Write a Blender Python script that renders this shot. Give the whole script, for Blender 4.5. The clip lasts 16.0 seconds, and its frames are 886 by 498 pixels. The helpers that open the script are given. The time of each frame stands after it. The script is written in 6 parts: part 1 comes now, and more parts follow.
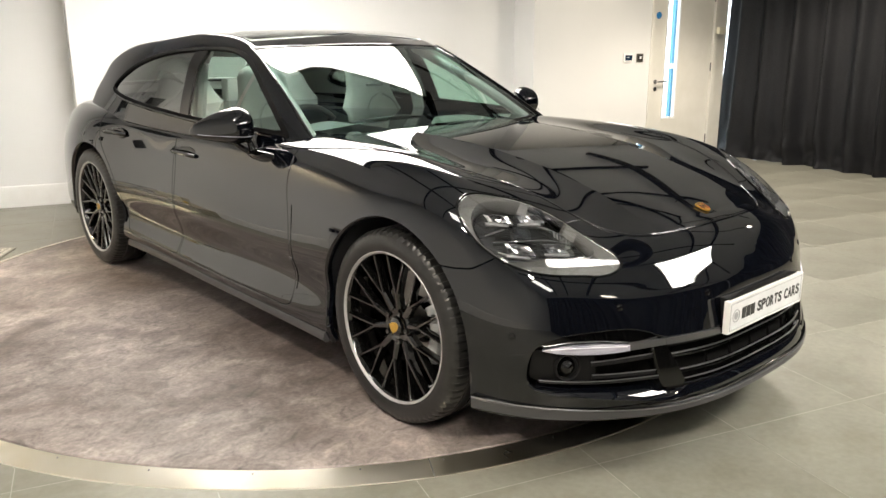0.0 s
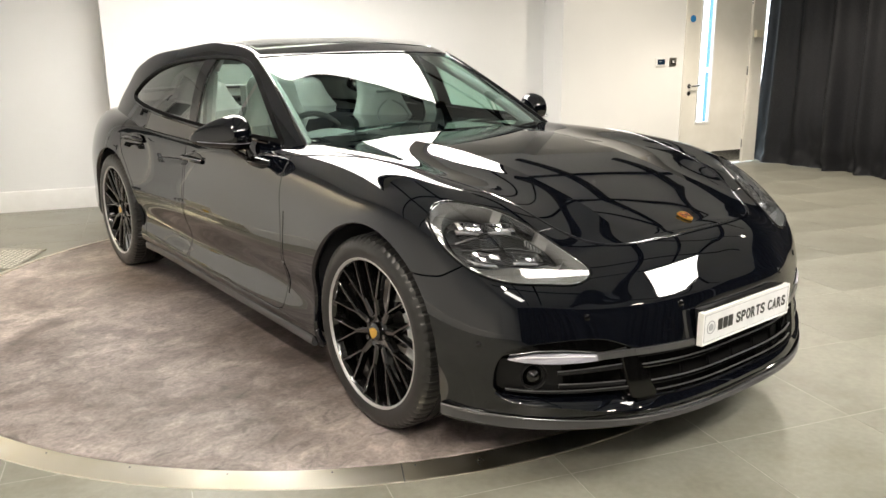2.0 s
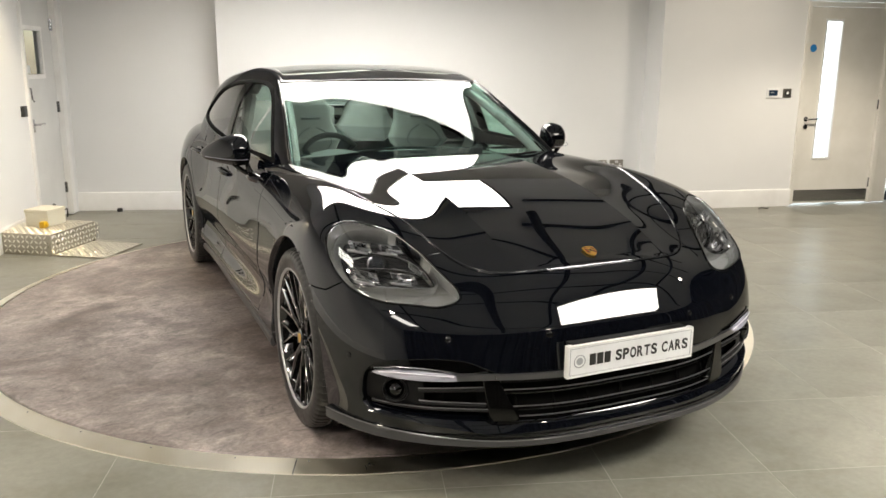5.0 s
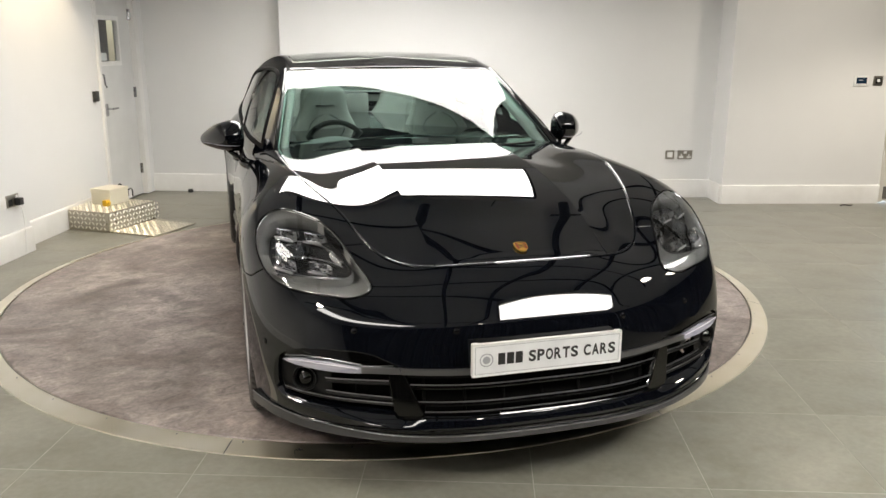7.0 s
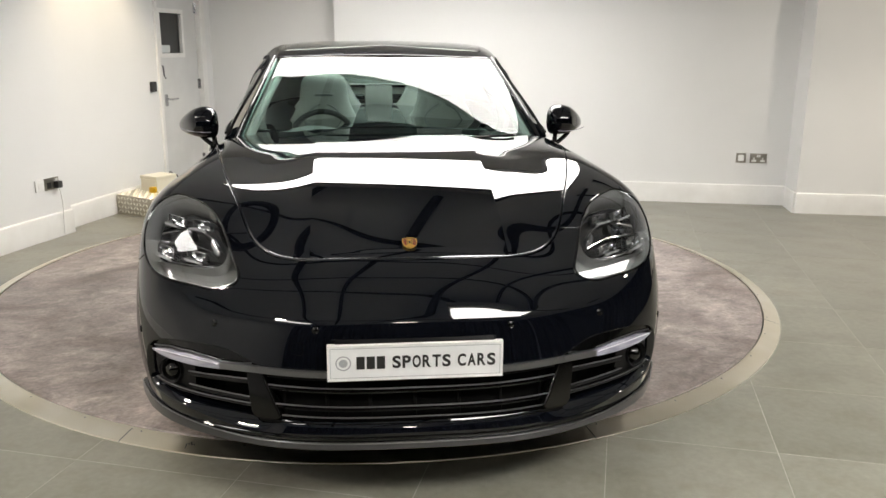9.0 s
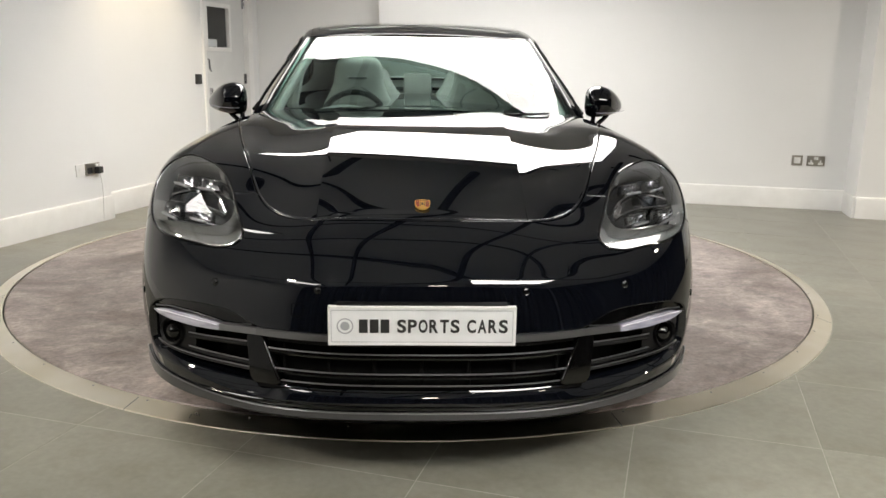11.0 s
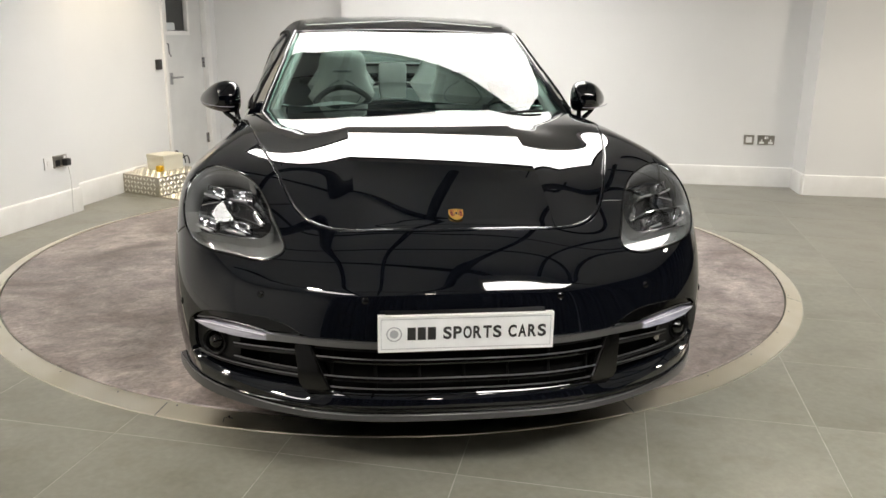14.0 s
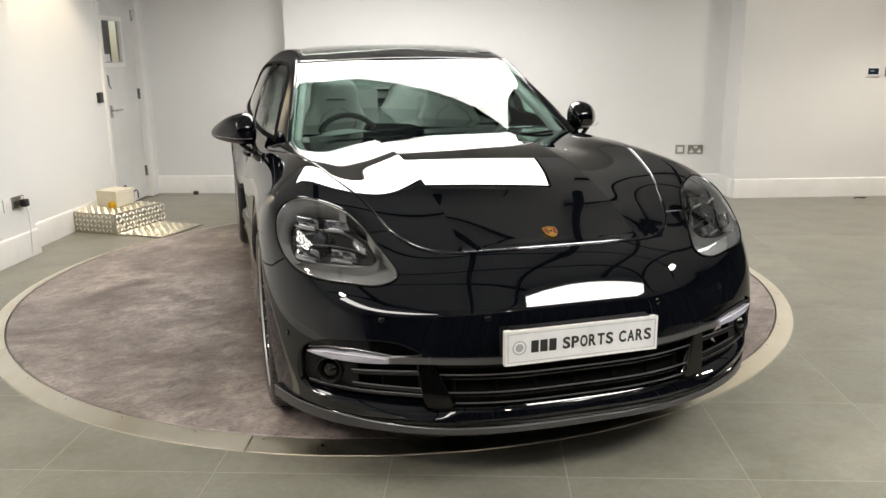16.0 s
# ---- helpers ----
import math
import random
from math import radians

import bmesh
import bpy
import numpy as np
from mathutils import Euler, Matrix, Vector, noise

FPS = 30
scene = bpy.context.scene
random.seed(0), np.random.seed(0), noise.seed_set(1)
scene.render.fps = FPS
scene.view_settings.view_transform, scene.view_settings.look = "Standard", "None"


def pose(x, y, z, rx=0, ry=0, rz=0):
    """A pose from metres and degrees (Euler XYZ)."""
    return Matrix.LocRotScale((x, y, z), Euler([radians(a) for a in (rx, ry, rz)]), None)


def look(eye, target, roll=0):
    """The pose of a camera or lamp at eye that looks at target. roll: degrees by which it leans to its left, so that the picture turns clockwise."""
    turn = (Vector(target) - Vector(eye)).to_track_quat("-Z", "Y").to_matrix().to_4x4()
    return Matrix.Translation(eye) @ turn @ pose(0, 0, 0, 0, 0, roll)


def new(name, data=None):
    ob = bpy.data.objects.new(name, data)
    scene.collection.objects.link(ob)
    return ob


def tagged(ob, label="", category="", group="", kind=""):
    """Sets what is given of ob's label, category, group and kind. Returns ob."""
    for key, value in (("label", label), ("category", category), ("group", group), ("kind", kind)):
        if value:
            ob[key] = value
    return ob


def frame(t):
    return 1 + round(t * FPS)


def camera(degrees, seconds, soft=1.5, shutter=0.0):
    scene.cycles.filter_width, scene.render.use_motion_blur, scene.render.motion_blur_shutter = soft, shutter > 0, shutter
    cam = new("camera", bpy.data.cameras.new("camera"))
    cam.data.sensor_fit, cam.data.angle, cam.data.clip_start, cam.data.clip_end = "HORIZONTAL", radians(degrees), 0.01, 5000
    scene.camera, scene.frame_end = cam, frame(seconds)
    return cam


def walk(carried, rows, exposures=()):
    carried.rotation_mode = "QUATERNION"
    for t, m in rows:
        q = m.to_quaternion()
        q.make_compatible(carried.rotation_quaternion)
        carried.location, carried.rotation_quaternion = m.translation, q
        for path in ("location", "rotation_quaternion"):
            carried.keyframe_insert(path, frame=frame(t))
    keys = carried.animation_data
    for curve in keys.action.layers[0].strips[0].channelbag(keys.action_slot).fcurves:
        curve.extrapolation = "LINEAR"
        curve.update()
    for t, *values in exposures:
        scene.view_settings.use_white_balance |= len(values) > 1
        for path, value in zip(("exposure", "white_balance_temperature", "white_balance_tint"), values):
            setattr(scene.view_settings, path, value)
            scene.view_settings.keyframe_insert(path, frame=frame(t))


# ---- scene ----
cam = camera(58.0, 16.0)
PATH = [
    (0, (-2.608, -1.213, 1.384), (-1.314, 0.224, 0.874), -0.2),
    (0.5, (-2.605, -1.204, 1.376), (-1.32, 0.24, 0.865), -0.4),
    (1, (-2.58, -1.197, 1.369), (-1.301, 0.253, 0.858), -0.8),
    (1.5, (-2.515, -1.267, 1.396), (-1.258, 0.206, 0.895), -0.7),
    (2, (-2.416, -1.398, 1.401), (-1.221, 0.125, 0.9), -0.6),
    (2.5, (-2.322, -1.47, 1.419), (-1.198, 0.1, 0.896), -1.1),
    (3, (-2.171, -1.53, 1.447), (-1.107, 0.078, 0.919), -1.3),
    (3.5, (-2.031, -1.656, 1.465), (-1.02, -0.006, 0.959), -1.1),
    (4, (-1.913, -1.817, 1.452), (-0.961, -0.123, 0.978), -0.6),
    (6.5, (-1.208, -2.243, 1.463), (-0.606, -0.397, 0.981), 0.5),
    (7, (-1.003, -2.274, 1.468), (-0.476, -0.408, 0.977), 0.2),
    (7.5, (-0.795, -2.338, 1.465), (-0.346, -0.455, 0.961), 0.6),
    (8, (-0.598, -2.299, 1.432), (-0.232, -0.397, 0.935), 0.7),
    (8.5, (-0.39, -2.242, 1.428), (-0.105, -0.325, 0.934), 0.4),
    (9, (-0.161, -2.224, 1.4), (0.047, -0.296, 0.91), 0.4),
    (9.5, (-0.054, -2.215, 1.349), (0.077, -0.284, 0.844), 1.5),
    (9.7, (-0.047, -2.196, 1.322), (0.066, -0.265, 0.815), 1.4),
    (12, (-0.019, -2.12, 1.186), (0.054, -0.165, 0.771), 0.9),
    (12.5, (-0.015, -2.148, 1.262), (0.06, -0.196, 0.833), 1.0),
    (13, (-0.034, -2.173, 1.309), (0.051, -0.227, 0.854), 0.9),
    (13.5, (-0.146, -2.198, 1.328), (-0.009, -0.264, 0.839), 0.7),
    (14, (-0.347, -2.196, 1.349), (-0.109, -0.281, 0.825), 0.8),
    (14.5, (-0.494, -2.249, 1.363), (-0.19, -0.341, 0.847), 1.2),
    (15, (-0.657, -2.318, 1.382), (-0.302, -0.415, 0.88), 0.6),
    (15.5, (-0.829, -2.302, 1.383), (-0.406, -0.411, 0.887), 0.3),
    (16, (-1.072, -2.178, 1.382), (-0.544, -0.31, 0.905), -0.6),
]
walk(cam, [(t, look(eye, target, roll)) for t, eye, target, roll in PATH],
     [(0, 0.76, 6920, 10), (2.5, 0.74, 6930, 10), (4, 0.54, 6950, 10), (7, 0.22, 6740, 10), (9, 0.2, 6680, 10), (13, 0.22, 6680, 10), (16, 0.2, 6720, 10)])

# ---- world and large lights ----
world = bpy.data.worlds.new("showroom_world")
scene.world = world
world.use_nodes = True
bg = world.node_tree.nodes["Background"]
sky = world.node_tree.nodes.new("ShaderNodeTexSky")
sky.sky_type, sky.sun_disc, sky.sun_elevation, sky.sun_rotation = "NISHITA", False, radians(35), radians(60)
world.node_tree.links.new(sky.outputs[0], bg.inputs[0])
bg.inputs[1].default_value = 0.1

CEIL = 2.78


def spot_lamp(name, at, target, watts, angle, blend=0.6, colour=(1, 0.92, 0.8)):
    data = bpy.data.lights.new(name, "SPOT")
    data.energy, data.spot_size, data.spot_blend, data.shadow_soft_size, data.color = watts, radians(angle), blend, 0.12, colour
    ob = new(name, data)
    ob.matrix_world = look(at, target)
    return ob


# ---- materials ----
def material(name, base=(0.5, 0.5, 0.5), rough=0.5, metal=0.0, coat=0.0, emit=None, power=0.0, spec=0.5):
    m = bpy.data.materials.new(name)
    m.use_nodes = True
    p = m.node_tree.nodes["Principled BSDF"]
    p.inputs["Base Color"].default_value = (*base, 1)
    p.inputs["Roughness"].default_value = rough
    p.inputs["Metallic"].default_value = metal
    p.inputs["Coat Weight"].default_value = coat
    p.inputs["Coat Roughness"].default_value = 0.02
    p.inputs["Specular IOR Level"].default_value = spec
    if emit:
        p.inputs["Emission Color"].default_value = (*emit, 1)
        p.inputs["Emission Strength"].default_value = power
    return m


def noise_node(m, scale, detail=4.0, rough=0.55, stretch=(1, 1, 1)):
    n, l = m.node_tree.nodes, m.node_tree.links
    co, mp, tx = n.new("ShaderNodeTexCoord"), n.new("ShaderNodeMapping"), n.new("ShaderNodeTexNoise")
    mp.inputs["Scale"].default_value = stretch
    tx.inputs["Scale"].default_value, tx.inputs["Detail"].default_value, tx.inputs["Roughness"].default_value = scale, detail, rough
    l.new(co.outputs["Object"], mp.inputs["Vector"])
    l.new(mp.outputs["Vector"], tx.inputs["Vector"])
    return tx


def ramp(m, source, stops):
    r = m.node_tree.nodes.new("ShaderNodeValToRGB")
    while len(r.color_ramp.elements) < len(stops):
        r.color_ramp.elements.new(0.5)
    for e, (at, c) in zip(r.color_ramp.elements, stops):
        e.position, e.color = at, (*c, 1) if len(c) == 3 else c
    m.node_tree.links.new(source, r.inputs[0])
    return r


def mixed(m, a, b, amount, kind="MULTIPLY"):
    x = m.node_tree.nodes.new("ShaderNodeMix")
    x.data_type, x.blend_type = "RGBA", kind
    x.inputs[0].default_value = amount
    m.node_tree.links.new(a, x.inputs[6])
    m.node_tree.links.new(b, x.inputs[7])
    return x.outputs[2]


def relief(m, source, strength, distance):
    b = m.node_tree.nodes.new("ShaderNodeBump")
    b.inputs["Strength"].default_value, b.inputs["Distance"].default_value = strength, distance
    m.node_tree.links.new(source, b.inputs["Height"])
    m.node_tree.links.new(b.outputs[0], m.node_tree.nodes["Principled BSDF"].inputs["Normal"])
    return b


def to(m, source, socket):
    m.node_tree.links.new(source, m.node_tree.nodes["Principled BSDF"].inputs[socket])


def g(v):
    return (v, v, v)


PAINT = material("black_metallic_paint", (0.006, 0.006, 0.007), 0.5, 0.0, 1.0, spec=0.0)
PAINT.node_tree.nodes["Principled BSDF"].inputs["Coat IOR"].default_value = 1.64
fl = noise_node(PAINT, 900, 1)
to(PAINT, ramp(PAINT, fl.outputs[0], [(0.35, (0.0013, 0.0018, 0.0036)), (0.75, (0.0044, 0.0053, 0.0080))]).outputs[0], "Base Color")
GLOSS = material("gloss_black_plastic", (0.0025, 0.0025, 0.0025), 0.06)
MATT = material("matt_black_plastic", (0.006, 0.006, 0.0065), 0.45, spec=0.25)
to(MATT, ramp(MATT, noise_node(MATT, 260, 2).outputs[0], [(0.3, g(0.38)), (0.7, g(0.55))]).outputs[0], "Roughness")
# Near-black puts the shade of cavities into the colour; window trim shares it.
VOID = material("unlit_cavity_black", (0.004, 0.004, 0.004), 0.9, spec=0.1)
RUBBER = material("tyre_rubber", (0.018, 0.018, 0.019), 0.5, spec=0.5)
rn = noise_node(RUBBER, 35, 5)
to(RUBBER, ramp(RUBBER, rn.outputs[0], [(0.3, g(0.008)), (0.75, g(0.02))]).outputs[0], "Base Color")
to(RUBBER, ramp(RUBBER, rn.outputs[0], [(0.3, g(0.28)), (0.75, g(0.46))]).outputs[0], "Roughness")
RIMBLACK = material("gloss_black_wheel_paint", (0.003, 0.003, 0.003), 0.1, coat=1.0)
MACHINED = material("machined_aluminium_lip", (0.55, 0.55, 0.56), 0.3, 0.75)
to(MACHINED, ramp(MACHINED, noise_node(MACHINED, 7, 2).outputs[0], [(0.3, g(0.42)), (0.7, g(0.55))]).outputs[0], "Roughness")
STEEL = material("brake_disc_steel", (0.4, 0.38, 0.36), 0.4, 1.0)
CALIPER = material("silver_caliper_paint", (0.66, 0.68, 0.7), 0.35, 0.1)
CHROME = material("polished_chrome", (0.8, 0.8, 0.82), 0.06, 1.0)
SATIN = material("satin_grey_trim", (0.23, 0.23, 0.24), 0.3, 0.85)
SILVER = material("satin_silver_trim", (0.55, 0.55, 0.56), 0.25, 1.0)
GOLD = material("gold_badge_enamel", (0.75, 0.46, 0.10), 0.3, 0.7)
BADGERED = material("red_badge_enamel", (0.35, 0.03, 0.02), 0.3)
PLATE = material("white_reflective_acrylic", (0.78, 0.79, 0.8), 0.25)
to(PLATE, ramp(PLATE, noise_node(PLATE, 14, 3).outputs[0], [(0.3, (0.74, 0.75, 0.76)), (0.7, (0.82, 0.83, 0.84))]).outputs[0], "Base Color")
INK = material("black_vinyl_characters", (0.02, 0.02, 0.02), 0.4)
GREYINK = material("grey_printed_mark", (0.35, 0.36, 0.38), 0.4)
LEATHER = material("pale_grey_leather", (0.5, 0.49, 0.46), 0.5)
ln = noise_node(LEATHER, 9, 6)
to(LEATHER, ramp(LEATHER, ln.outputs[0], [(0.3, (0.36, 0.365, 0.35)), (0.72, (0.48, 0.48, 0.46))]).outputs[0], "Base Color")
relief(LEATHER, noise_node(LEATHER, 420, 3).outputs[0], 0.25, 0.001)
DARKHIDE = material("dark_cabin_leather", (0.045, 0.046, 0.047), 0.5)
relief(DARKHIDE, noise_node(DARKHIDE, 380, 2).outputs[0], 0.3, 0.001)
DASH = material("grey_dashboard_leather", (0.2, 0.205, 0.205), 0.5)
relief(DASH, noise_node(DASH, 380, 2).outputs[0], 0.3, 0.001)
LEDCLEAR = material("frosted_white_lamp_plastic", (0.36, 0.36, 0.43), 0.1)
to(LEDCLEAR, ramp(LEDCLEAR, noise_node(LEDCLEAR, 60, 3, 0.5, (0.15, 0.15, 1)).outputs[0], [(0.35, (0.26, 0.26, 0.32)), (0.65, (0.5, 0.5, 0.58))]).outputs[0], "Base Color")
LEDGUIDE = material("clear_light_guide", (0.75, 0.75, 0.82), 0.15)


def glass(name, tint, gloss=(1, 1, 1), rough=0.0, base=0.045):
    m = bpy.data.materials.new(name)
    m.use_nodes = True
    n, l = m.node_tree.nodes, m.node_tree.links
    n.remove(n["Principled BSDF"])
    tr, gl, mx, fr = n.new("ShaderNodeBsdfTransparent"), n.new("ShaderNodeBsdfGlossy"), n.new("ShaderNodeMixShader"), n.new("ShaderNodeLayerWeight")
    tr.inputs[0].default_value, gl.inputs[0].default_value = (*tint, 1), (*gloss, 1)
    pw, ad = n.new("ShaderNodeMath"), n.new("ShaderNodeMath")
    pw.operation, pw.inputs[1].default_value = "POWER", 5.0
    ad.operation, ad.inputs[1].default_value, ad.inputs[2].default_value = "MULTIPLY_ADD", 0.93, base
    gl.inputs["Roughness"].default_value, fr.inputs["Blend"].default_value = rough, 0.5
    l.new(fr.outputs["Facing"], pw.inputs[0])
    l.new(pw.outputs[0], ad.inputs[0])
    l.new(ad.outputs[0], mx.inputs[0])
    l.new(tr.outputs[0], mx.inputs[1])
    l.new(gl.outputs[0], mx.inputs[2])
    l.new(mx.outputs[0], n["Material Output"].inputs[0])
    return m


SCREEN = glass("green_tinted_windscreen", (0.56, 0.75, 0.69))
SIDEGLASS = glass("green_tinted_side_glass", (0.62, 0.80, 0.72), base=0.055)
PRIVACY = glass("dark_privacy_glass", (0.16, 0.175, 0.165), base=0.13)
ROOFGLASS = glass("dark_tinted_roof_glass", (0.3, 0.34, 0.32))
LENS = glass("clear_lamp_lens", (0.9, 0.91, 0.92), base=0.07)
DOORGLASS = glass("clear_door_glass", (0.9, 0.94, 0.95))

WALL = material("matt_white_emulsion", (0.78, 0.775, 0.76), 0.75)
wn = noise_node(WALL, 0.7, 5)
to(WALL, ramp(WALL, wn.outputs[0], [(0.3, (0.735, 0.735, 0.73)), (0.7, (0.785, 0.785, 0.78))]).outputs[0], "Base Color")
relief(WALL, noise_node(WALL, 180, 3).outputs[0], 0.12, 0.001)
SKIRTING = material("white_satin_woodwork", (0.8, 0.79, 0.77), 0.4)
to(SKIRTING, ramp(SKIRTING, noise_node(SKIRTING, 5, 5).outputs[0], [(0.3, (0.74, 0.73, 0.71)), (0.7, (0.82, 0.815, 0.8))]).outputs[0], "Base Color")
DOORPAINT = material("grey_white_door_paint", (0.66, 0.66, 0.64), 0.45)
to(DOORPAINT, ramp(DOORPAINT, noise_node(DOORPAINT, 3, 5).outputs[0], [(0.3, (0.62, 0.62, 0.61)), (0.7, (0.7, 0.7, 0.69))]).outputs[0], "Base Color")

TILE = material("grey_green_slate_porcelain", (0.3, 0.3, 0.26), 0.35)
ti = TILE.node_tree.nodes.new("ShaderNodeObjectInfo")
tn1, tn2 = noise_node(TILE, 1.5, 6, 0.55), noise_node(TILE, 38, 5)
tc = mixed(TILE, ramp(TILE, tn1.outputs[0], [(0.28, (0.188, 0.184, 0.152)), (0.5, (0.254, 0.25, 0.211)), (0.75, (0.33, 0.32, 0.274))]).outputs[0],
           ramp(TILE, tn2.outputs[0], [(0.3, g(0.84)), (0.7, g(1.0))]).outputs[0], 1.0)
tc = mixed(TILE, tc, ramp(TILE, ti.outputs["Random"], [(0, g(0.93)), (1, g(1.0))]).outputs[0], 1.0)
tn3 = noise_node(TILE, 3.2, 6, 0.6, (1, 1.3, 1))
tc = mixed(TILE, tc, ramp(TILE, tn3.outputs[0], [(0.34, (0.8, 0.775, 0.73)), (0.52, g(1.0)), (0.7, (1.06, 1.05, 1.03))]).outputs[0], 0.75)
to(TILE, tc, "Base Color")
to(TILE, ramp(TILE, tn1.outputs[0], [(0.3, g(0.28)), (0.7, g(0.46))]).outputs[0], "Roughness")
relief(TILE, tn1.outputs[0], 0.18, 0.004)
GROUT = material("pale_grey_grout", (0.36, 0.35, 0.31), 0.85)
to(GROUT, ramp(GROUT, noise_node(GROUT, 30, 4).outputs[0], [(0.3, (0.34, 0.335, 0.295)), (0.7, (0.44, 0.43, 0.39))]).outputs[0], "Base Color")

VINYL = material("mottled_mauve_grey_vinyl", (0.2, 0.17, 0.165), 0.5)
vn = noise_node(VINYL, 1.7, 9, 0.62)
vn.inputs["Distortion"].default_value = 0.7
vw, vs = noise_node(VINYL, 9, 8, 0.68, (1, 1.4, 1)), noise_node(VINYL, 55, 4, 0.6)
vw.inputs["Distortion"].default_value = 0.9
vc = mixed(VINYL, ramp(VINYL, vn.outputs[0], [(0.32, (0.13, 0.103, 0.094)), (0.43, (0.225, 0.185, 0.173)), (0.52, (0.30, 0.255, 0.241)), (0.64, (0.43, 0.37, 0.35))]).outputs[0],
           ramp(VINYL, vw.outputs[0], [(0.36, g(0.56)), (0.46, g(0.88)), (0.54, g(1.0)), (0.65, g(1.32))]).outputs[0], 1.0)
vc = mixed(VINYL, vc, ramp(VINYL, vs.outputs[0], [(0.32, g(0.76)), (0.68, g(1.1))]).outputs[0], 1.0)
to(VINYL, vc, "Base Color")
to(VINYL, ramp(VINYL, vw.outputs[0], [(0.3, g(0.38)), (0.7, g(0.58))]).outputs[0], "Roughness")
relief(VINYL, vw.outputs[0], 0.05, 0.001)

BRUSHED = material("brushed_stainless_ring", (0.62, 0.57, 0.46), 0.28, 1.0)
bn = noise_node(BRUSHED, 6, 6)
to(BRUSHED, ramp(BRUSHED, bn.outputs[0], [(0.3, g(0.27)), (0.7, g(0.40))]).outputs[0], "Roughness")
to(BRUSHED, ramp(BRUSHED, noise_node(BRUSHED, 3.0, 2).outputs[0], [(0.32, (0.80, 0.74, 0.60)), (0.5, (0.87, 0.82, 0.70)), (0.68, (0.93, 0.89, 0.80))]).outputs[0], "Base Color")
relief(BRUSHED, noise_node(BRUSHED, 160, 3, 0.6).outputs[0], 0.05, 0.001)
# Tread in a brighter metal colour than the plate under it.
TREAD = material("bright_tread_metal", (0.9, 0.87, 0.78), 0.3, 1.0)
CHEQUER = material("aluminium_chequer_plate", (0.45, 0.42, 0.35), 0.3, 1.0)
to(CHEQUER, ramp(CHEQUER, noise_node(CHEQUER, 20, 5).outputs[0], [(0.3, g(0.24)), (0.7, g(0.45))]).outputs[0], "Roughness")
CURTAIN = material("black_blackout_cloth", (0.014, 0.014, 0.016), 0.55)
to(CURTAIN, ramp(CURTAIN, noise_node(CURTAIN, 240, 2, 0.5, (1, 1, 0.2)).outputs[0], [(0.3, (0.013, 0.0135, 0.0165)), (0.7, (0.027, 0.028, 0.034))]).outputs[0], "Base Color")
CEILING = material("pale_ceiling_paint", (0.05, 0.05, 0.052), 0.8)
to(CEILING, ramp(CEILING, noise_node(CEILING, 1.1, 4).outputs[0], [(0.3, (0.76, 0.79, 0.85)), (0.7, (0.82, 0.85, 0.91))]).outputs[0], "Base Color")
BLACKSTEEL = material("black_painted_steel", (0.006, 0.006, 0.006), 0.6)
WALLGLOW = material("dimmed_white_light_diffuser", (0.8, 0.8, 0.8), 0.5, emit=(1, 0.985, 0.96), power=10.0)
FRONTGLOW = material("soft_white_light_diffuser", (0.8, 0.8, 0.8), 0.5, emit=(1, 0.985, 0.96), power=19.5)
WHITEPLASTIC = material("white_switch_plastic", (0.8, 0.8, 0.79), 0.35)
CREAM = material("cream_enclosure_plastic", (0.72, 0.68, 0.55), 0.4)
BRASSY = material("brushed_metal_switchplate", (0.42, 0.4, 0.36), 0.35, 1.0)
DISPLAY = material("dark_blue_display", (0.012, 0.03, 0.06), 0.15)
DARKPLASTIC = material("dark_socket_plastic", (0.02, 0.02, 0.02), 0.4)
BLUE = material("blue_sign_vinyl", (0.02, 0.2, 0.5), 0.4)
BLUEFRAME = material("blue_outdoor_frame", (0.08, 0.28, 0.46), 0.4)
YELLOW = material("yellow_switch_plastic", (0.75, 0.45, 0.02), 0.4)
OUTSIDE = material("bright_daylight_outside", (0.9, 0.95, 1.0), 0.9, emit=(0.82, 0.92, 1.0), power=2.3)

LAMPGREY = material("frosted_grey_lamp_surround", (0.30, 0.303, 0.30), 0.16)
CUP = material("smoked_lamp_cup", (0.045, 0.046, 0.05), 0.14, 0.3)
CHROMEDARK = material("smoked_chrome", (0.2, 0.2, 0.21), 0.12, 1.0)
CRYSTAL = material("clear_crystal_ball", (0.10, 0.115, 0.14), 0.02)
CRYSTAL.node_tree.nodes["Principled BSDF"].inputs["Transmission Weight"].default_value = 0.7
LIPGREY = material("dark_grey_lip_rubber", (0.055, 0.055, 0.058), 0.3)
WELL = material("dark_wheel_housing_plastic", (0.02, 0.022, 0.025), 0.7)

SOFTGLOW = material("glowing_diffuser_cloth", (0.8, 0.8, 0.8), 0.6, emit=(1, 0.985, 0.96), power=12.0)
DARKWALL = material("grey_lobby_wall", (0.09, 0.09, 0.095), 0.8)
DOORCREAM = material("cream_satin_door_paint", (0.74, 0.72, 0.66), 0.4)
to(DOORCREAM, ramp(DOORCREAM, noise_node(DOORCREAM, 4, 5).outputs[0], [(0.3, (0.7, 0.68, 0.62)), (0.7, (0.77, 0.75, 0.7))]).outputs[0], "Base Color")

MODULE = material("silvered_lamp_reflector", (0.55, 0.55, 0.57), 0.1, 1.0)
to(MODULE, ramp(MODULE, noise_node(MODULE, 16, 2).outputs[0], [(0.3, g(0.08)), (0.7, g(0.2))]).outputs[0], "Roughness")
MODULECLEAR = material("clear_ribbed_lamp_block", (0.55, 0.56, 0.58), 0.1)
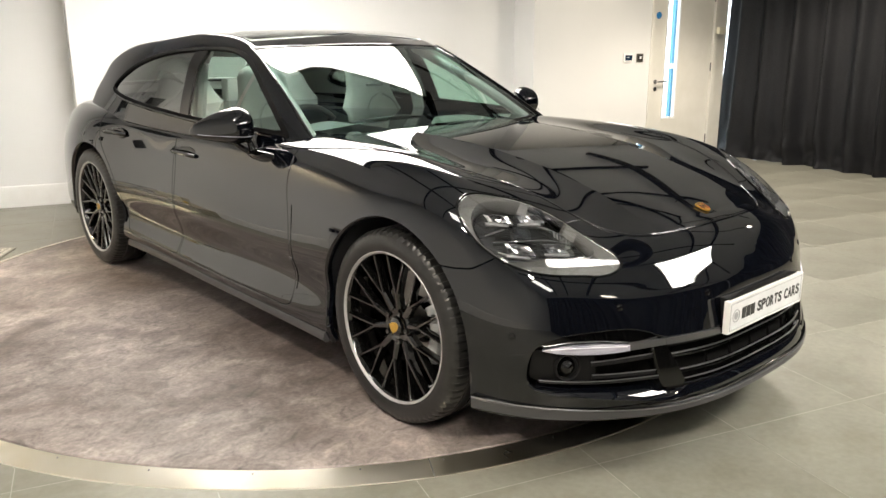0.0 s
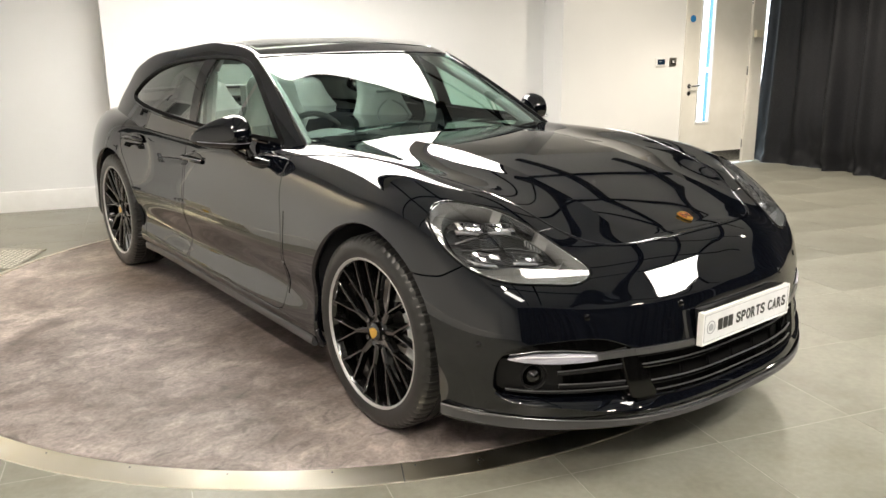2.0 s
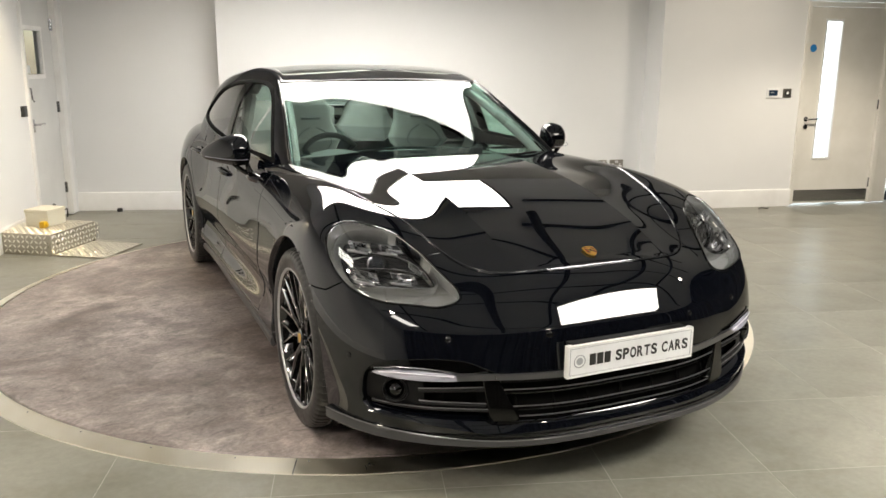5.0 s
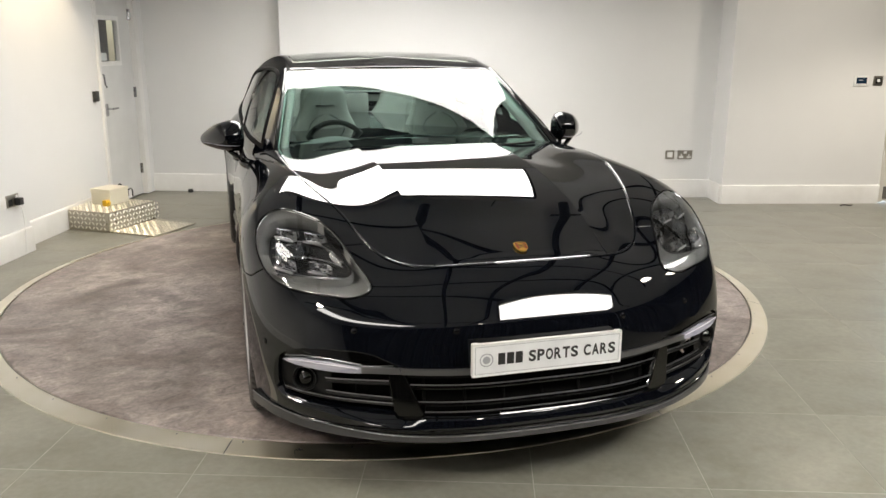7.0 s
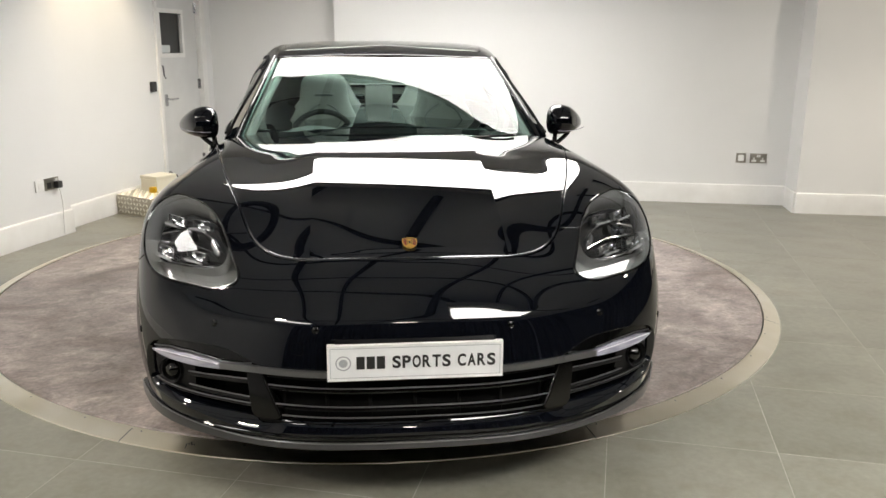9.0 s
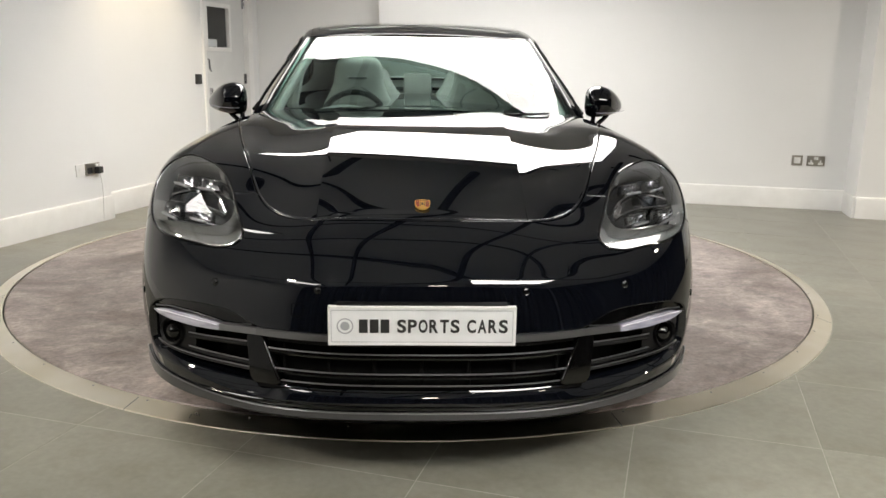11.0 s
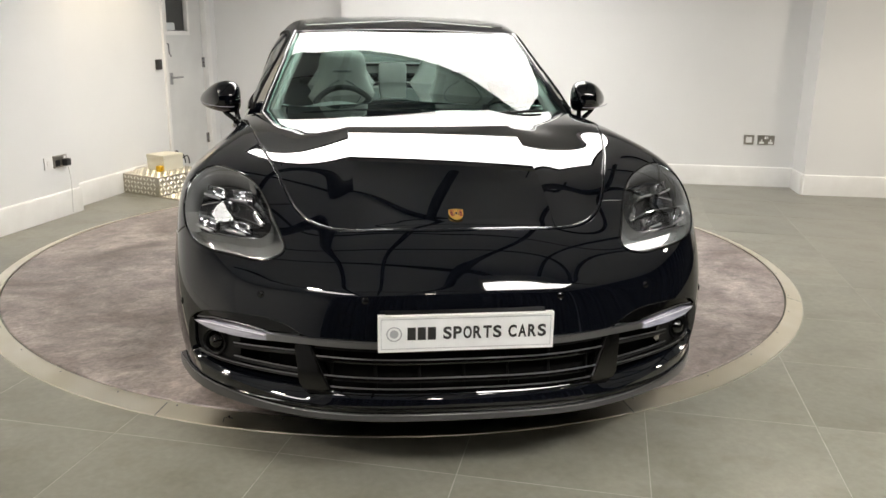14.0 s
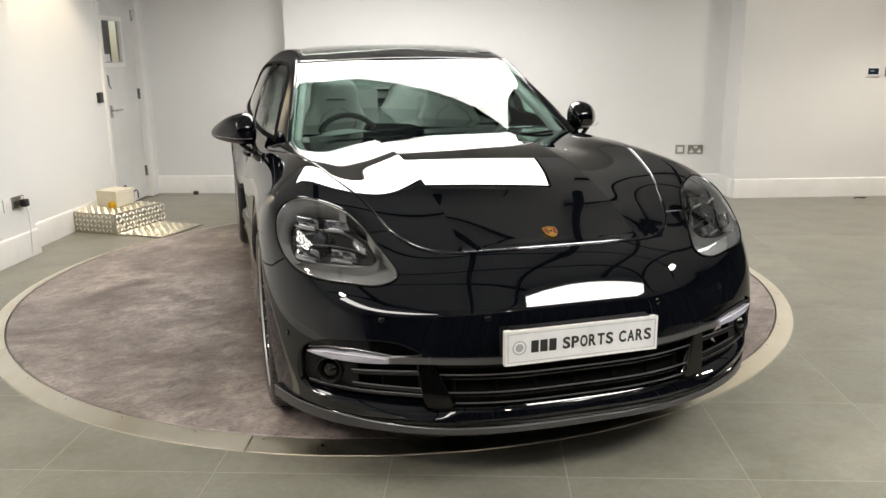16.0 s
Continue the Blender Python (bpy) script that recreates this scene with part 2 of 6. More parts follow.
MODULECLEAR.node_tree.nodes["Principled BSDF"].inputs["Transmission Weight"].default_value = 0.45

# ---- shaping helpers ----
def mesh_object(name, bm, mat, smooth=0.0):
    me = bpy.data.meshes.new(name)
    bmesh.ops.recalc_face_normals(bm, faces=bm.faces[:])
    bm.to_mesh(me)
    bm.free()
    for m in mat if isinstance(mat, (list, tuple)) else [mat]:
        me.materials.append(m)
    if smooth:
        for p in me.polygons:
            p.use_smooth = True
        me.set_sharp_from_angle(angle=radians(smooth))
    return me


def part(name, bm, mat, parent=None, label="", smooth=35):
    ob = new(name, bm if isinstance(bm, bpy.types.Mesh) else mesh_object(name, bm, mat, smooth))
    if parent is not None:
        ob.parent = parent
    if label:
        tagged(ob, label)
    return ob


def thing(name, at=(0, 0, 0), turn=0, label="", category="", group="", kind=""):
    ob = new(name)
    ob.empty_display_size = 0.1
    ob.matrix_world = pose(*at, 0, 0, turn)
    return tagged(ob, label, category, group, kind)


def box(bm, x0, x1, y0, y1, z0, z1, bevel=0.0, m=None):
    r = bmesh.ops.create_cube(bm, size=1)
    vs = r["verts"]
    bmesh.ops.scale(bm, vec=(x1 - x0, y1 - y0, z1 - z0), verts=vs)
    bmesh.ops.translate(bm, vec=((x0 + x1) / 2, (y0 + y1) / 2, (z0 + z1) / 2), verts=vs)
    if m is not None:
        bmesh.ops.transform(bm, matrix=m, verts=vs)
    if bevel:
        es = list({e for v in vs for e in v.link_edges})
        bmesh.ops.bevel(bm, geom=es, offset=bevel, segments=2, affect="EDGES", profile=0.7)
    return bm


def rod(bm, a, b, r, seg=12, r2=None):
    a, b = Vector(a), Vector(b)
    d = b - a
    m = Matrix.Translation((a + b) / 2) @ d.to_track_quat("Z", "Y").to_matrix().to_4x4()
    bmesh.ops.create_cone(bm, cap_ends=True, segments=seg, radius1=r, radius2=r if r2 is None else r2, depth=d.length, matrix=m)
    return bm


def lathe(bm, profile, seg=64, m=None, closed=False):
    """profile: (radius, axial) pairs turned about z."""
    rings = []
    for r, h in profile:
        rings.append([bm.verts.new((r * math.cos(2 * math.pi * k / seg), r * math.sin(2 * math.pi * k / seg), h)) for k in range(seg)])
    pairs = list(zip(rings, rings[1:])) + ([(rings[-1], rings[0])] if closed else [])
    for a, b in pairs:
        for k in range(seg):
            bm.faces.new((a[k], a[(k + 1) % seg], b[(k + 1) % seg], b[k]))
    if m is not None:
        bmesh.ops.transform(bm, matrix=m, verts=[v for r in rings for v in r])
    return rings


def tube(bm, pts, r, seg=8, closed=False, flat=1.0, up=None):
    """A round or flattened bar along pts."""
    pts = [Vector(p) for p in pts]
    n, rings = len(pts), []
    for i, p in enumerate(pts):
        a, b = pts[i - 1] if (i or closed) else p, pts[(i + 1) % n] if (i < n - 1 or closed) else p
        t = (b - a).normalized()
        s = t.cross(Vector(up) if up else (Vector((0, 0, 1)) if abs(t.z) < 0.9 else Vector((0, 1, 0)))).normalized()
        w = s.cross(t)
        rr = r[i] if isinstance(r, (list, tuple)) else r
        rings.append([bm.verts.new(p + s * rr * math.cos(2 * math.pi * k / seg) + w * rr * flat * math.sin(2 * math.pi * k / seg)) for k in range(seg)])
    for i in range(n if closed else n - 1):
        a, b = rings[i], rings[(i + 1) % n]
        for k in range(seg):
            bm.faces.new((a[k], a[(k + 1) % seg], b[(k + 1) % seg], b[k]))
    if not closed:
        bm.faces.new(rings[0][::-1])
        bm.faces.new(rings[-1])
    return bm


def prism(bm, outline, z0, z1, m=None):
    lo, hi = [bm.verts.new((x, y, z0)) for x, y in outline], [bm.verts.new((x, y, z1)) for x, y in outline]
    n = len(outline)
    bm.faces.new(lo[::-1])
    bm.faces.new(hi)
    for k in range(n):
        bm.faces.new((lo[k], lo[(k + 1) % n], hi[(k + 1) % n], hi[k]))
    if m is not None:
        bmesh.ops.transform(bm, matrix=m, verts=lo + hi)
    return bm


def rounded(w, h, r, seg=5):
    out = []
    for cx, cy, a0 in ((w - r, h - r, 0), (r, h - r, 90), (r, r, 180), (w - r, r, 270)):
        out += [(cx + r * math.cos(radians(a0 + 90 * k / seg)), cy + r * math.sin(radians(a0 + 90 * k / seg))) for k in range(seg + 1)]
    return out


def spline(knots, values, at):
    """Natural cubic through values (n, ...) at knots, read off at `at`."""
    k, v, at = np.asarray(knots, float), np.asarray(values, float), np.asarray(at, float)
    n, h = len(k), np.diff(k)
    a, rhs = np.eye(n), np.zeros_like(v)
    sl = np.diff(v, axis=0) / h.reshape(-1, *([1] * (v.ndim - 1)))
    for i in range(1, n - 1):
        a[i, i - 1], a[i, i], a[i, i + 1] = h[i - 1], 2 * (h[i - 1] + h[i]), h[i]
        rhs[i] = 6 * (sl[i] - sl[i - 1])
    m = np.linalg.solve(a, rhs.reshape(n, -1)).reshape(v.shape)
    i = np.clip(np.searchsorted(k, at, side="right") - 1, 0, n - 2)
    sh = (-1, *([1] * (v.ndim - 1)))
    t0, t1, hh = (at - k[i]).reshape(sh), (k[i + 1] - at).reshape(sh), h[i].reshape(sh)
    return m[i] * t1**3 / (6 * hh) + m[i + 1] * t0**3 / (6 * hh) + (v[i] / hh - m[i] * hh / 6) * t1 + (v[i + 1] / hh - m[i + 1] * hh / 6) * t0


def smooth_loop(pts, n=10):
    """A closed smooth line through a few points."""
    p = np.asarray(pts, float)
    m = len(p)
    ext = np.vstack([p[-3:], p, p[:3]])
    kn = np.r_[0, np.cumsum(np.sqrt(np.linalg.norm(np.diff(ext, axis=0), axis=1)))]
    s = np.concatenate([np.linspace(kn[3 + i], kn[4 + i], n, endpoint=False) for i in range(m)])
    return spline(kn, ext, s)


def smooth_line(pts, n=8):
    p = np.asarray(pts, float)
    kn = np.r_[0, np.cumsum(np.sqrt(np.linalg.norm(np.diff(p, axis=0), axis=1)))]
    return spline(kn, p, np.linspace(0, kn[-1], n * (len(p) - 1) + 1))


def outline_field(q, loop):
    """Signed distance of the points q (n, 2) to a closed outline, below nought inside."""
    a, b = loop, np.roll(loop, -1, axis=0)
    best, inside = np.full(len(q), 1e9), np.zeros(len(q), bool)
    for (ax, ay), (bx, by) in zip(a, b):
        dx, dy = bx - ax, by - ay
        t = np.clip(((q[:, 0] - ax) * dx + (q[:, 1] - ay) * dy) / (dx * dx + dy * dy + 1e-12), 0, 1)
        best = np.minimum(best, np.hypot(q[:, 0] - ax - t * dx, q[:, 1] - ay - t * dy))
        hit = ((ay > q[:, 1]) != (by > q[:, 1])) & (q[:, 0] < dx * (q[:, 1] - ay) / (dy + 1e-15) + ax)
        inside ^= hit
    return np.where(inside, -best, best)


class Sheet:
    """A smooth triangle sheet with its own normals, which can be cut along the nought line of a field."""

    def __init__(self, v, n, f):
        self.v, self.n, self.f = v, n, f

    def cut(self, field, keep=-1):
        d = field(self.v) * (1 if keep < 0 else -1)
        ins = d <= 0
        cnt = ins[self.f].sum(1)
        v, n, out = list(self.v), list(self.n), [self.f[cnt == 3]]
        made, extra = {}, []

        def mid(a, b):
            key = (a, b) if a < b else (b, a)
            if key not in made:
                t = d[a] / (d[a] - d[b])
                v.append(self.v[a] + t * (self.v[b] - self.v[a]))
                n.append(self.n[a] + t * (self.n[b] - self.n[a]))
                made[key] = len(v) - 1
            return made[key]

        for a, b, c in self.f[(cnt == 1) | (cnt == 2)]:
            k = int(ins[a]) + int(ins[b]) + int(ins[c])
            if k == 1:
                while not ins[a]:
                    a, b, c = b, c, a
                extra.append((a, mid(a, b), mid(a, c)))
            else:
                while ins[a]:
                    a, b, c = b, c, a
                p, q = mid(a, b), mid(a, c)
                extra += [(p, b, c), (p, c, q)]
        if extra:
            out.append(np.array(extra))
        return Sheet(np.array(v), np.array(n), np.vstack(out)).tidy()

    def tidy(self):
        used = np.unique(self.f)
        back = np.zeros(len(self.v), int)
        back[used] = np.arange(len(used))
        return Sheet(self.v[used], self.n[used], back[self.f])

    def mirrored(self):
        s = np.array([-1, 1, 1])
        return Sheet(self.v * s, self.n * s, self.f[:, ::-1])

    def plus(self, other):
        return Sheet(np.vstack([self.v, other.v]), np.vstack([self.n, other.n]), np.vstack([self.f, other.f + len(self.v)]))

    def moved(self, d):
        return Sheet(self.v + self.n * d, self.n, self.f)

    def rim(self, depth):
        """The edge strip that gives the sheet its thickness."""
        e = np.vstack([self.f[:, [0, 1]], self.f[:, [1, 2]], self.f[:, [2, 0]]])
        key = np.sort(e, axis=1)
        _, idx, cnt = np.unique(key, axis=0, return_index=True, return_counts=True)
        b = e[idx[cnt == 1]]
        b = b[~((np.abs(self.v[b[:, 0], 0]) < 1e-4) & (np.abs(self.v[b[:, 1], 0]) < 1e-4))]
        ids, loc = np.unique(b, return_inverse=True)
        loc = loc.reshape(-1, 2)
        p, pn = self.v[ids], self.n[ids] / (np.linalg.norm(self.n[ids], axis=1)[:, None] + 1e-12)
        out = np.zeros_like(p)
        face = np.cross(p[loc[:, 1]] - p[loc[:, 0]], -pn[loc[:, 0]] * depth)
        face /= np.linalg.norm(face, axis=1)[:, None] + 1e-12
        np.add.at(out, loc[:, 0], -face)
        np.add.at(out, loc[:, 1], -face)
        out /= np.linalg.norm(out, axis=1)[:, None] + 1e-12
        m, lip = len(p), 0.0040
        v = np.vstack([p, p - pn * lip * np.sign(depth) + out * lip, p - pn * depth + out * lip])
        n = np.vstack([pn, pn * .5 + out * .85, out])
        a, c = loc[:, 0], loc[:, 1]
        f = np.vstack([np.c_[a, a + m, c + m], np.c_[a, c + m, c], np.c_[a + m, a + 2 * m, c + 2 * m], np.c_[a + m, c + 2 * m, c + m]])
        return Sheet(v, n, f)

    def mesh(self, name, mats, depth=0.0):
        s = self
        count = len(s.f)
        if depth:
            s = s.plus(s.rim(depth))
        me = bpy.data.meshes.new(name)
        me.from_pydata(s.v.tolist(), [], s.f.tolist())
        for m in mats if isinstance(mats, (list, tuple)) else [mats]:
            me.materials.append(m)
        me.polygons.foreach_set("use_smooth", np.ones(len(s.f), bool))
        nn = s.n / (np.linalg.norm(s.n, axis=1)[:, None] + 1e-12)
        me.normals_split_custom_set_from_vertices(nn.tolist())
        return me

    def cast(self, o, d):
        """The first point of the sheet along a ray, and its normal."""
        o, d = np.asarray(o, float), np.asarray(d, float)
        a, b, c = self.v[self.f[:, 0]], self.v[self.f[:, 1]], self.v[self.f[:, 2]]
        e1, e2 = b - a, c - a
        p = np.cross(d, e2)
        det = (e1 * p).sum(1)
        det[np.abs(det) < 1e-12] = 1e-12
        s = o - a
        u = (s * p).sum(1) / det
        q = np.cross(s, e1)
        w = (q @ d) / det
        t = (e2 * q).sum(1) / det
        ok = (u >= -1e-6) & (w >= -1e-6) & (u + w <= 1 + 1e-6) & (t > 0)
        if not ok.any():
            return None, None
        i = np.where(ok)[0][np.argmin(t[ok])]
        n = self.n[self.f[i, 0]] * (1 - u[i] - w[i]) + self.n[self.f[i, 1]] * u[i] + self.n[self.f[i, 2]] * w[i]
        return o + d * t[i], n / np.linalg.norm(n)


def woven_sheet(rows, nu, nv):
    """A smooth sheet through rows of points that run from the car's middle round its side to its middle again; mirrored at both ends and over the last row."""
    c = np.asarray(rows, float)
    s = np.array([-1, 1, 1])
    c = np.concatenate([c[:, 2:0:-1] * s, c, c[:, -2:-4:-1] * s], axis=1)
    c = np.concatenate([c, c[-2:-4:-1] * s], axis=0)
    du = np.linalg.norm(np.diff(c[: len(rows) - 1], axis=1), axis=2).mean(0)
    dv = np.linalg.norm(np.diff(c, axis=0), axis=2).mean(1)
    ku, kv = np.r_[0, np.cumsum(du)], np.r_[0, np.cumsum(dv)]
    nr = len(rows)
    u, v = np.linspace(ku[2], ku[-3], nu), np.linspace(kv[0], kv[nr - 1], nv)
    p = spline(kv, c, v)
    p = np.moveaxis(spline(ku, np.moveaxis(p, 1, 0), u), 0, 1)
    p[:, 0, 0] = p[:, -1, 0] = 0
    p[-1, :, 0] = 0
    gu, gv = np.gradient(p, axis=1), np.gradient(p, axis=0)
    gu[:, 0, 1:] = gu[:, -1, 1:] = 0
    gv[-1, :, 1:] = 0
    n = np.cross(gu, gv)
    n /= np.linalg.norm(n, axis=2)[..., None] + 1e-12
    idx = np.arange(nu * nv).reshape(nv, nu)
    a, b, cc, d = idx[:-1, :-1].ravel(), idx[:-1, 1:].ravel(), idx[1:, 1:].ravel(), idx[1:, :-1].ravel()
    return Sheet(p.reshape(-1, 3), n.reshape(-1, 3), np.vstack([np.c_[a, b, cc], np.c_[a, cc, d]]))

# ---- showroom ----
def wall_piece(name, a, b, thick, z0, z1, mat, side=1, bevel=0.0, label="", parent=None):
    """An upright slab from a to b in plan; its inner face on the line."""
    a, b = Vector((*a, 0)), Vector((*b, 0))
    d = b - a
    m = Matrix.Translation(a) @ Matrix.Rotation(math.atan2(d.y, d.x), 4, "Z")
    bm = bmesh.new()
    y0, y1 = (0, thick) if side > 0 else (-thick, 0)
    box(bm, 0, d.length, y0, y1, z0 - 0.03 if z0 == 0 else z0, z1, bevel)
    bmesh.ops.transform(bm, matrix=m, verts=bm.verts[:])
    ob = part(name, bm, mat, parent)
    if parent is None:
        tagged(ob, label, "wall", kind="structure")
    return ob


LW0, LW1 = (-4.55, -2.10), (-2.375, 4.12)     # side wall
LV0, LV1 = (-2.47, 4.15), (-1.66, 6.58)       # door wall
BL0, BL1 = (-1.66, 6.58), (0.20, 5.936)       # wall behind the tail
MB0, MB1 = (-0.36, 5.83), (3.84, 4.74)        # main back wall
JW0, JW1 = (3.70, 4.40), (5.216, 4.030)       # wall with the switches

wall_piece("wall_side", LW0, LW1, 0.3, 0, CEIL, WALL, 1, label="plain white painted plaster wall")
wall_piece("wall_door", LV0, (-1.989, 5.593), 0.2, 0, CEIL, WALL, 1, label="white painted wall beside the service door")
wall_piece("wall_door_head", (-1.989, 5.593), (-1.722, 6.394), 0.2, 2.02, CEIL, WALL, 1, label="white painted wall over the service door")
wall_piece("wall_door_end", (-1.722, 6.394), LV1, 0.2, 0, CEIL, WALL, 1, label="white painted wall in the corner")
wall_piece("wall_rear", BL0, BL1, 0.2, 0, CEIL, WALL, 1, label="white painted wall behind the car")
wall_piece("wall_main", MB0, MB1, 0.35, 0, CEIL, WALL, 1, label="broad white painted wall behind the car")
wall_piece("wall_switches", JW0, JW1, 0.4, 0, CEIL, WALL, 1, label="white painted wall with two small switches")


def skirting(name, a, b, h=0.17, t=0.022):
    a, b = Vector((*a, 0)), Vector((*b, 0))
    d = b - a
    m = Matrix.Translation(a) @ Matrix.Rotation(math.atan2(d.y, d.x), 4, "Z")
    bm = bmesh.new()
    prof = [(0, -0.02), (-t, -0.02), (-t, h - 0.02), (-t + 0.006, h - 0.006), (-0.006, h), (0, h)]
    ends = [[bm.verts.new((x, y, z)) for y, z in prof] for x in (0, d.length)]
    n = len(prof)
    for k in range(n):
        bm.faces.new((ends[0][k], ends[0][(k + 1) % n], ends[1][(k + 1) % n], ends[1][k]))
    bm.faces.new(ends[0][::-1])
    bm.faces.new(ends[1])
    bmesh.ops.transform(bm, matrix=m, verts=bm.verts[:])
    return tagged(part(name, bm, SKIRTING), "white painted skirting board", "skirting", kind="structure")


skirting("baseboard", LW0, LW1)
skirting("baseboard", LV0, (-2.005, 5.545))
skirting("baseboard", BL0, BL1)
skirting("baseboard", MB0, MB1)
skirting("baseboard", JW0, JW1)
skirting("baseboard", (3.80, 4.75), (3.70, 4.40))

FLOOR_Z = -0.013


# floor: grout bed and square tiles laid at the room's angle
ROOM = -18.5
bm = bmesh.new()
box(bm, -9, 12, -10, 10, -0.1, FLOOR_Z - 0.001)
tagged(part("floor", bm, GROUT), "pale grouted showroom floor bed", "floor", kind="structure")
FLOOR = bpy.data.objects["floor"]

CX, CY, R_IN, R_OUT = -0.008, 2.610, 2.220, 2.305
bm = bmesh.new()
lathe(bm, [(0.0001, 0.002), (R_IN - 0.012, 0.002), (R_IN - 0.006, -0.002)], 192)
disc = tagged(part("turntable", bm, VINYL, smooth=30), "round turntable covered in mottled mauve-grey vinyl", "turntable")
disc.matrix_world = pose(CX, CY, 0.008, 0, 0, 18)
bm = bmesh.new()
for k in range(8):
    a0, a1 = radians(45 * k + 0.06), radians(45 * (k + 1) - 0.06)
    n = 24
    rows4 = [[], [], [], []]
    for i in range(n + 1):
        a = a0 + (a1 - a0) * i / n
        for row, (r, z) in zip(rows4, ((R_IN, -0.006), (R_IN + 0.0015, 0.0015), (R_OUT - 0.002, FLOOR_Z - 0.0055), (R_OUT, FLOOR_Z - 0.010))):
            row.append(bm.verts.new((r * math.cos(a), r * math.sin(a), z)))
    for lo, hi in zip(rows4, rows4[1:]):
        for i in range(n):
            bm.faces.new((lo[i], hi[i], hi[i + 1], lo[i + 1]))
ring = part("rim_ring", bm, BRUSHED, disc, "brushed metal edge ring in eight lengths", 30)
# a small handwritten mark on the ring, too worn to read
mark_r = 2.267
mark_z = 0.0015 + (FLOOR_Z - 0.007) * (mark_r - R_IN) / (R_OUT - R_IN)
mark = Matrix.Rotation(math.atan2(0.480 - CY, -0.785 - CX) - radians(18), 4, "Z") @ Matrix.Translation((mark_r, 0, mark_z + 0.0004)) @ Matrix.Rotation(radians(13.6), 4, "Y")
bm = bmesh.new()
for along, across, long, turn in ((-0.012, 0.004, 0.024, 14), (-0.006, -0.008, 0.010, 62), (0.004, -0.008, 0.009, 18), (0.010, -0.009, 0.008, -24), (0.016, -0.008, 0.008, 30)):
    bmesh.ops.create_cube(bm, size=1, matrix=mark @ Matrix.Translation((across, along, 0)) @ Matrix.Rotation(radians(turn), 4, "Z") @ Matrix.Diagonal((long, 0.0018, 0.0012, 1)))
part("pen_mark", bm, INK, disc, "small black pen strokes")
bm = bmesh.new()
lathe(bm, [(0.0001, 0.0020), (0.003, 0.0018), (0.0045, -0.001)], 12)
screw_me = mesh_object("screw", bm, STEEL, 40)
for k in range(40):
    s = part("screw", screw_me, None, disc)
    a = radians(9 * k + (3 if k % 5 else 1.2))
    s.location = ((R_IN + 0.016) * math.cos(a), (R_IN + 0.016) * math.sin(a), -0.0025)


def tile_mesh(w, h, gap):
    bm = bmesh.new()
    box(bm, gap, w - gap, gap, h - gap, -0.012, 0.0)
    bmesh.ops.bevel(bm, geom=[e for e in bm.edges if all(v.co.z > -0.001 for v in e.verts)], offset=0.0006, segments=1, affect="EDGES")
    return mesh_object("tile", bm, TILE)


TW, TH = 0.605, 0.612
U0, V0 = -0.03, 0.045
ca, sa = math.cos(radians(ROOM)), math.sin(radians(ROOM))
tile_me = tile_mesh(TW, TH, 0.0018)


def clipped_tile(i, j):
    """A tile cut to the turntable's edge."""
    m = Matrix.Rotation(radians(ROOM), 4, "Z")
    bm = bmesh.new()
    n = 24
    gx = [0.0018 + (TW - 0.0036) * k / n for k in range(n + 1)]
    gy = [0.0018 + (TH - 0.0036) * k / n for k in range(n + 1)]
    vs = {}
    for a in range(n + 1):
        for b in range(n + 1):
            p = m @ Vector((U0 + i * TW + gx[a], V0 + j * TH + gy[b], 0))
            vs[a, b] = bm.verts.new((p.x, p.y, FLOOR_Z))
    for a in range(n):
        for b in range(n):
            bm.faces.new((vs[a, b], vs[a + 1, b], vs[a + 1, b + 1], vs[a, b + 1]))
    lim = R_OUT + 0.004
    dist = {v: math.hypot(v.co.x - CX, v.co.y - CY) for v in bm.verts}
    for v in bm.verts:
        if dist[v] < lim and dist[v] > lim - 0.03:
            k = lim / dist[v]
            v.co.x, v.co.y = CX + (v.co.x - CX) * k, CY + (v.co.y - CY) * k
    bmesh.ops.delete(bm, geom=[v for v in bm.verts if dist[v] <= lim - 0.03], context="VERTS")
    return bm


for i in range(-11, 16):
    for j in range(-11, 13):
        cs = [(U0 + (i + a) * TW, V0 + (j + b) * TH) for a in (0, 1) for b in (0, 1)]
        w = [(ca * u - sa * v, sa * u + ca * v) for u, v in cs]
        d = [math.hypot(x - CX, y - CY) for x, y in w]
        mx, my = sum(x for x, _ in w) / 4, sum(y for _, y in w) / 4
        if not (-4.9 < mx < 7.0 and -5.2 < my < 7.0):
            continue
        if max(d) < R_OUT:
            continue
        if min(d) < R_OUT + 0.01 or math.hypot(mx - CX, my - CY) < R_OUT + 0.32:
            bm = clipped_tile(i, j)
            if bm.faces:
                part("tile", bm, TILE, FLOOR, smooth=0)
            else:
                bm.free()
            continue
        ob = part("tile", tile_me, None, FLOOR)
        ob.matrix_world = pose(ca * cs[0][0] - sa * cs[0][1], sa * cs[0][0] + ca * cs[0][1], FLOOR_Z, 0, 0, ROOM)

# ceiling with its rails and luminous panels
bm = bmesh.new()
box(bm, -9, 12, -10, 10, CEIL, CEIL + 0.2)
tagged(part("ceiling", bm, CEILING), "pale grey painted ceiling with black rails", "ceiling", kind="structure")


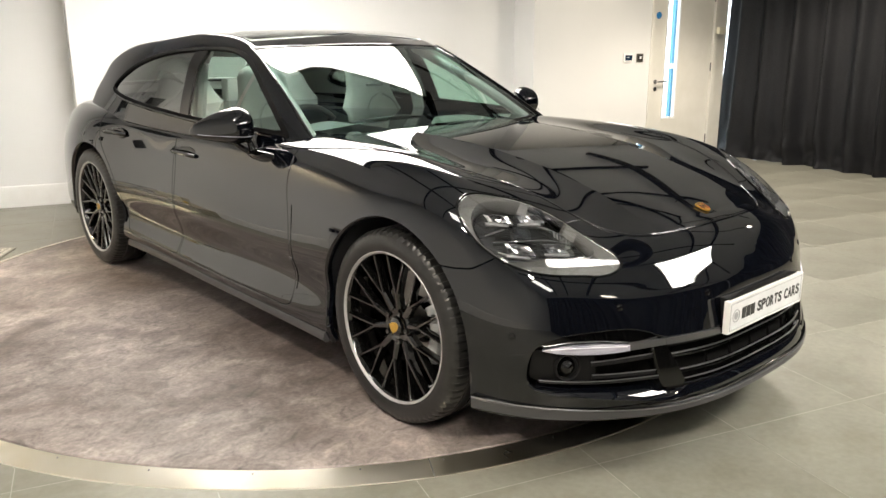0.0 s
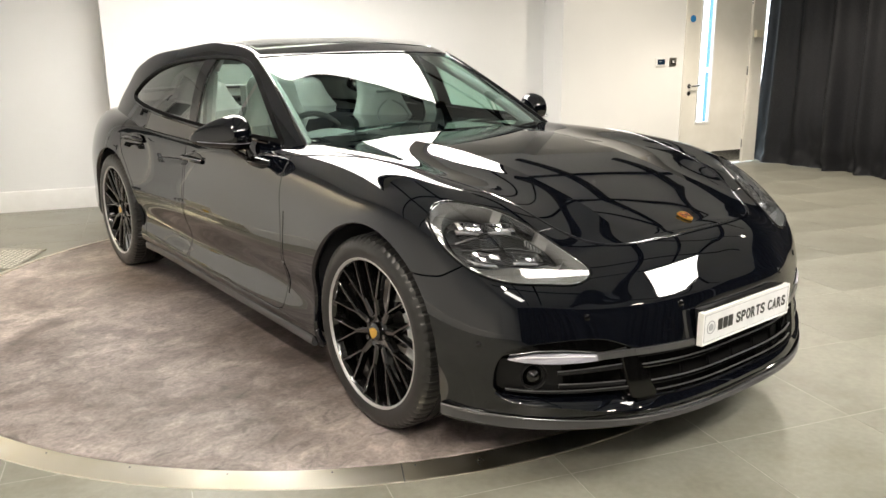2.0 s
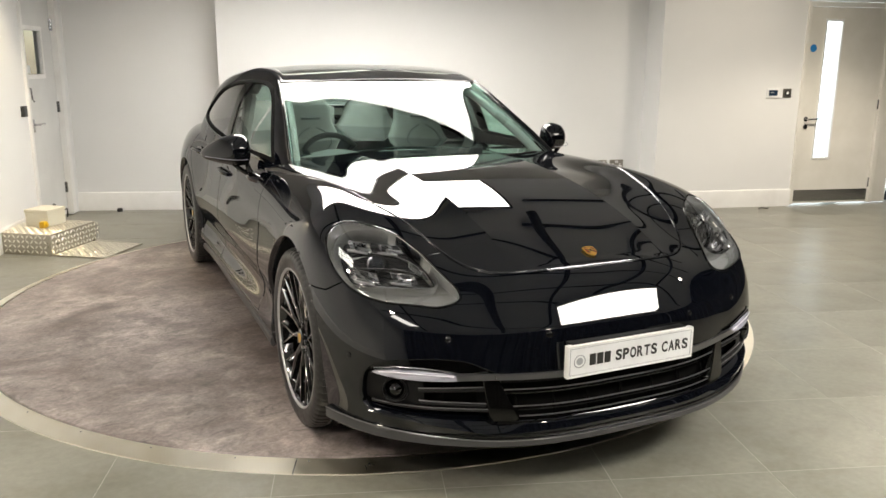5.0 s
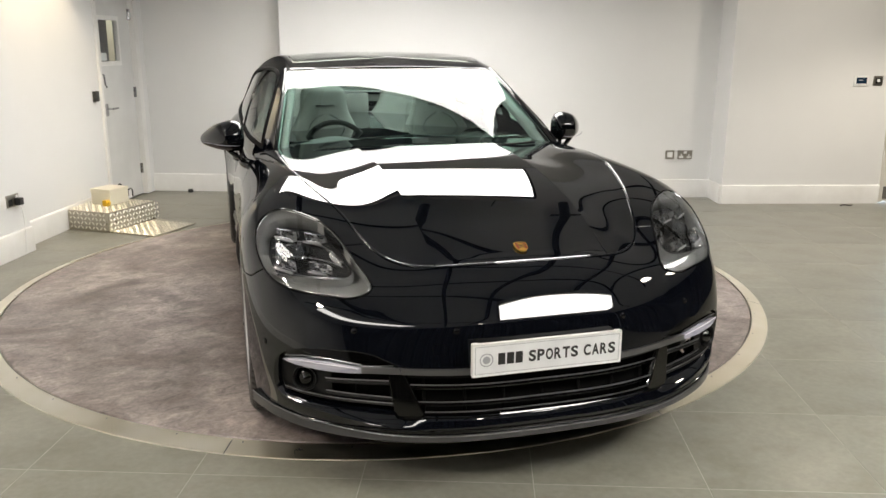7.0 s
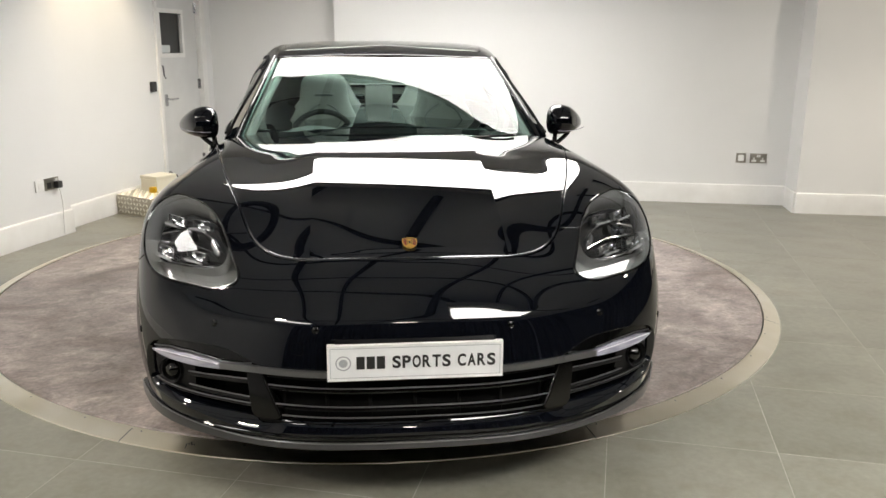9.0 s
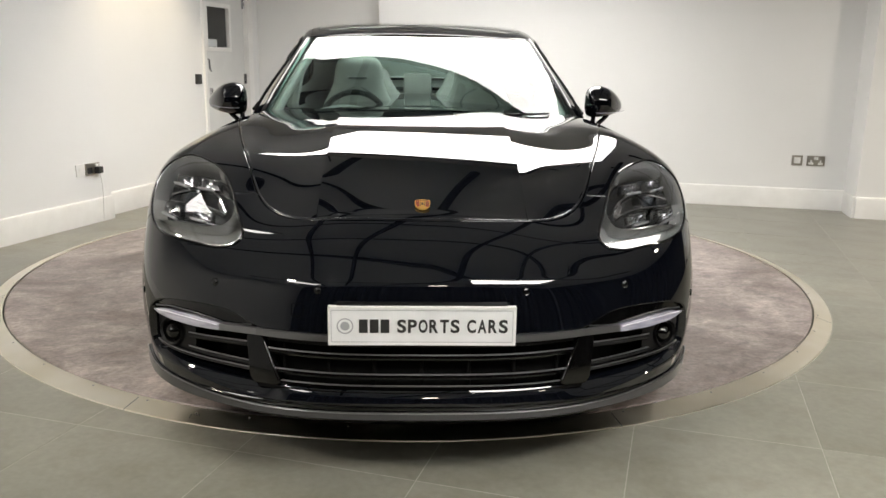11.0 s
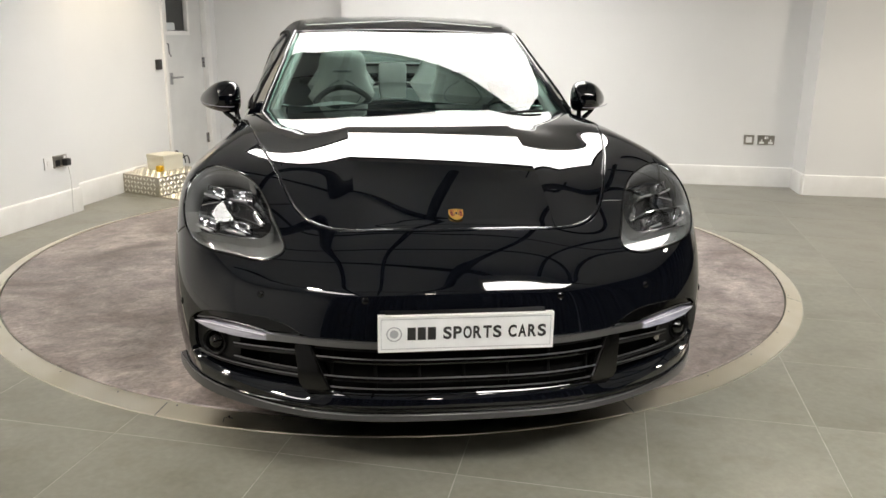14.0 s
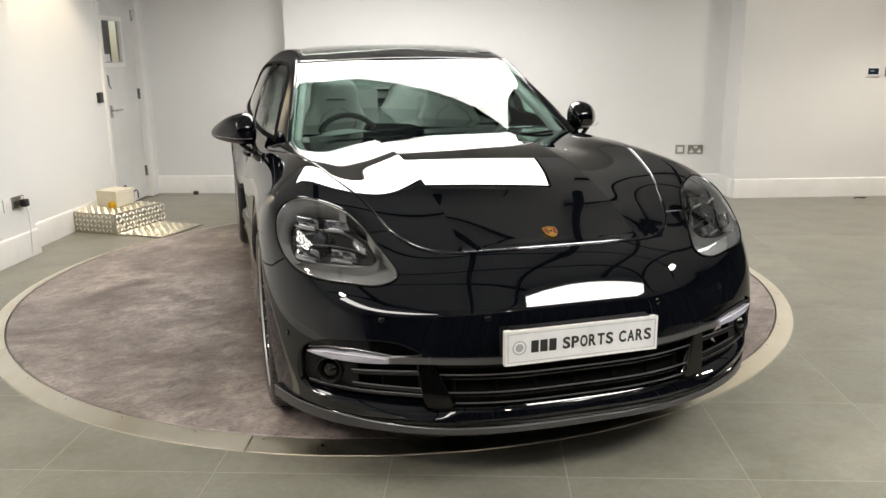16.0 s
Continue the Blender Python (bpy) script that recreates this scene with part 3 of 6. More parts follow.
def luminous_panel(at, sx, sy, turn, power_mat, label, drop=0.0):
    ob = thing("ceiling_light", (at[0], at[1], CEIL - drop), turn, label, "ceiling light", "ceiling lights")
    bm = bmesh.new()
    for x0, x1, y0, y1 in ((-sx / 2 - 0.03, sx / 2 + 0.03, -sy / 2 - 0.03, -sy / 2), (-sx / 2 - 0.03, sx / 2 + 0.03, sy / 2, sy / 2 + 0.03),
                           (-sx / 2 - 0.03, -sx / 2, -sy / 2, sy / 2), (sx / 2, sx / 2 + 0.03, -sy / 2, sy / 2)):
        box(bm, x0, x1, y0, y1, -0.07, -0.004)
    box(bm, -sx / 2, sx / 2, -sy / 2, sy / 2, -0.016, -0.006)
    part("frame", bm, WHITEPLASTIC, ob)
    bm = bmesh.new()
    box(bm, -sx / 2 + 0.001, sx / 2 - 0.001, -sy / 2 + 0.001, sy / 2 - 0.001, -0.06, -0.02)
    part("diffuser", bm, power_mat, ob)
    for x, y in [(x, y) for x in (-sx / 2, sx / 2) for y in (-sy / 2, sy / 2)] if drop else []:
        bm = bmesh.new()
        rod(bm, (x, y, -0.03), (x, y, drop), 0.006, 6)
        part("drop_rod", bm, BLACKSTEEL, ob, "thin black drop rod")
    return ob


luminous_panel((1.56, -1.71), 2.06, 0.88, 9, FRONTGLOW, "white rectangular ceiling panel in front of the car", 0.15)
luminous_panel((-2.9, -2.6), 0.6, 1.4, 19, WALLGLOW, "white ceiling panel beside the wall")
luminous_panel((-1.95, 0.95), 0.55, 0.5, 16, WALLGLOW, "small square white ceiling panel")

# the big overhead softbox, hung low over the car
SOFT = thing("softbox", (0.305, 3.455, 2.3), -16.2, "large white overhead softbox hung above the car", "softbox")
SW, SD = 2.15, 1.62
bm = bmesh.new()
box(bm, -SW / 2, SW / 2, -SD / 2, SD / 2, 0, 0.02)
part("diffuser", bm, SOFTGLOW, SOFT, "glowing white diffuser cloth")
bm = bmesh.new()
prism(bm, [(-SW / 2, -SD / 2), (SW / 2, -SD / 2), (SW / 2, SD / 2), (-SW / 2, SD / 2)], 0.021, 0.05)
top = [v for v in bm.verts if v.co.z > 0.04]
for v in top:
    v.co.x, v.co.y, v.co.z = v.co.x * 0.85, v.co.y * 0.8, 0.25
part("hood", bm, CREAM, SOFT, "pale tapered softbox hood")
for x0, x1, y0, y1 in ((-SW / 2 - .022, SW / 2 + .022, -SD / 2 - .022, -SD / 2 - .001), (-SW / 2 - .022, SW / 2 + .022, SD / 2 + .001, SD / 2 + .022), (-SW / 2 - .022, -SW / 2 - .001, -SD / 2 - .001, SD / 2 + .001), (SW / 2 + .001, SW / 2 + .022, -SD / 2 - .001, SD / 2 + .001)):
    bm = bmesh.new()
    box(bm, x0, x1, y0, y1, -.004, .03)
    part("edge_bar", bm, BLACKSTEEL, SOFT, "thin black edge bar")
for x in (-0.85, 0.85):
    for y in (-0.55, 0.55):
        bm = bmesh.new()
        rod(bm, (x, y, 0.24), (x, y, CEIL - 2.3 - 0.002), 0.006, 8)
        part("hanger", bm, BLACKSTEEL, SOFT)

# black lighting rails
for x0, far in ((-1.4, 3.3), (-0.40, 2.7), (0.75, 2.6), (1.85, 4.0), (2.95, 3.4)):
    bm = bmesh.new()
    rod(bm, (x0 - 0.3 * 3.9, -3.9, 2.675), (x0 + 0.3 * far, far, 2.675), 0.042, 12)
    for k in range(5):
        y = -3.2 + 1.2 * k
        rod(bm, (x0 + 0.3 * y, y, 2.675), (x0 + 0.3 * y, y, CEIL - 0.001), 0.008, 6)
    tagged(part("lighting_rail", bm, BLACKSTEEL), "black steel lighting rail on drop rods", "lighting rail", "lighting rails")
for k, (c, x0, x1) in enumerate(((3.7, 1.75, 4.0), (2.75, 1.35, 4.0), (1.85, -2.9, 4.6), (0.8, -2.9, 4.6), (-0.3, -3.2, 4.4), (-1.3, -3.4, 4.4), (-2.4, -3.6, 4.2))):
    bm = bmesh.new()
    rod(bm, (x0, c - 0.3 * x0, 2.725), (x1, c - 0.3 * x1, 2.725), 0.024 if k % 2 else 0.034, 10)
    for x in (x0 + 0.2, (x0 + x1) / 2, x1 - 0.2):
        rod(bm, (x, c - 0.3 * x, 2.725), (x, c - 0.3 * x, CEIL - 0.001), 0.006, 6)
    tagged(part("cross_rail", bm, BLACKSTEEL), "thin black cross rail", "cross rail", "cross rails")


def downlight(at, target, watts, angle, blend=0.5, colour=(1, 0.92, 0.8)):
    ob = thing("downlight", (at[0], at[1], CEIL), 0, "small round recessed ceiling downlight", "downlight", "downlights")
    bm = bmesh.new()
    lathe(bm, [(0.038, -0.004), (0.052, -0.010), (0.056, -0.001), (0.056, 0.0)], 28)
    part("bezel", bm, WHITEPLASTIC, ob)
    spot_lamp("downlight_lamp", (at[0], at[1], CEIL - 0.06), target, watts, angle, blend, colour)


downlight((-1.95, 4.55), (-2.2, 4.62, 0), 95, 84, 0.5, (1, 0.84, 0.58))
downlight((4.2, -0.35), (4.0, -0.35, 0), 155, 125)
downlight((5.1, 2.3), (4.8, 2.2, 0), 165, 125)
# Five more, unseen: added to brighten the floor and the walls.
downlight((-2.7, 0.7), (-1.95, 1.1, 0), 95, 100)
downlight((0.2, -3.9), (0.3, -3.5, 0), 50, 120)
downlight((4.2, 2.7), (4.2, 3.6, 0.6), 75, 155, 1.0)
downlight((3.0, -2.9), (3.2, -2.6, 0), 185, 118)
downlight((-2.75, -1.6), (-2.1, -1.0, 0), 270, 104)


# curtains: pleated cloth along a line
def curtain(name, a, b, label, seed, z0=-0.012, z1=CEIL - 0.02, pleat=0.17):
    rnd = random.Random(seed)
    a, b = Vector((*a, 0)), Vector((*b, 0))
    d = b - a
    nrm = Vector((-d.y, d.x, 0)).normalized()
    nx, nz = int(d.length / 0.02), 36
    ph, s = [], 0.0
    for i in range(nx + 1):
        s += 0.02 / pleat * 2 * math.pi * (0.75 + 0.5 * noise.noise((i * 0.035, seed, 0)))
        ph.append(s)
    bm = bmesh.new()
    grid = []
    for j in range(nz + 1):
        q = j / nz
        z = z0 + (z1 - z0) * q**1.5
        row = []
        for i in range(nx + 1):
            amp = 0.075 * (0.7 + 0.7 * noise.noise((i * 0.03, 3.0, seed)))
            wav = math.sin(ph[i] + 0.9 * noise.noise((i * 0.012, z * 0.5, seed + 5)))
            fold = amp * (wav + 0.35 * math.sin(2 * ph[i] + 1.0 + 0.6 * z)) + 0.02 * noise.noise((i * 0.11, z * 0.8, seed + 7))
            crush = max(0.0, 0.55 - z) / 0.55
            fold += crush**1.3 * 0.11 * noise.noise((i * 0.05, z * 4, seed + 9)) + crush * 0.05 * noise.noise((i * 0.16, z * 11, seed + 2))
            zz = z + (0.02 * noise.noise((i * 0.045, 1, seed)) * (1 - q) if j else 0.014 * noise.noise((i * 0.04, 1, seed)))
            flare = 0.14 * (1 - q) ** 2 * max(0.0, 1 - i * 0.02 / 0.8)
            p = a + d * (i / nx) - d.normalized() * flare + nrm * (fold + 0.05 * crush)
            row.append(bm.verts.new((p.x, p.y, zz)))
        grid.append(row)
    for r0, r1 in zip(grid, grid[1:]):
        for i in range(nx):
            bm.faces.new((r0[i], r0[i + 1], r1[i + 1], r1[i]))
    bmesh.ops.solidify(bm, geom=bm.faces[:], thickness=0.004)
    return tagged(part(name, bm, CURTAIN, smooth=60), label, "curtain")


curtain("curtain", (6.42, 3.78), (5.9, 0.4), "floor-length black pleated blackout curtain", 3, pleat=0.25)
curtain("curtain", (5.9, 0.38), (5.5, -4.6), "floor-length black pleated blackout curtain beyond the car", 7, pleat=0.25)
# Unseen: added to close the front in black and keep the nose's reflections dark.
curtain("curtain", (5.5, -4.7), (-4.6, -4.7), "long black pleated curtain added across the showroom's unseen front", 11, pleat=0.3)
wall_piece("wall_glazed", (6.95, 3.55), (6.6, -5.2), 0.2, 0, CEIL, WALL, 1, label="plain white wall beyond the curtain")
wall_piece("wall_front", (6.6, -5.0), (-5.0, -5.0), 0.2, 0, CEIL, WALL, 1, label="plain white wall closing the showroom")
wall_piece("wall_left", (-4.8, -5.0), (-4.55, -2.1), 0.2, 0, CEIL, WALL, 1, label="plain white wall closing the showroom")


# --- doors and fittings on the walls, each set out along its wall
def on_wall(a, b):
    """The pose of a wall's line: x along it, -y into the room."""
    return Matrix.Translation((a[0], a[1], 0)) @ Matrix.Rotation(math.atan2(b[1] - a[1], b[0] - a[0]), 4, "Z")


def fixture(name, m, label, category, group="", kind=""):
    ob = new(name)
    ob.empty_display_size = 0.05
    ob.matrix_world = m
    return tagged(ob, label, category, group, kind)


def sheet_pane(bm, x0, x1, y, z0, z1):
    bm.faces.new([bm.verts.new(p) for p in ((x0, y, z0), (x1, y, z0), (x1, y, z1), (x0, y, z1))])


# service door with a small wired window
LV = on_wall(LV0, LV1)
door = fixture("door_1", LV @ Matrix.Translation((1.56, 0, 0)), "grey-white service door with a small glazed window", "door", kind="structure")
bm = bmesh.new()
W_, H_ = 0.76, 1.985
for x0, x1, z0, z1 in ((0.0, 0.07, 0.006, H_), (0.50, W_, 0.006, H_), (0.07, 0.50, 0.006, 1.30), (0.07, 0.50, 1.72, H_)):
    box(bm, x0, x1, 0.03, 0.074, z0, z1)
part("leaf", bm, DOORPAINT, door)
bm = bmesh.new()
for x0, x1, z0, z1 in ((0.06, 0.51, 1.285, 1.325), (0.06, 0.51, 1.695, 1.735), (0.06, 0.095, 1.325, 1.695), (0.475, 0.51, 1.325, 1.695)):
    box(bm, x0, x1, 0.018, 0.05, z0, z1, 0.004)
part("window_bead", bm, SKIRTING, door, "white glazing bead")
bm = bmesh.new()
sheet_pane(bm, 0.095, 0.475, 0.053, 1.325, 1.695)
part("pane", bm, DOORGLASS, door).visible_shadow = False
bm = bmesh.new()
box(bm, -1.2, 1.4, 0.55, 0.60, 0.0, 2.6)
part("lobby_wall", bm, DARKWALL, door, "grey wall beyond the service door")
bm = bmesh.new()
box(bm, 0.2, 0.36, 0.09, 0.13, 1.33, 1.40, 0.004)
part("notice", bm, WHITEPLASTIC, door, "small white card behind the glass")
bm = bmesh.new()
box(bm, 0.10, 0.13, 0.012, 0.03, 0.835, 0.945, 0.003)
rod(bm, (0.115, 0.03, 0.90), (0.115, -0.035, 0.90), 0.009)
rod(bm, (0.115, -0.03, 0.90), (0.235, -0.03, 0.90), 0.009)
part("door_handle", bm, SILVER, door, "satin metal lever handle")
bm = bmesh.new()
tube(bm, [(0.035, 0.02, 1.22), (0.03, -0.02, 1.21), (0.03, -0.025, 1.12), (0.045, -0.03, 1.10)], 0.009, 8)
part("pull_hook", bm, SILVER, door)
for z in (0.26, 1.02, 1.76):
    bm = bmesh.new()
    rod(bm, (W_ + 0.004, 0.02, z - 0.05), (W_ + 0.004, 0.02, z + 0.05), 0.010)
    box(bm, W_ - 0.028, W_ + 0.02, 0.024, 0.031, z - 0.05, z + 0.05)
    part("hinge", bm, SILVER, door)
bm = bmesh.new()
for x0, x1, z0, z1 in ((W_ + 0.008, W_ + 0.10, 0, H_ + 0.08), (-0.045, -0.004, 0, H_ + 0.08), (-0.004, W_ + 0.008, H_ + 0.006, H_ + 0.08)):
    box(bm, x0, x1, -0.022, 0.10, z0, z1, 0.005)
part("door_frame", bm, SKIRTING, door, "white painted door frame")
bm = bmesh.new()
box(bm, -0.185, -0.115, -0.03, 0, 0.985, 1.075, 0.006)
tagged(part("keypad", bm, DARKPLASTIC), "small dark wall keypad beside the service door", "keypad").matrix_world = door.matrix_world

# glazed exit door in the wall with the switches
JW = on_wall(JW0, (5.34, 4.0))
exit_ = fixture("door_2", JW @ Matrix.Translation((1.605, 0, 0)), "cream door with a tall narrow glazed panel", "door", kind="structure")
bm = bmesh.new()
W_, H_ = 0.895, 2.03
for x0, x1, z0, z1 in ((0.0, 0.195, 0.008, H_), (0.375, W_, 0.008, H_), (0.195, 0.375, 0.008, 0.49), (0.195, 0.375, 1.90, H_)):
    box(bm, x0, x1, 0.012, 0.056, z0, z1)
part("leaf", bm, DOORCREAM, exit_)
bm = bmesh.new()
for x0, x1, z0, z1 in ((0.18, 0.39, 0.474, 0.50), (0.18, 0.39, 1.89, 1.915), (0.18, 0.198, 0.5, 1.89), (0.372, 0.39, 0.5, 1.89)):
    box(bm, x0, x1, 0.004, 0.03, z0, z1, 0.003)
part("window_bead", bm, WHITEPLASTIC, exit_)
bm = bmesh.new()
sheet_pane(bm, 0.198, 0.372, 0.035, 0.5, 1.89)
part("pane", bm, DOORGLASS, exit_).visible_shadow = False
bm = bmesh.new()
box(bm, 0.0, W_, 0.006, 0.011, 0.03, 0.15)
part("kick_plate", bm, SILVER, exit_, "brushed metal kick plate")
bm = bmesh.new()
lathe(bm, [(0.0001, 0.002), (0.037, 0.002), (0.038, 0.0)], 32, Matrix.Translation((0.068, 0.0118, 1.62)) @ Matrix.Rotation(radians(90), 4, "X"))
part("round_sign", bm, BLUE, exit_, "round blue door sign")
bm = bmesh.new()
lathe(bm, [(0.0001, 0.008), (0.024, 0.008), (0.026, 0.0)], 24, Matrix.Translation((0.065, 0.012, 0.90)) @ Matrix.Rotation(radians(90), 4, "X"))
lathe(bm, [(0.0001, 0.008), (0.024, 0.008), (0.026, 0.0)], 24, Matrix.Translation((0.065, 0.012, 0.82)) @ Matrix.Rotation(radians(90), 4, "X"))
rod(bm, (0.065, 0.012, 0.90), (0.065, -0.05, 0.90), 0.009)
rod(bm, (0.065, -0.046, 0.90), (0.19, -0.046, 0.905), 0.009)
part("door_handle", bm, SILVER, exit_, "satin metal lever handle")
for z in (0.22, 1.05, 1.83):
    bm = bmesh.new()
    rod(bm, (W_ + 0.004, 0.004, z - 0.05), (W_ + 0.004, 0.004, z + 0.05), 0.009)
    part("hinge", bm, SILVER, exit_)
bm = bmesh.new()
for x0, x1, z0, z1 in ((-0.047, -0.003, 0, H_ + 0.05), (W_ + 0.010, W_ + 0.06, 0, H_ + 0.05), (-0.003, W_ + 0.010, H_ + 0.004, H_ + 0.05)):
    box(bm, x0, x1, -0.014, 0.08, z0, z1, 0.004)
part("door_frame", bm, DOORCREAM, exit_, "cream painted door frame")
bm = bmesh.new()
box(bm, W_ + 0.06, W_ + 0.25, 0.03, 0.08, 0, H_ + 0.05, 0.003)
part("side_panel", bm, DOORCREAM, exit_, "cream painted side panel")
bm = bmesh.new()
sheet_pane(bm, W_ + 0.25, W_ + 0.60, 0.065, 0, H_ + 0.05)
part("side_light", bm, DOORGLASS, exit_, "clear glazed side panel").visible_shadow = False
bm = bmesh.new()
box(bm, W_ + 0.04, W_ + 0.14, -0.06, -0.015, 1.42, 1.50, 0.006)
part("closer_box", bm, CREAM, exit_, "cream door release box")
bm = bmesh.new()
box(bm, -0.6, 3.2, 0.9, 0.95, -0.0, 2.6)
part("daylight", bm, OUTSIDE, exit_, "bright daylight beyond the glass")
bm = bmesh.new()
box(bm, 0.775, 0.92, 0.5, 0.55, 0.0, 2.4)
part("outdoor_post", bm, BLUEFRAME, exit_, "blue post outside the door")
bm = bmesh.new()
box(bm, 0.70, 0.86, 0.42, 0.48, 1.02, 1.08, 0.008)
part("outdoor_latch", bm, WHITEPLASTIC, exit_)
wall_piece("wall_exit_head", (5.26, 4.019), (6.6, 3.69), 0.3, 2.09, CEIL, WALL, 1, label="white painted wall over the exit door")


def plate_fixture(name, m, w, h, mat, label, category, extras):
    ob = fixture(name, m, label, category)
    bm = bmesh.new()
    box(bm, -w / 2, w / 2, -0.010, -0.0005, -h / 2, h / 2, 0.003)
    part("face_plate", bm, mat, ob)
    for nm, x0, x1, z0, z1, dep, mt in extras:
        bm = bmesh.new()
        box(bm, x0, x1, -0.010 - dep, -0.0098, z0, z1, min(0.002, dep * 0.4))
        part(nm, bm, mt, ob)
    return ob


plate_fixture("thermostat", JW @ Matrix.Translation((1.25, 0, 1.168)), 0.142, 0.098, WHITEPLASTIC, "white wall thermostat with a dark display", "thermostat",
              [("display", -0.050, 0.050, -0.026, 0.030, 0.002, DISPLAY), ("digits", -0.03, 0.01, 0.002, 0.010, 0.003, GREYINK), ("body_front", -0.066, 0.066, -0.044, 0.044, 0.0015, WHITEPLASTIC)])
plate_fixture("key_switch", JW @ Matrix.Translation((1.411, 0, 1.168)), 0.09, 0.09, BRASSY, "square brushed metal key switch", "switch",
              [("insert", -0.024, 0.024, -0.024, 0.024, 0.003, DARKPLASTIC), ("key_slot", -0.012, 0.014, -0.014, 0.016, 0.008, WHITEPLASTIC)])
MBM = on_wall(MB0, MB1)
plate_fixture("switch_plate", MBM @ Matrix.Translation((3.868, 0, 0.42)), 0.088, 0.088, BRASSY, "square brushed metal switch plate", "switch",
              [("rocker", -0.027, 0.027, -0.027, 0.027, 0.003, WHITEPLASTIC)])
plate_fixture("double_socket", MBM @ Matrix.Translation((4.022, 0, 0.42)), 0.148, 0.088, BRASSY, "brushed metal double wall socket", "socket",
              [("socket_insert", -0.060, -0.018, -0.034, -0.014, 0.002, WHITEPLASTIC), ("socket_insert", 0.018, 0.060, -0.034, -0.014, 0.002, WHITEPLASTIC),
               ("socket_insert", -0.045, -0.033, -0.013, 0.006, 0.002, WHITEPLASTIC), ("socket_insert", 0.033, 0.045, -0.013, 0.006, 0.002, WHITEPLASTIC),
               ("rocker", -0.017, -0.001, 0.010, 0.034, 0.004, WHITEPLASTIC), ("rocker", 0.001, 0.017, 0.010, 0.034, 0.004, WHITEPLASTIC)])
LWM = on_wall(LW0, LW1)
plate_fixture("data_plate", LWM @ Matrix.Translation((6.275, 0, 0.395)), 0.088, 0.088, WHITEPLASTIC, "square white blank wall plate", "wall plate", [("centre", -0.02, 0.02, -0.02, 0.02, 0.002, SKIRTING)])
sock = plate_fixture("wall_socket", LWM @ Matrix.Translation((6.40, 0, 0.395)), 0.148, 0.088, BRASSY, "brushed metal socket with a black plug", "socket",
                     [("socket_insert", -0.055, -0.008, -0.034, 0.012, 0.002, DARKPLASTIC), ("rocker", 0.036, 0.058, 0.016, 0.034, 0.004, WHITEPLASTIC)])
bm = bmesh.new()
box(bm, 0.012, 0.062, -0.055, -0.012, -0.036, 0.016, 0.01)
part("plug", bm, DARKPLASTIC, sock, "black plug")
bm = bmesh.new()
tube(bm, smooth_line([(0.037, -0.04, -0.034), (0.04, -0.05, -0.10), (0.05, -0.045, -0.20), (0.055, -0.035, -0.30), (0.056, -0.03, -0.394)], 6), 0.004, 8)
part("plug_cable", bm, WHITEPLASTIC, sock, "white plug cable")

# chequer-plate step with its ramp plate, control box and cables
STEP = Matrix.Translation((0, 0, FLOOR_Z)) @ on_wall((-1.888, 4.563), (-1.559, 5.026))
step = fixture("step_box", STEP, "aluminium chequer-plate step box on the floor", "step")
bm = bmesh.new()
box(bm, 0, 0.57, 0, 0.53, 0.0, 0.165, 0.004)
part("body", bm, CHEQUER, step)


def chequers(bm, m, nx, ny, pitch):
    """Raised lozenge bars in alternating directions."""
    for i in range(nx):
        for j in range(ny):
            a = radians(45 if (i + j) % 2 else -45)
            q = m @ Matrix.Translation(((i + 0.5) * pitch, (j + 0.5) * pitch, 0)) @ Matrix.Rotation(a, 4, "Z")
            w = [q @ Vector(p) for p in ((-0.021, 0, 0), (0, -0.0075, 0), (0.021, 0, 0), (0, 0.0075, 0), (0, 0, 0.0055))]
            vs = [bm.verts.new(p) for p in w]
            for k in range(4):
                bm.faces.new((vs[k], vs[(k + 1) % 4], vs[4]))


def tread(m, nx, ny, pitch, parent):
    bm = bmesh.new()
    chequers(bm, m, nx, ny, pitch)
    ob = part("tread_pattern", bm, TREAD, parent, "raised lozenge tread")
    return tagged(ob, kind="stuff")


tread(Matrix.Translation((0.005, 0.003, 0.165)), 16, 15, 0.035, step)
tread(Matrix.Rotation(radians(90), 4, "X") @ Matrix.Translation((0.005, 0.008, 0.0)), 16, 4, 0.038, step)
tread(Matrix.Translation((0, 0, 0)) @ Matrix.Rotation(radians(-90), 4, "Z") @ Matrix.Rotation(radians(90), 4, "X") @ Matrix.Translation((-0.525, 0.008, 0.0)), 13, 4, 0.038, step)
ramp_ = fixture("ramp_plate", STEP @ Matrix.Translation((0.0, -0.006, 0)), "flat aluminium chequer-plate ramp against the step box", "ramp")
bm = bmesh.new()
prism(bm, [(0.0, 0.0), (0.0, -0.44), (0.52, -0.44), (0.57, 0.0)], 0.003, 0.010)
part("plate", bm, CHEQUER, ramp_)
tread(Matrix.Translation((0.005, -0.43, 0.010)), 14, 12, 0.0355, ramp_)
ctrl = fixture("control_box", STEP @ Matrix.Translation((0.245, 0.19, 0.169)), "cream plastic control box on the step box", "control box")
bm = bmesh.new()
box(bm, 0, 0.22, 0, 0.20, 0, 0.105, 0.006)
part("body", bm, CREAM, ctrl)
bm = bmesh.new()
box(bm, -0.004, 0.224, -0.004, 0.204, 0.105, 0.135, 0.006)
part("lid", bm, CREAM, ctrl)
bm = bmesh.new()
box(bm, -0.05, -0.001, 0.0, 0.045, 0.0, 0.05, 0.008)
rod(bm, (-0.025, 0.0, 0.028), (-0.025, -0.014, 0.028), 0.012)
part("switch", bm, YELLOW, ctrl, "yellow isolator switch")
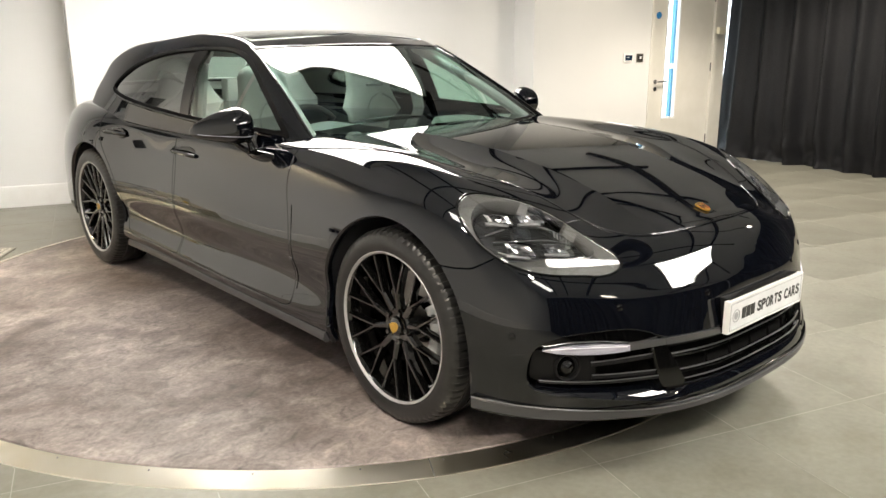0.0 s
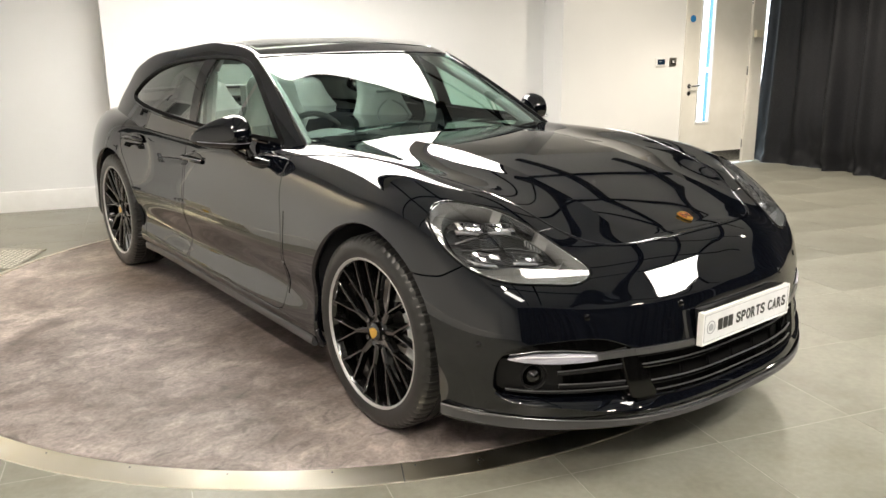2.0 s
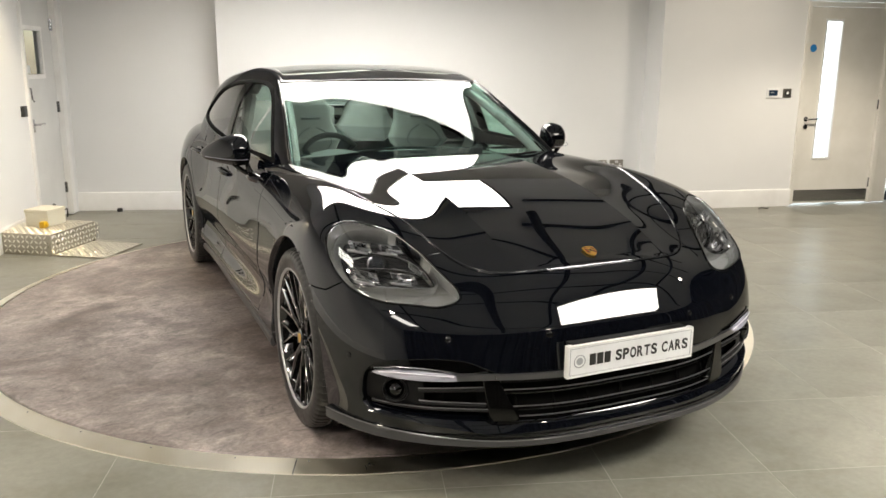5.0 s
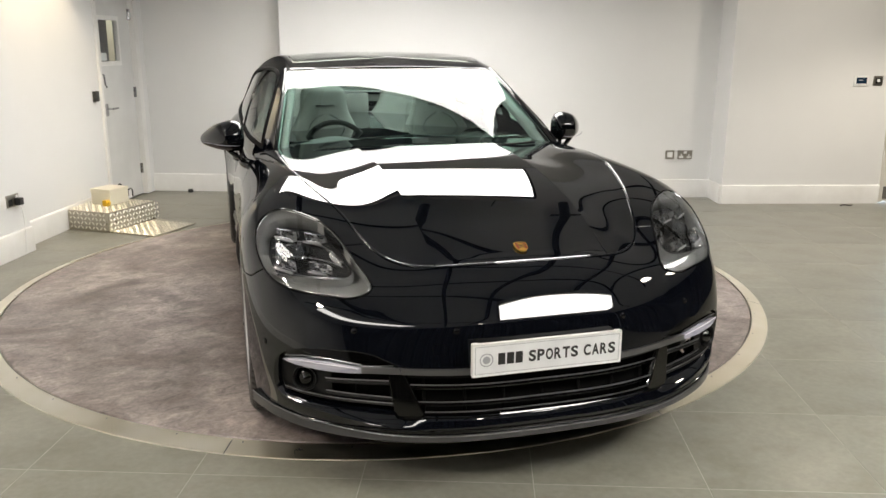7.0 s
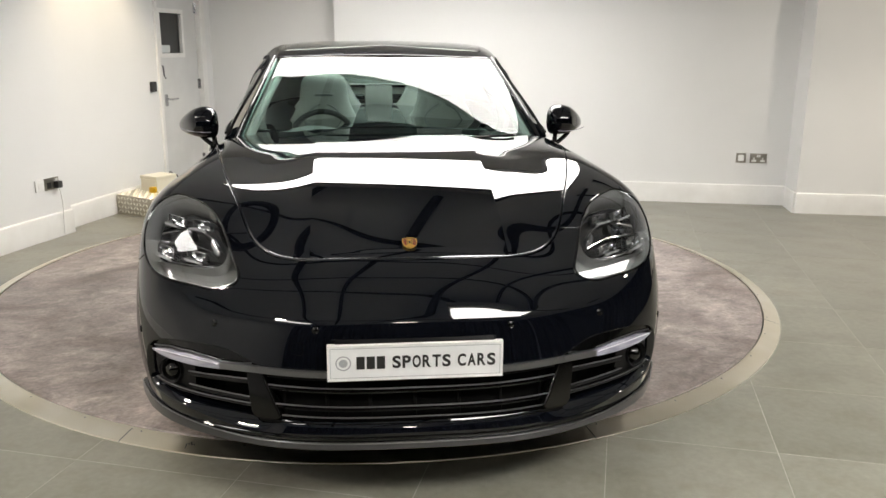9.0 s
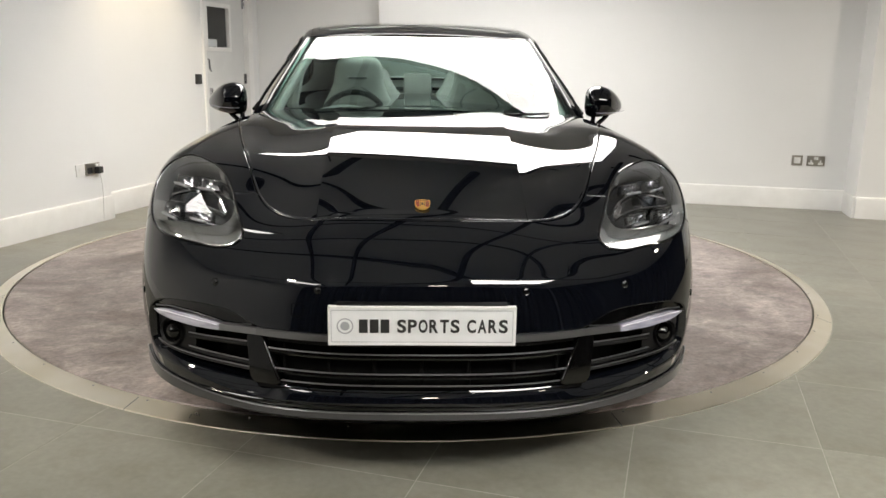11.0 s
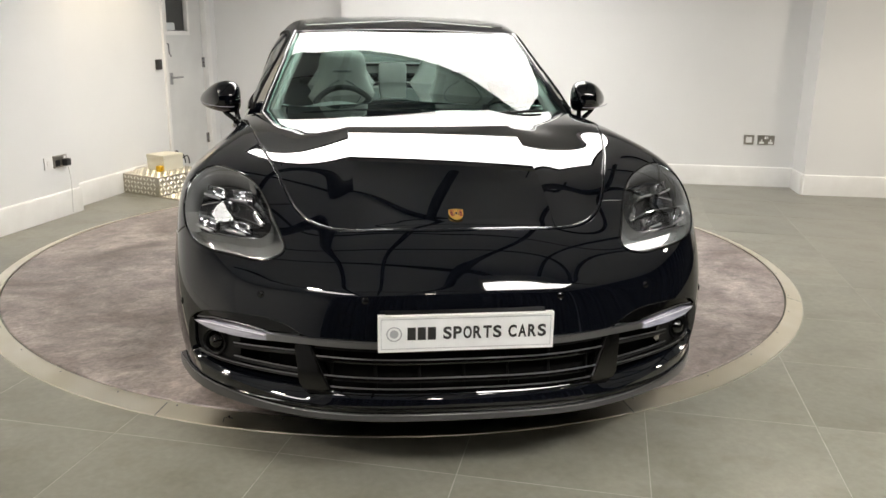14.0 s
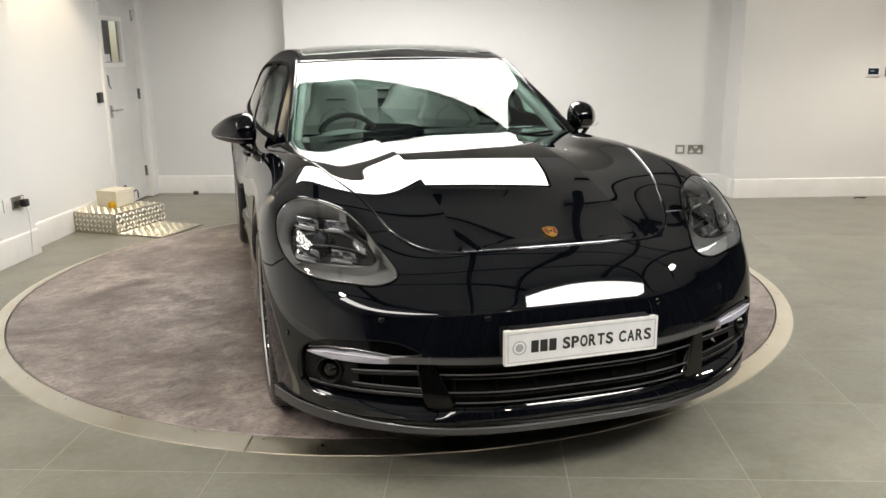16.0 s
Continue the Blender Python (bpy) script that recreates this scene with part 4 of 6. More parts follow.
for k in range(3):
    bm = bmesh.new()
    tube(bm, smooth_line([(0.225, 0.06 + 0.04 * k, 0.03), (0.29, 0.05 + 0.05 * k, 0.09 + 0.02 * k), (0.36, 0.08 + 0.05 * k, 0.075), (0.41, 0.12 + 0.05 * k, 0.006)], 7), 0.006, 8)
    part("cable", bm, DARKPLASTIC, ctrl, "black cable")
bm = bmesh.new()
lathe(bm, [(0.0001, 0.035), (0.022, 0.034), (0.026, 0.028), (0.026, 0.0)], 20)
lathe(bm, [(0.026, 0.012), (0.029, 0.012), (0.029, 0.018), (0.026, 0.018)], 20)
tagged(part("floor_stop", bm, DARKPLASTIC), "small black round floor stop by the wall", "floor stop").location = (-1.30, 6.36, FLOOR_Z)
bm = bmesh.new()
tube(bm, smooth_line([(0, 0, 0.006), (0.04, 0.01, 0.012), (0.09, -0.01, 0.007), (0.13, 0.0, 0.006)], 5), 0.006, 8)
ob = tagged(part("cable_end", bm, DARKPLASTIC), "short black cable end on the floor", "cable")
ob.location = (4.75, 3.98, FLOOR_Z)

# ---- the car ----
# Design lines of the body, from the lip up to the bonnet's middle; each runs from the nose's middle round the flank to the tail's middle.
LINES = [
    [(0, .006, .196), (.30, .022, .196), (.55, .102, .196), (.772, .264, .196), (.908, .492, .194), (.936, .94, .185), (.90, 1.5, .185), (.885, 2.6, .195), (.89, 3.4, .20), (.92, 3.89, .21), (.88, 4.46, .25), (.72, 4.80, .28), (0, 4.93, .28)],
    [(0, -.010, .258), (.30, .008, .258), (.57, .102, .258), (.79, .258, .260), (.915, .50, .262), (.945, .94, .265), (.934, 1.5, .255), (.924, 2.6, .258), (.92, 3.4, .265), (.955, 3.89, .275), (.905, 4.46, .30), (.75, 4.82, .32), (0, 4.96, .32)],
    [(0, .006, .380), (.30, .024, .380), (.58, .121, .375), (.81, .262, .37), (.93, .50, .37), (.955, .94, .38), (.914, 1.5, .39), (.889, 2.6, .365), (.90, 3.4, .375), (.958, 3.89, .39), (.91, 4.46, .41), (.76, 4.84, .42), (0, 4.98, .42)],
    [(0, .034, .530), (.30, .052, .530), (.57, .150, .525), (.81, .279, .52), (.93, .50, .53), (.966, .94, .55), (.938, 1.5, .52), (.922, 2.6, .52), (.932, 3.4, .53), (.968, 3.89, .55), (.91, 4.46, .56), (.755, 4.85, .55), (0, 4.99, .55)],
    [(0, .0455, .59), (.293, .0645, .588), (.5625, .1672, .5854), (.7979, .2898, .5924), (.9205, .5084, .6225), (.961, .9405, .6579), (.9363, 1.4999, .6165), (.9228, 2.6, .6259), (.9325, 3.4, .6358), (.9674, 3.8899, .6561), (.906, 4.4599, .6509), (.7507, 4.8456, .632), (0, 4.9852, .632)],
    [(0, .0575, .61), (.289, .0765, .608), (.5587, .1801, .609), (.79, .3, .627), (.915, .52, .67), (.955, .94, .71), (.93, 1.5, .67), (.915, 2.6, .68), (.925, 3.4, .69), (.963, 3.89, .71), (.9, 4.46, .7), (.745, 4.84, .68), (0, 4.98, .68)],
    [(0, .0965, .665), (.285, .116, .6625), (.5522, .2098, .6554), (.7746, .3302, .6845), (.9042, .554, .7486), (.9395, .9378, .7848), (.9188, 1.5003, .7528), (.9004, 2.6, .7609), (.9093, 3.4001, .7708), (.9503, 3.8902, .7907), (.8823, 4.4603, .7831), (.7269, 4.8251, .7674), (0, 4.9685, .7674)],
    [(0, .140, .714), (.28, .160, .710), (.54, .248, .698), (.745, .378, .742), (.876, .60, .818), (.908, .94, .848), (.898, 1.5, .828), (.885, 2.6, .83), (.892, 3.4, .84), (.930, 3.89, .86), (.855, 4.46, .86), (.70, 4.80, .85), (0, 4.95, .85)],
    [(0, .290, .790), (.25, .310, .787), (.47, .390, .784), (.635, .515, .840), (.750, .705, .899), (.790, .98, .938), (.808, 1.5, .942), (.840, 2.6, .925), (.845, 3.4, .935), (.860, 3.89, .955), (.775, 4.45, .96), (.63, 4.72, .95), (0, 4.88, .95)],
    [(0, .620, .886), (.19, .635, .885), (.35, .690, .885), (.47, .800, .900), (.54, .95, .920), (.56, 1.16, .940), (.57, 1.55, .958), (.60, 2.6, .96), (.60, 3.4, .96), (.60, 3.89, .97), (.55, 4.35, .97), (.45, 4.55, .97), (0, 4.66, .97)],
    [(0, .950, .946), (0, .970, .948), (0, 1.02, .952), (0, 1.09, .957), (0, 1.17, .963), (0, 1.30, .965), (0, 1.65, .976), (0, 2.6, .99), (0, 3.3, .99), (0, 3.7, .99), (0, 4.1, .99), (0, 4.3, .99), (0, 4.45, .99)],
]
CABIN = [
    [(0, 1.5, 0.94), (0.4, 1.545, 0.937), (0.735, 1.605, 0.922), (0.825, 1.785, 0.912), (0.862, 2.25, 0.915), (0.87, 2.8, 0.92), (0.866, 3.5, 0.93), (0.797, 4.158, 0.95), (0.669, 4.476, 0.96), (0.0, 4.758, 0.96)],
    [(0, 1.745, 1.074), (0.385, 1.787, 1.071), (0.7, 1.855, 1.06), (0.785, 2.0, 1.045), (0.83, 2.42, 1.045), (0.842, 2.9, 1.05), (0.83, 3.55, 1.055), (0.741, 4.165, 1.058), (0.623, 4.486, 1.058), (0.0, 4.759, 1.058)],
    [(0, 2.02, 1.219), (0.365, 2.058, 1.216), (0.648, 2.128, 1.205), (0.728, 2.28, 1.184), (0.778, 2.6, 1.19), (0.788, 3.0, 1.195), (0.766, 3.6, 1.187), (0.681, 4.15, 1.173), (0.563, 4.451, 1.163), (0.0, 4.688, 1.168)],
    [(0, 2.385, 1.381), (0.345, 2.418, 1.377), (0.592, 2.492, 1.362), (0.668, 2.61, 1.33), (0.705, 2.85, 1.334), (0.712, 3.12, 1.332), (0.683, 3.607, 1.308), (0.604, 4.117, 1.283), (0.493, 4.383, 1.261), (0.0, 4.599, 1.268)],
    [(0, 2.5, 1.412), (0.32, 2.53, 1.408), (0.545, 2.605, 1.396), (0.625, 2.69, 1.378), (0.655, 2.89, 1.382), (0.655, 3.12, 1.376), (0.628, 3.571, 1.351), (0.556, 4.056, 1.322), (0.443, 4.297, 1.293), (0.0, 4.508, 1.304)],
    [(0, 2.72, 1.428), (0.25, 2.74, 1.426), (0.42, 2.79, 1.42), (0.48, 2.86, 1.412), (0.505, 2.98, 1.41), (0.51, 3.15, 1.402), (0.477, 3.513, 1.38), (0.414, 3.926, 1.353), (0.324, 4.131, 1.333), (0.0, 4.311, 1.338)],
    [(0, 3.02, 1.43), (0, 3.03, 1.43), (0, 3.05, 1.429), (0, 3.08, 1.427), (0, 3.13, 1.424), (0, 3.22, 1.418), (0.0, 3.459, 1.402), (0.0, 3.744, 1.386), (0.0, 3.87, 1.375), (0.0, 3.954, 1.368)],
]
FRONT_AXLE, REAR_AXLE, AXLE_Z = 0.935, 3.885, 0.366
BODY = woven_sheet(LINES, 300, 110)
for row in CABIN:
    (x0, y0, z0), (x2, y2, z2) = row[0], row[2]
    k = 0.86
    q = row[1][0] / x2 if x2 else 0.5
    row[1] = (row[1][0], y0 + (y2 - y0) * q * q, z0 + (z2 - z0) * q * q)
    row.insert(2, (x2 * k, y0 + (y2 - y0) * k * k, z0 + (z2 - z0) * k * k))
HOUSE = woven_sheet(CABIN, 240, 96)
flat_ = np.c_[HOUSE.v[:, 0] * .22, (HOUSE.v[:, 1] - 3.3) * .06, np.ones(len(HOUSE.v))]
flat_ /= np.linalg.norm(flat_, axis=1)[:, None]
k_ = (np.clip((HOUSE.v[:, 2] - 1.338) / .006, 0, 1) * (np.abs(HOUSE.v[:, 0]) < .60) * (HOUSE.v[:, 1] < 3.6) * .88)[:, None]
HOUSE = Sheet(HOUSE.v, HOUSE.n * (1 - k_) + flat_ * k_, HOUSE.f)

car = thing("car", (0, 2.5, 0.006), 0, "glossy black five-door estate car parked on the turntable", "car")
AT = Matrix.Translation((0, -2.5, 0))


def carpart(name, data, mat=None, parent=None, label="", smooth=35):
    ob = part(name, data, mat, parent or car, label, smooth)
    if parent is None:
        ob.matrix_parent_inverse = AT
    return ob


# --- fields that bound the panels (on the half with x > 0)
BONNET = smooth_line([(0, .194), (.15, .197), (.30, .222), (.41, .270), (.485, .345), (.535, .44), (.575, .56), (.645, .79), (.745, 1.22), (.80, 1.52), (.83, 1.75)], 10)


def f_bonnet(v):
    loop = np.vstack([BONNET, [(.83, 2.1), (-.5, 2.1), (-.5, .19)]])
    return np.where(v[:, 2] > 0.69, outline_field(v[:, :2], loop), 1.0)


LAMP_AT, LAMP_N = np.array([.74, .42, .76]), np.array([.45, -.66, .60])
LAMP_N = LAMP_N / np.linalg.norm(LAMP_N)
LAMP_U = np.cross((0, 0, 1), LAMP_N)
LAMP_U /= np.linalg.norm(LAMP_U)
LAMP_V = np.cross(LAMP_N, LAMP_U)
LAMP = [(.886, .60, .785), (.880, .51, .727), (.845, .41, .684), (.770, .322, .662), (.680, .263, .658), (.608, .224, .660), (.544, .226, .684), (.557, .300, .726), (.592, .418, .780), (.645, .548, .830), (.726, .648, .853), (.795, .694, .856), (.855, .672, .832)]


def lamp_plane(v):
    return np.c_[(v - LAMP_AT) @ LAMP_U, (v - LAMP_AT) @ LAMP_V]


LAMP = smooth_loop(lamp_plane(np.array(LAMP)), 6)


def f_lamp(v):
    return np.where(np.abs((v - LAMP_AT) @ LAMP_N) < 0.3, outline_field(lamp_plane(v), LAMP), 1.0)


SEAM = np.array([(-1, 0), (.95, 0), (.95, .660), (.60, .664), (.53, .672), (.47, .71), (.43, .77), (.41, .80), (.41, 1.3), (-1, 1.3)])


def f_bumper(v):
    return outline_field(v[:, 1:3], SEAM)


def arch(y0, r):
    def field(v):
        d = np.hypot(v[:, 1] - y0, v[:, 2] - AXLE_Z)
        low = np.maximum(np.abs(v[:, 1] - y0) - r * 0.985, v[:, 2] - AXLE_Z)
        return np.where(np.abs(v[:, 0]) > 0.5, np.minimum(d - r, low), 1.0)
    return field


f_arch_f, f_arch_r = arch(FRONT_AXLE, .414), arch(REAR_AXLE, .408)
# the wide opening under the brow, down to the chin's edge, as (|x|, z)
CHIN = np.array([(0, .259), (.29, .250), (.40, .245), (.48, .243), (.57, .258), (.704, .281), (.80, .291), (.838, .298)])
OPENING = np.vstack([[(-.2, .259)], CHIN, smooth_line([(.838, .298), (.858, .318), (.867, .37), (.860, .43), (.838, .466), (.79, .488), (.72, .496), (.65, .497), (.57, .490), (.52, .472), (.476, .4525)], 5)[1:], [(.25, .4535), (-.2, .4535)]])


def f_opening(v):
    return np.where(v[:, 1] < 0.6, outline_field(np.c_[np.abs(v[:, 0]), v[:, 2]], OPENING), 1.0)


DOOR_F = smooth_loop([(1.608, .36), (1.618, .300), (1.66, .276), (1.80, .273), (2.2, .273), (2.68, .274), (2.735, .282), (2.747, .34), (2.73, .60), (2.745, .80), (2.765, 1.0), (2.4, 1.05), (1.9, 1.05), (1.70, 1.0), (1.645, .82), (1.605, .60)], 6)
DOOR_R = smooth_loop([(2.763, .34), (2.772, .284), (2.82, .275), (3.1, .275), (3.34, .277), (3.405, .30), (3.44, .40), (3.50, .58), (3.62, .72), (3.70, .82), (3.72, 1.0), (3.3, 1.05), (2.9, 1.05), (2.785, 1.0), (2.765, .80), (2.75, .60)], 6)


def f_door(loop):
    return lambda v: np.where(np.abs(v[:, 0]) > 0.55, outline_field(v[:, 1:3], loop), 1.0)


f_door_f, f_door_r = f_door(DOOR_F), f_door(DOOR_R)
GAP = 0.0048


def away(field, gap=GAP):
    return lambda v: field(v) - gap


base = BODY.cut(f_arch_f, 1).cut(f_arch_r, 1)
base = base.cut(f_opening, 1)
hood = base.cut(lambda v: f_bonnet(v) + GAP).cut(lambda v: v[:, 1] - 1.9)
rest = base.cut(away(f_bonnet), 1)
rest = rest.cut(lambda v: f_lamp(v) - 0.003, 1)
bumper = rest.cut(lambda v: f_bumper(v) + GAP)
rest = rest.cut(away(f_bumper), 1)
door_f = rest.cut(lambda v: f_door_f(v) + GAP)
rest = rest.cut(away(f_door_f), 1)
door_r = rest.cut(lambda v: f_door_r(v) + GAP)
rest = rest.cut(away(f_door_r), 1)
skirt = rest.cut(lambda v: np.maximum(v[:, 2] - .262, np.maximum(1.25 - v[:, 1], v[:, 1] - 3.6)))
rest = rest.cut(lambda v: np.maximum(v[:, 2] - .266, np.maximum(1.25 - v[:, 1], v[:, 1] - 3.6)), 1)
fender = rest.cut(lambda v: v[:, 1] - 2.2)
quarter = rest.cut(lambda v: v[:, 1] - 2.2, 1)

# the bonnet's flat middle between two long creases
SLOPE = np.array([(.19, .37), (.25, .347), (.35, .322), (.45, .298), (.60, .266), (.72, .218), (.82, .18), (.92, .147), (1.02, .122), (1.2, .070), (1.4, .028), (1.65, .01), (2.0, .01)])
GY = np.linspace(.19, 2.0, 363)
GS = spline(SLOPE[:, 0], SLOPE[:, 1], GY)
GS = np.convolve(np.pad(GS, 20, mode="reflect", reflect_type="odd"), np.ones(41) / 41, mode="valid")
GP = np.cumsum(GS) * (GY[1] - GY[0])
GP += .8765 - np.interp(.60, GY, GP)
CAMBER = .02


def crease_x(y):
    return .326 + .022 * (y - .6)


GE = np.array([BODY.cast((crease_x(y), y, 2.0), (0, 0, -1))[0][2] for y in np.linspace(.19, 1.9, 36)])
GE = np.interp(GY, np.linspace(.19, 1.9, 36), GE)
GW = np.clip((GY - .20) / .05, 0, 1)
GW = GW * GW * (3 - 2 * GW)
GC = np.clip((.48 - GY) / .26, 0, 1)
GC = .64 * GC * GC * (3 - 2 * GC)
GD = GW * (GP - CAMBER * crease_x(GY) ** 2 - GC * crease_x(GY) ** 3 - GE)
GD = np.convolve(np.pad(GD, 12, mode="edge"), np.ones(25) / 25, mode="valid")


def middle_panel(s):
    x, y = s.v[:, 0], s.v[:, 1]
    w, dw = np.interp(y, GY, GW), np.interp(y, GY, np.gradient(GW, GY))
    c, dc = np.interp(y, GY, GC), np.interp(y, GY, np.gradient(GC, GY))
    t = np.interp(y, GY, GP) - CAMBER * x * x - c * x**3
    zx, zy = -s.n[:, 0] / s.n[:, 2], -s.n[:, 1] / s.n[:, 2]
    gap = t - s.v[:, 2]
    gx = (1 - w) * zx - w * (2 * CAMBER * x + 3 * c * x * x)
    gy = (1 - w) * zy + w * (np.interp(y, GY, GS) - dc * x**3) + dw * gap
    return Sheet(np.c_[x, y, s.v[:, 2] + w * gap], np.c_[-gx, -gy, np.ones(len(x))], s.f)


def outer_panel(s):
    x, y = s.v[:, 0], s.v[:, 1]
    edge = np.interp(y, BONNET[:, 1], BONNET[:, 0])
    span = np.maximum(edge - crease_x(y), .03)
    q = np.clip((x - crease_x(y)) / span, 0, 1)
    d, dd = np.interp(y, GY, GD), np.interp(y, GY, np.gradient(GD, GY))
    k, dk = (1 - q) ** 1.5, -1.5 * np.sqrt(1 - q) / span
    zx, zy = -s.n[:, 0] / s.n[:, 2], -s.n[:, 1] / s.n[:, 2]
    return Sheet(np.c_[x, y, s.v[:, 2] + d * k], np.c_[-(zx + d * dk), -(zy + dd * k), np.ones(len(x))], s.f)


crease = lambda v: v[:, 0] - crease_x(v[:, 1])
hood = middle_panel(hood.cut(crease)), outer_panel(hood.cut(crease, 1))
rim_ = BODY.cut(f_arch_f, 1).cut(lambda v: f_bonnet(v) + GAP).cut(lambda v: v[:, 1] - 1.9)
rim_ = rim_.rim(0.016)
hood = hood[0].plus(hood[1])
hood_m = hood.plus(rim_)
carpart("bonnet", hood_m.plus(hood_m.mirrored()).mesh("bonnet", PAINT), label="glossy black bonnet")


def bonnet_glint():
    """A bright bead along the bonnet's gap, standing in for its edge highlight."""
    inset = BONNET - np.array([0, 1.3])
    inset = BONNET - inset / np.linalg.norm(inset, axis=1)[:, None] * .0075
    pts = [hood.cast((max(x, .001), y, 2.0), (0, 0, -1))[0] for x, y in inset if y < 1.45]
    pts = [Vector(p) for p in pts if p is not None]
    bm = bmesh.new()
    tube(bm, [Vector((-p.x, p.y, p.z)) for p in reversed(pts)] + pts, .0014, 6)
    return bm


carpart("bonnet_glint", bonnet_glint(), CHROMEDARK, label="thin bright bead for the glint on the bonnet's edge")
carpart("front_bumper", bumper.plus(bumper.mirrored()).mesh("front_bumper", PAINT, 0.03), label="glossy black front bumper")
for flip in (False, True):
    def side(s):
        return s.mirrored() if flip else s
    carpart("front_wing", side(fender).mesh("front_wing", PAINT, 0.03))
    carpart("rear_quarter", side(quarter).mesh("rear_quarter", PAINT, 0.03))
    carpart("side_skirt", side(skirt).mesh("side_skirt", PAINT, 0.03))
    for nm, sh in (("front_door", door_f), ("rear_door", door_r)):
        carpart(nm, side(sh).mesh(nm, PAINT, 0.016))
# Black sheet under the panels, so that gaps look unlit.
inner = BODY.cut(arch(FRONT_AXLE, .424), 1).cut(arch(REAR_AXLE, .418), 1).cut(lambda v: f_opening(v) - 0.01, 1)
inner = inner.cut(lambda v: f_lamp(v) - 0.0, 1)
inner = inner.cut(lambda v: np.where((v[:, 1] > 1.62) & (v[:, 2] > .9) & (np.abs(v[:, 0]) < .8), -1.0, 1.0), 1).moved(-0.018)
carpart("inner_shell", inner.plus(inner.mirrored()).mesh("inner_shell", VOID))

# --- cabin: pillars, glass, roof
SIDE_WIN = smooth_loop([(1.79, .966), (1.83, .970), (2.1, .982), (2.6, .992), (3.06, 1.015), (3.45, 1.042), (3.70, 1.07), (3.775, 1.10), (3.72, 1.15), (3.52, 1.232), (3.23, 1.294), (2.95, 1.326), (2.70, 1.338), (2.47, 1.328), (2.325, 1.279), (2.155, 1.184), (1.955, 1.070), (1.84, .998)], 6)


def f_side(v):
    return np.where(np.abs(v[:, 0]) > 0.45, outline_field(v[:, 1:3], SIDE_WIN), 1.0)


def f_screen(v):
    """The windscreen: bounded by the pillar's line and the header."""
    edge = np.interp(v[:, 2], [.90, .95, 1.05, 1.20, 1.31, 1.36, 1.40], [.752, .736, .705, .648, .608, .590, .57])
    head = 1.350 - 0.055 * v[:, 0] ** 2
    return np.where(v[:, 1] < 3.0, np.maximum(np.abs(v[:, 0]) - edge, v[:, 2] - head), 1.0)


glass_s = HOUSE.cut(f_screen)
glass_s.n = glass_s.n / np.linalg.norm(glass_s.n, axis=1)[:, None]
glass_s.n[:, 1] -= .020 + .07 * np.clip(glass_s.v[:, 2] - 1.0, 0, 1)
cab = HOUSE.cut(away(f_screen, 0.003), 1)
glass_side = cab.cut(lambda v: f_side(v) + 0.012)
seal = cab.cut(lambda v: f_side(v)).cut(lambda v: f_side(v) + 0.012, 1)
cab = cab.cut(f_side, 1)


def f_tail(v):
    """The tailgate's window."""
    return np.where(v[:, 1] > 4.1, np.maximum(np.abs(v[:, 0]) - .50, np.maximum(1.085 - v[:, 2], v[:, 2] - 1.265)), 1.0)


tail_pane = cab.cut(lambda v: f_tail(v) + .003)
cab = cab.cut(away(f_tail, .003), 1)
carpart("tailgate_window", tail_pane.plus(tail_pane.mirrored()).mesh("tailgate_window", ROOFGLASS), label="tinted tailgate window").visible_shadow = False
band = glass_s.cut(lambda v: v[:, 2] - (1.0 - .038 * (v[:, 0] / .72) ** 2)).moved(-.008)
carpart("screen_band", band.plus(band.mirrored()).mesh("screen_band", GLOSS), label="black printed band along the windscreen's foot")
pane = carpart("windscreen", glass_s.plus(glass_s.mirrored()).moved(-0.004).mesh("windscreen", SCREEN), label="green-tinted laminated windscreen")
pane.visible_shadow = False
f_roof = lambda v: np.where((v[:, 1] > 2.2) & (v[:, 2] > 1.28), np.maximum(np.maximum(np.abs(v[:, 0]) - .56, v[:, 1] - 4.3), 1.404 - v[:, 2] - .06 * np.abs(v[:, 0])), 1.0)
roof = cab.cut(lambda v: f_roof(v) + 0.003)
frame_ = cab.cut(away(f_roof, 0.003), 1)
w_ = np.clip((frame_.v[:, 0] - np.interp(frame_.v[:, 2], [.90, 1.20, 1.36], [.75, .648, .59]) + .02) / .03, 0, 1) * np.interp(frame_.v[:, 1], [2.3, 2.45, 2.8, 3.1, 3.6], [.62, .78, .74, .5, .3]) * (frame_.v[:, 0] > .5)
n_ = frame_.n / np.linalg.norm(frame_.n, axis=1)[:, None]
frame_ = Sheet(frame_.v, n_ * (1 - w_)[:, None] + np.array([.90, -.22, .34]) * w_[:, None], frame_.f)
# Glass is assumed here and casts no shadow, to let light into the cabin.
carpart("roof_panel", roof.plus(roof.mirrored()).mesh("roof_panel", ROOFGLASS), label="dark tinted glass roof panel").visible_shadow = False
carpart("cabin_frame", frame_.plus(frame_.mirrored()).mesh("cabin_frame", PAINT, 0.022), label="glossy black pillars and roof rails")
B0 = lambda v: (v[:, 1] - (2.70 + .16 * (v[:, 2] - 1.0)))
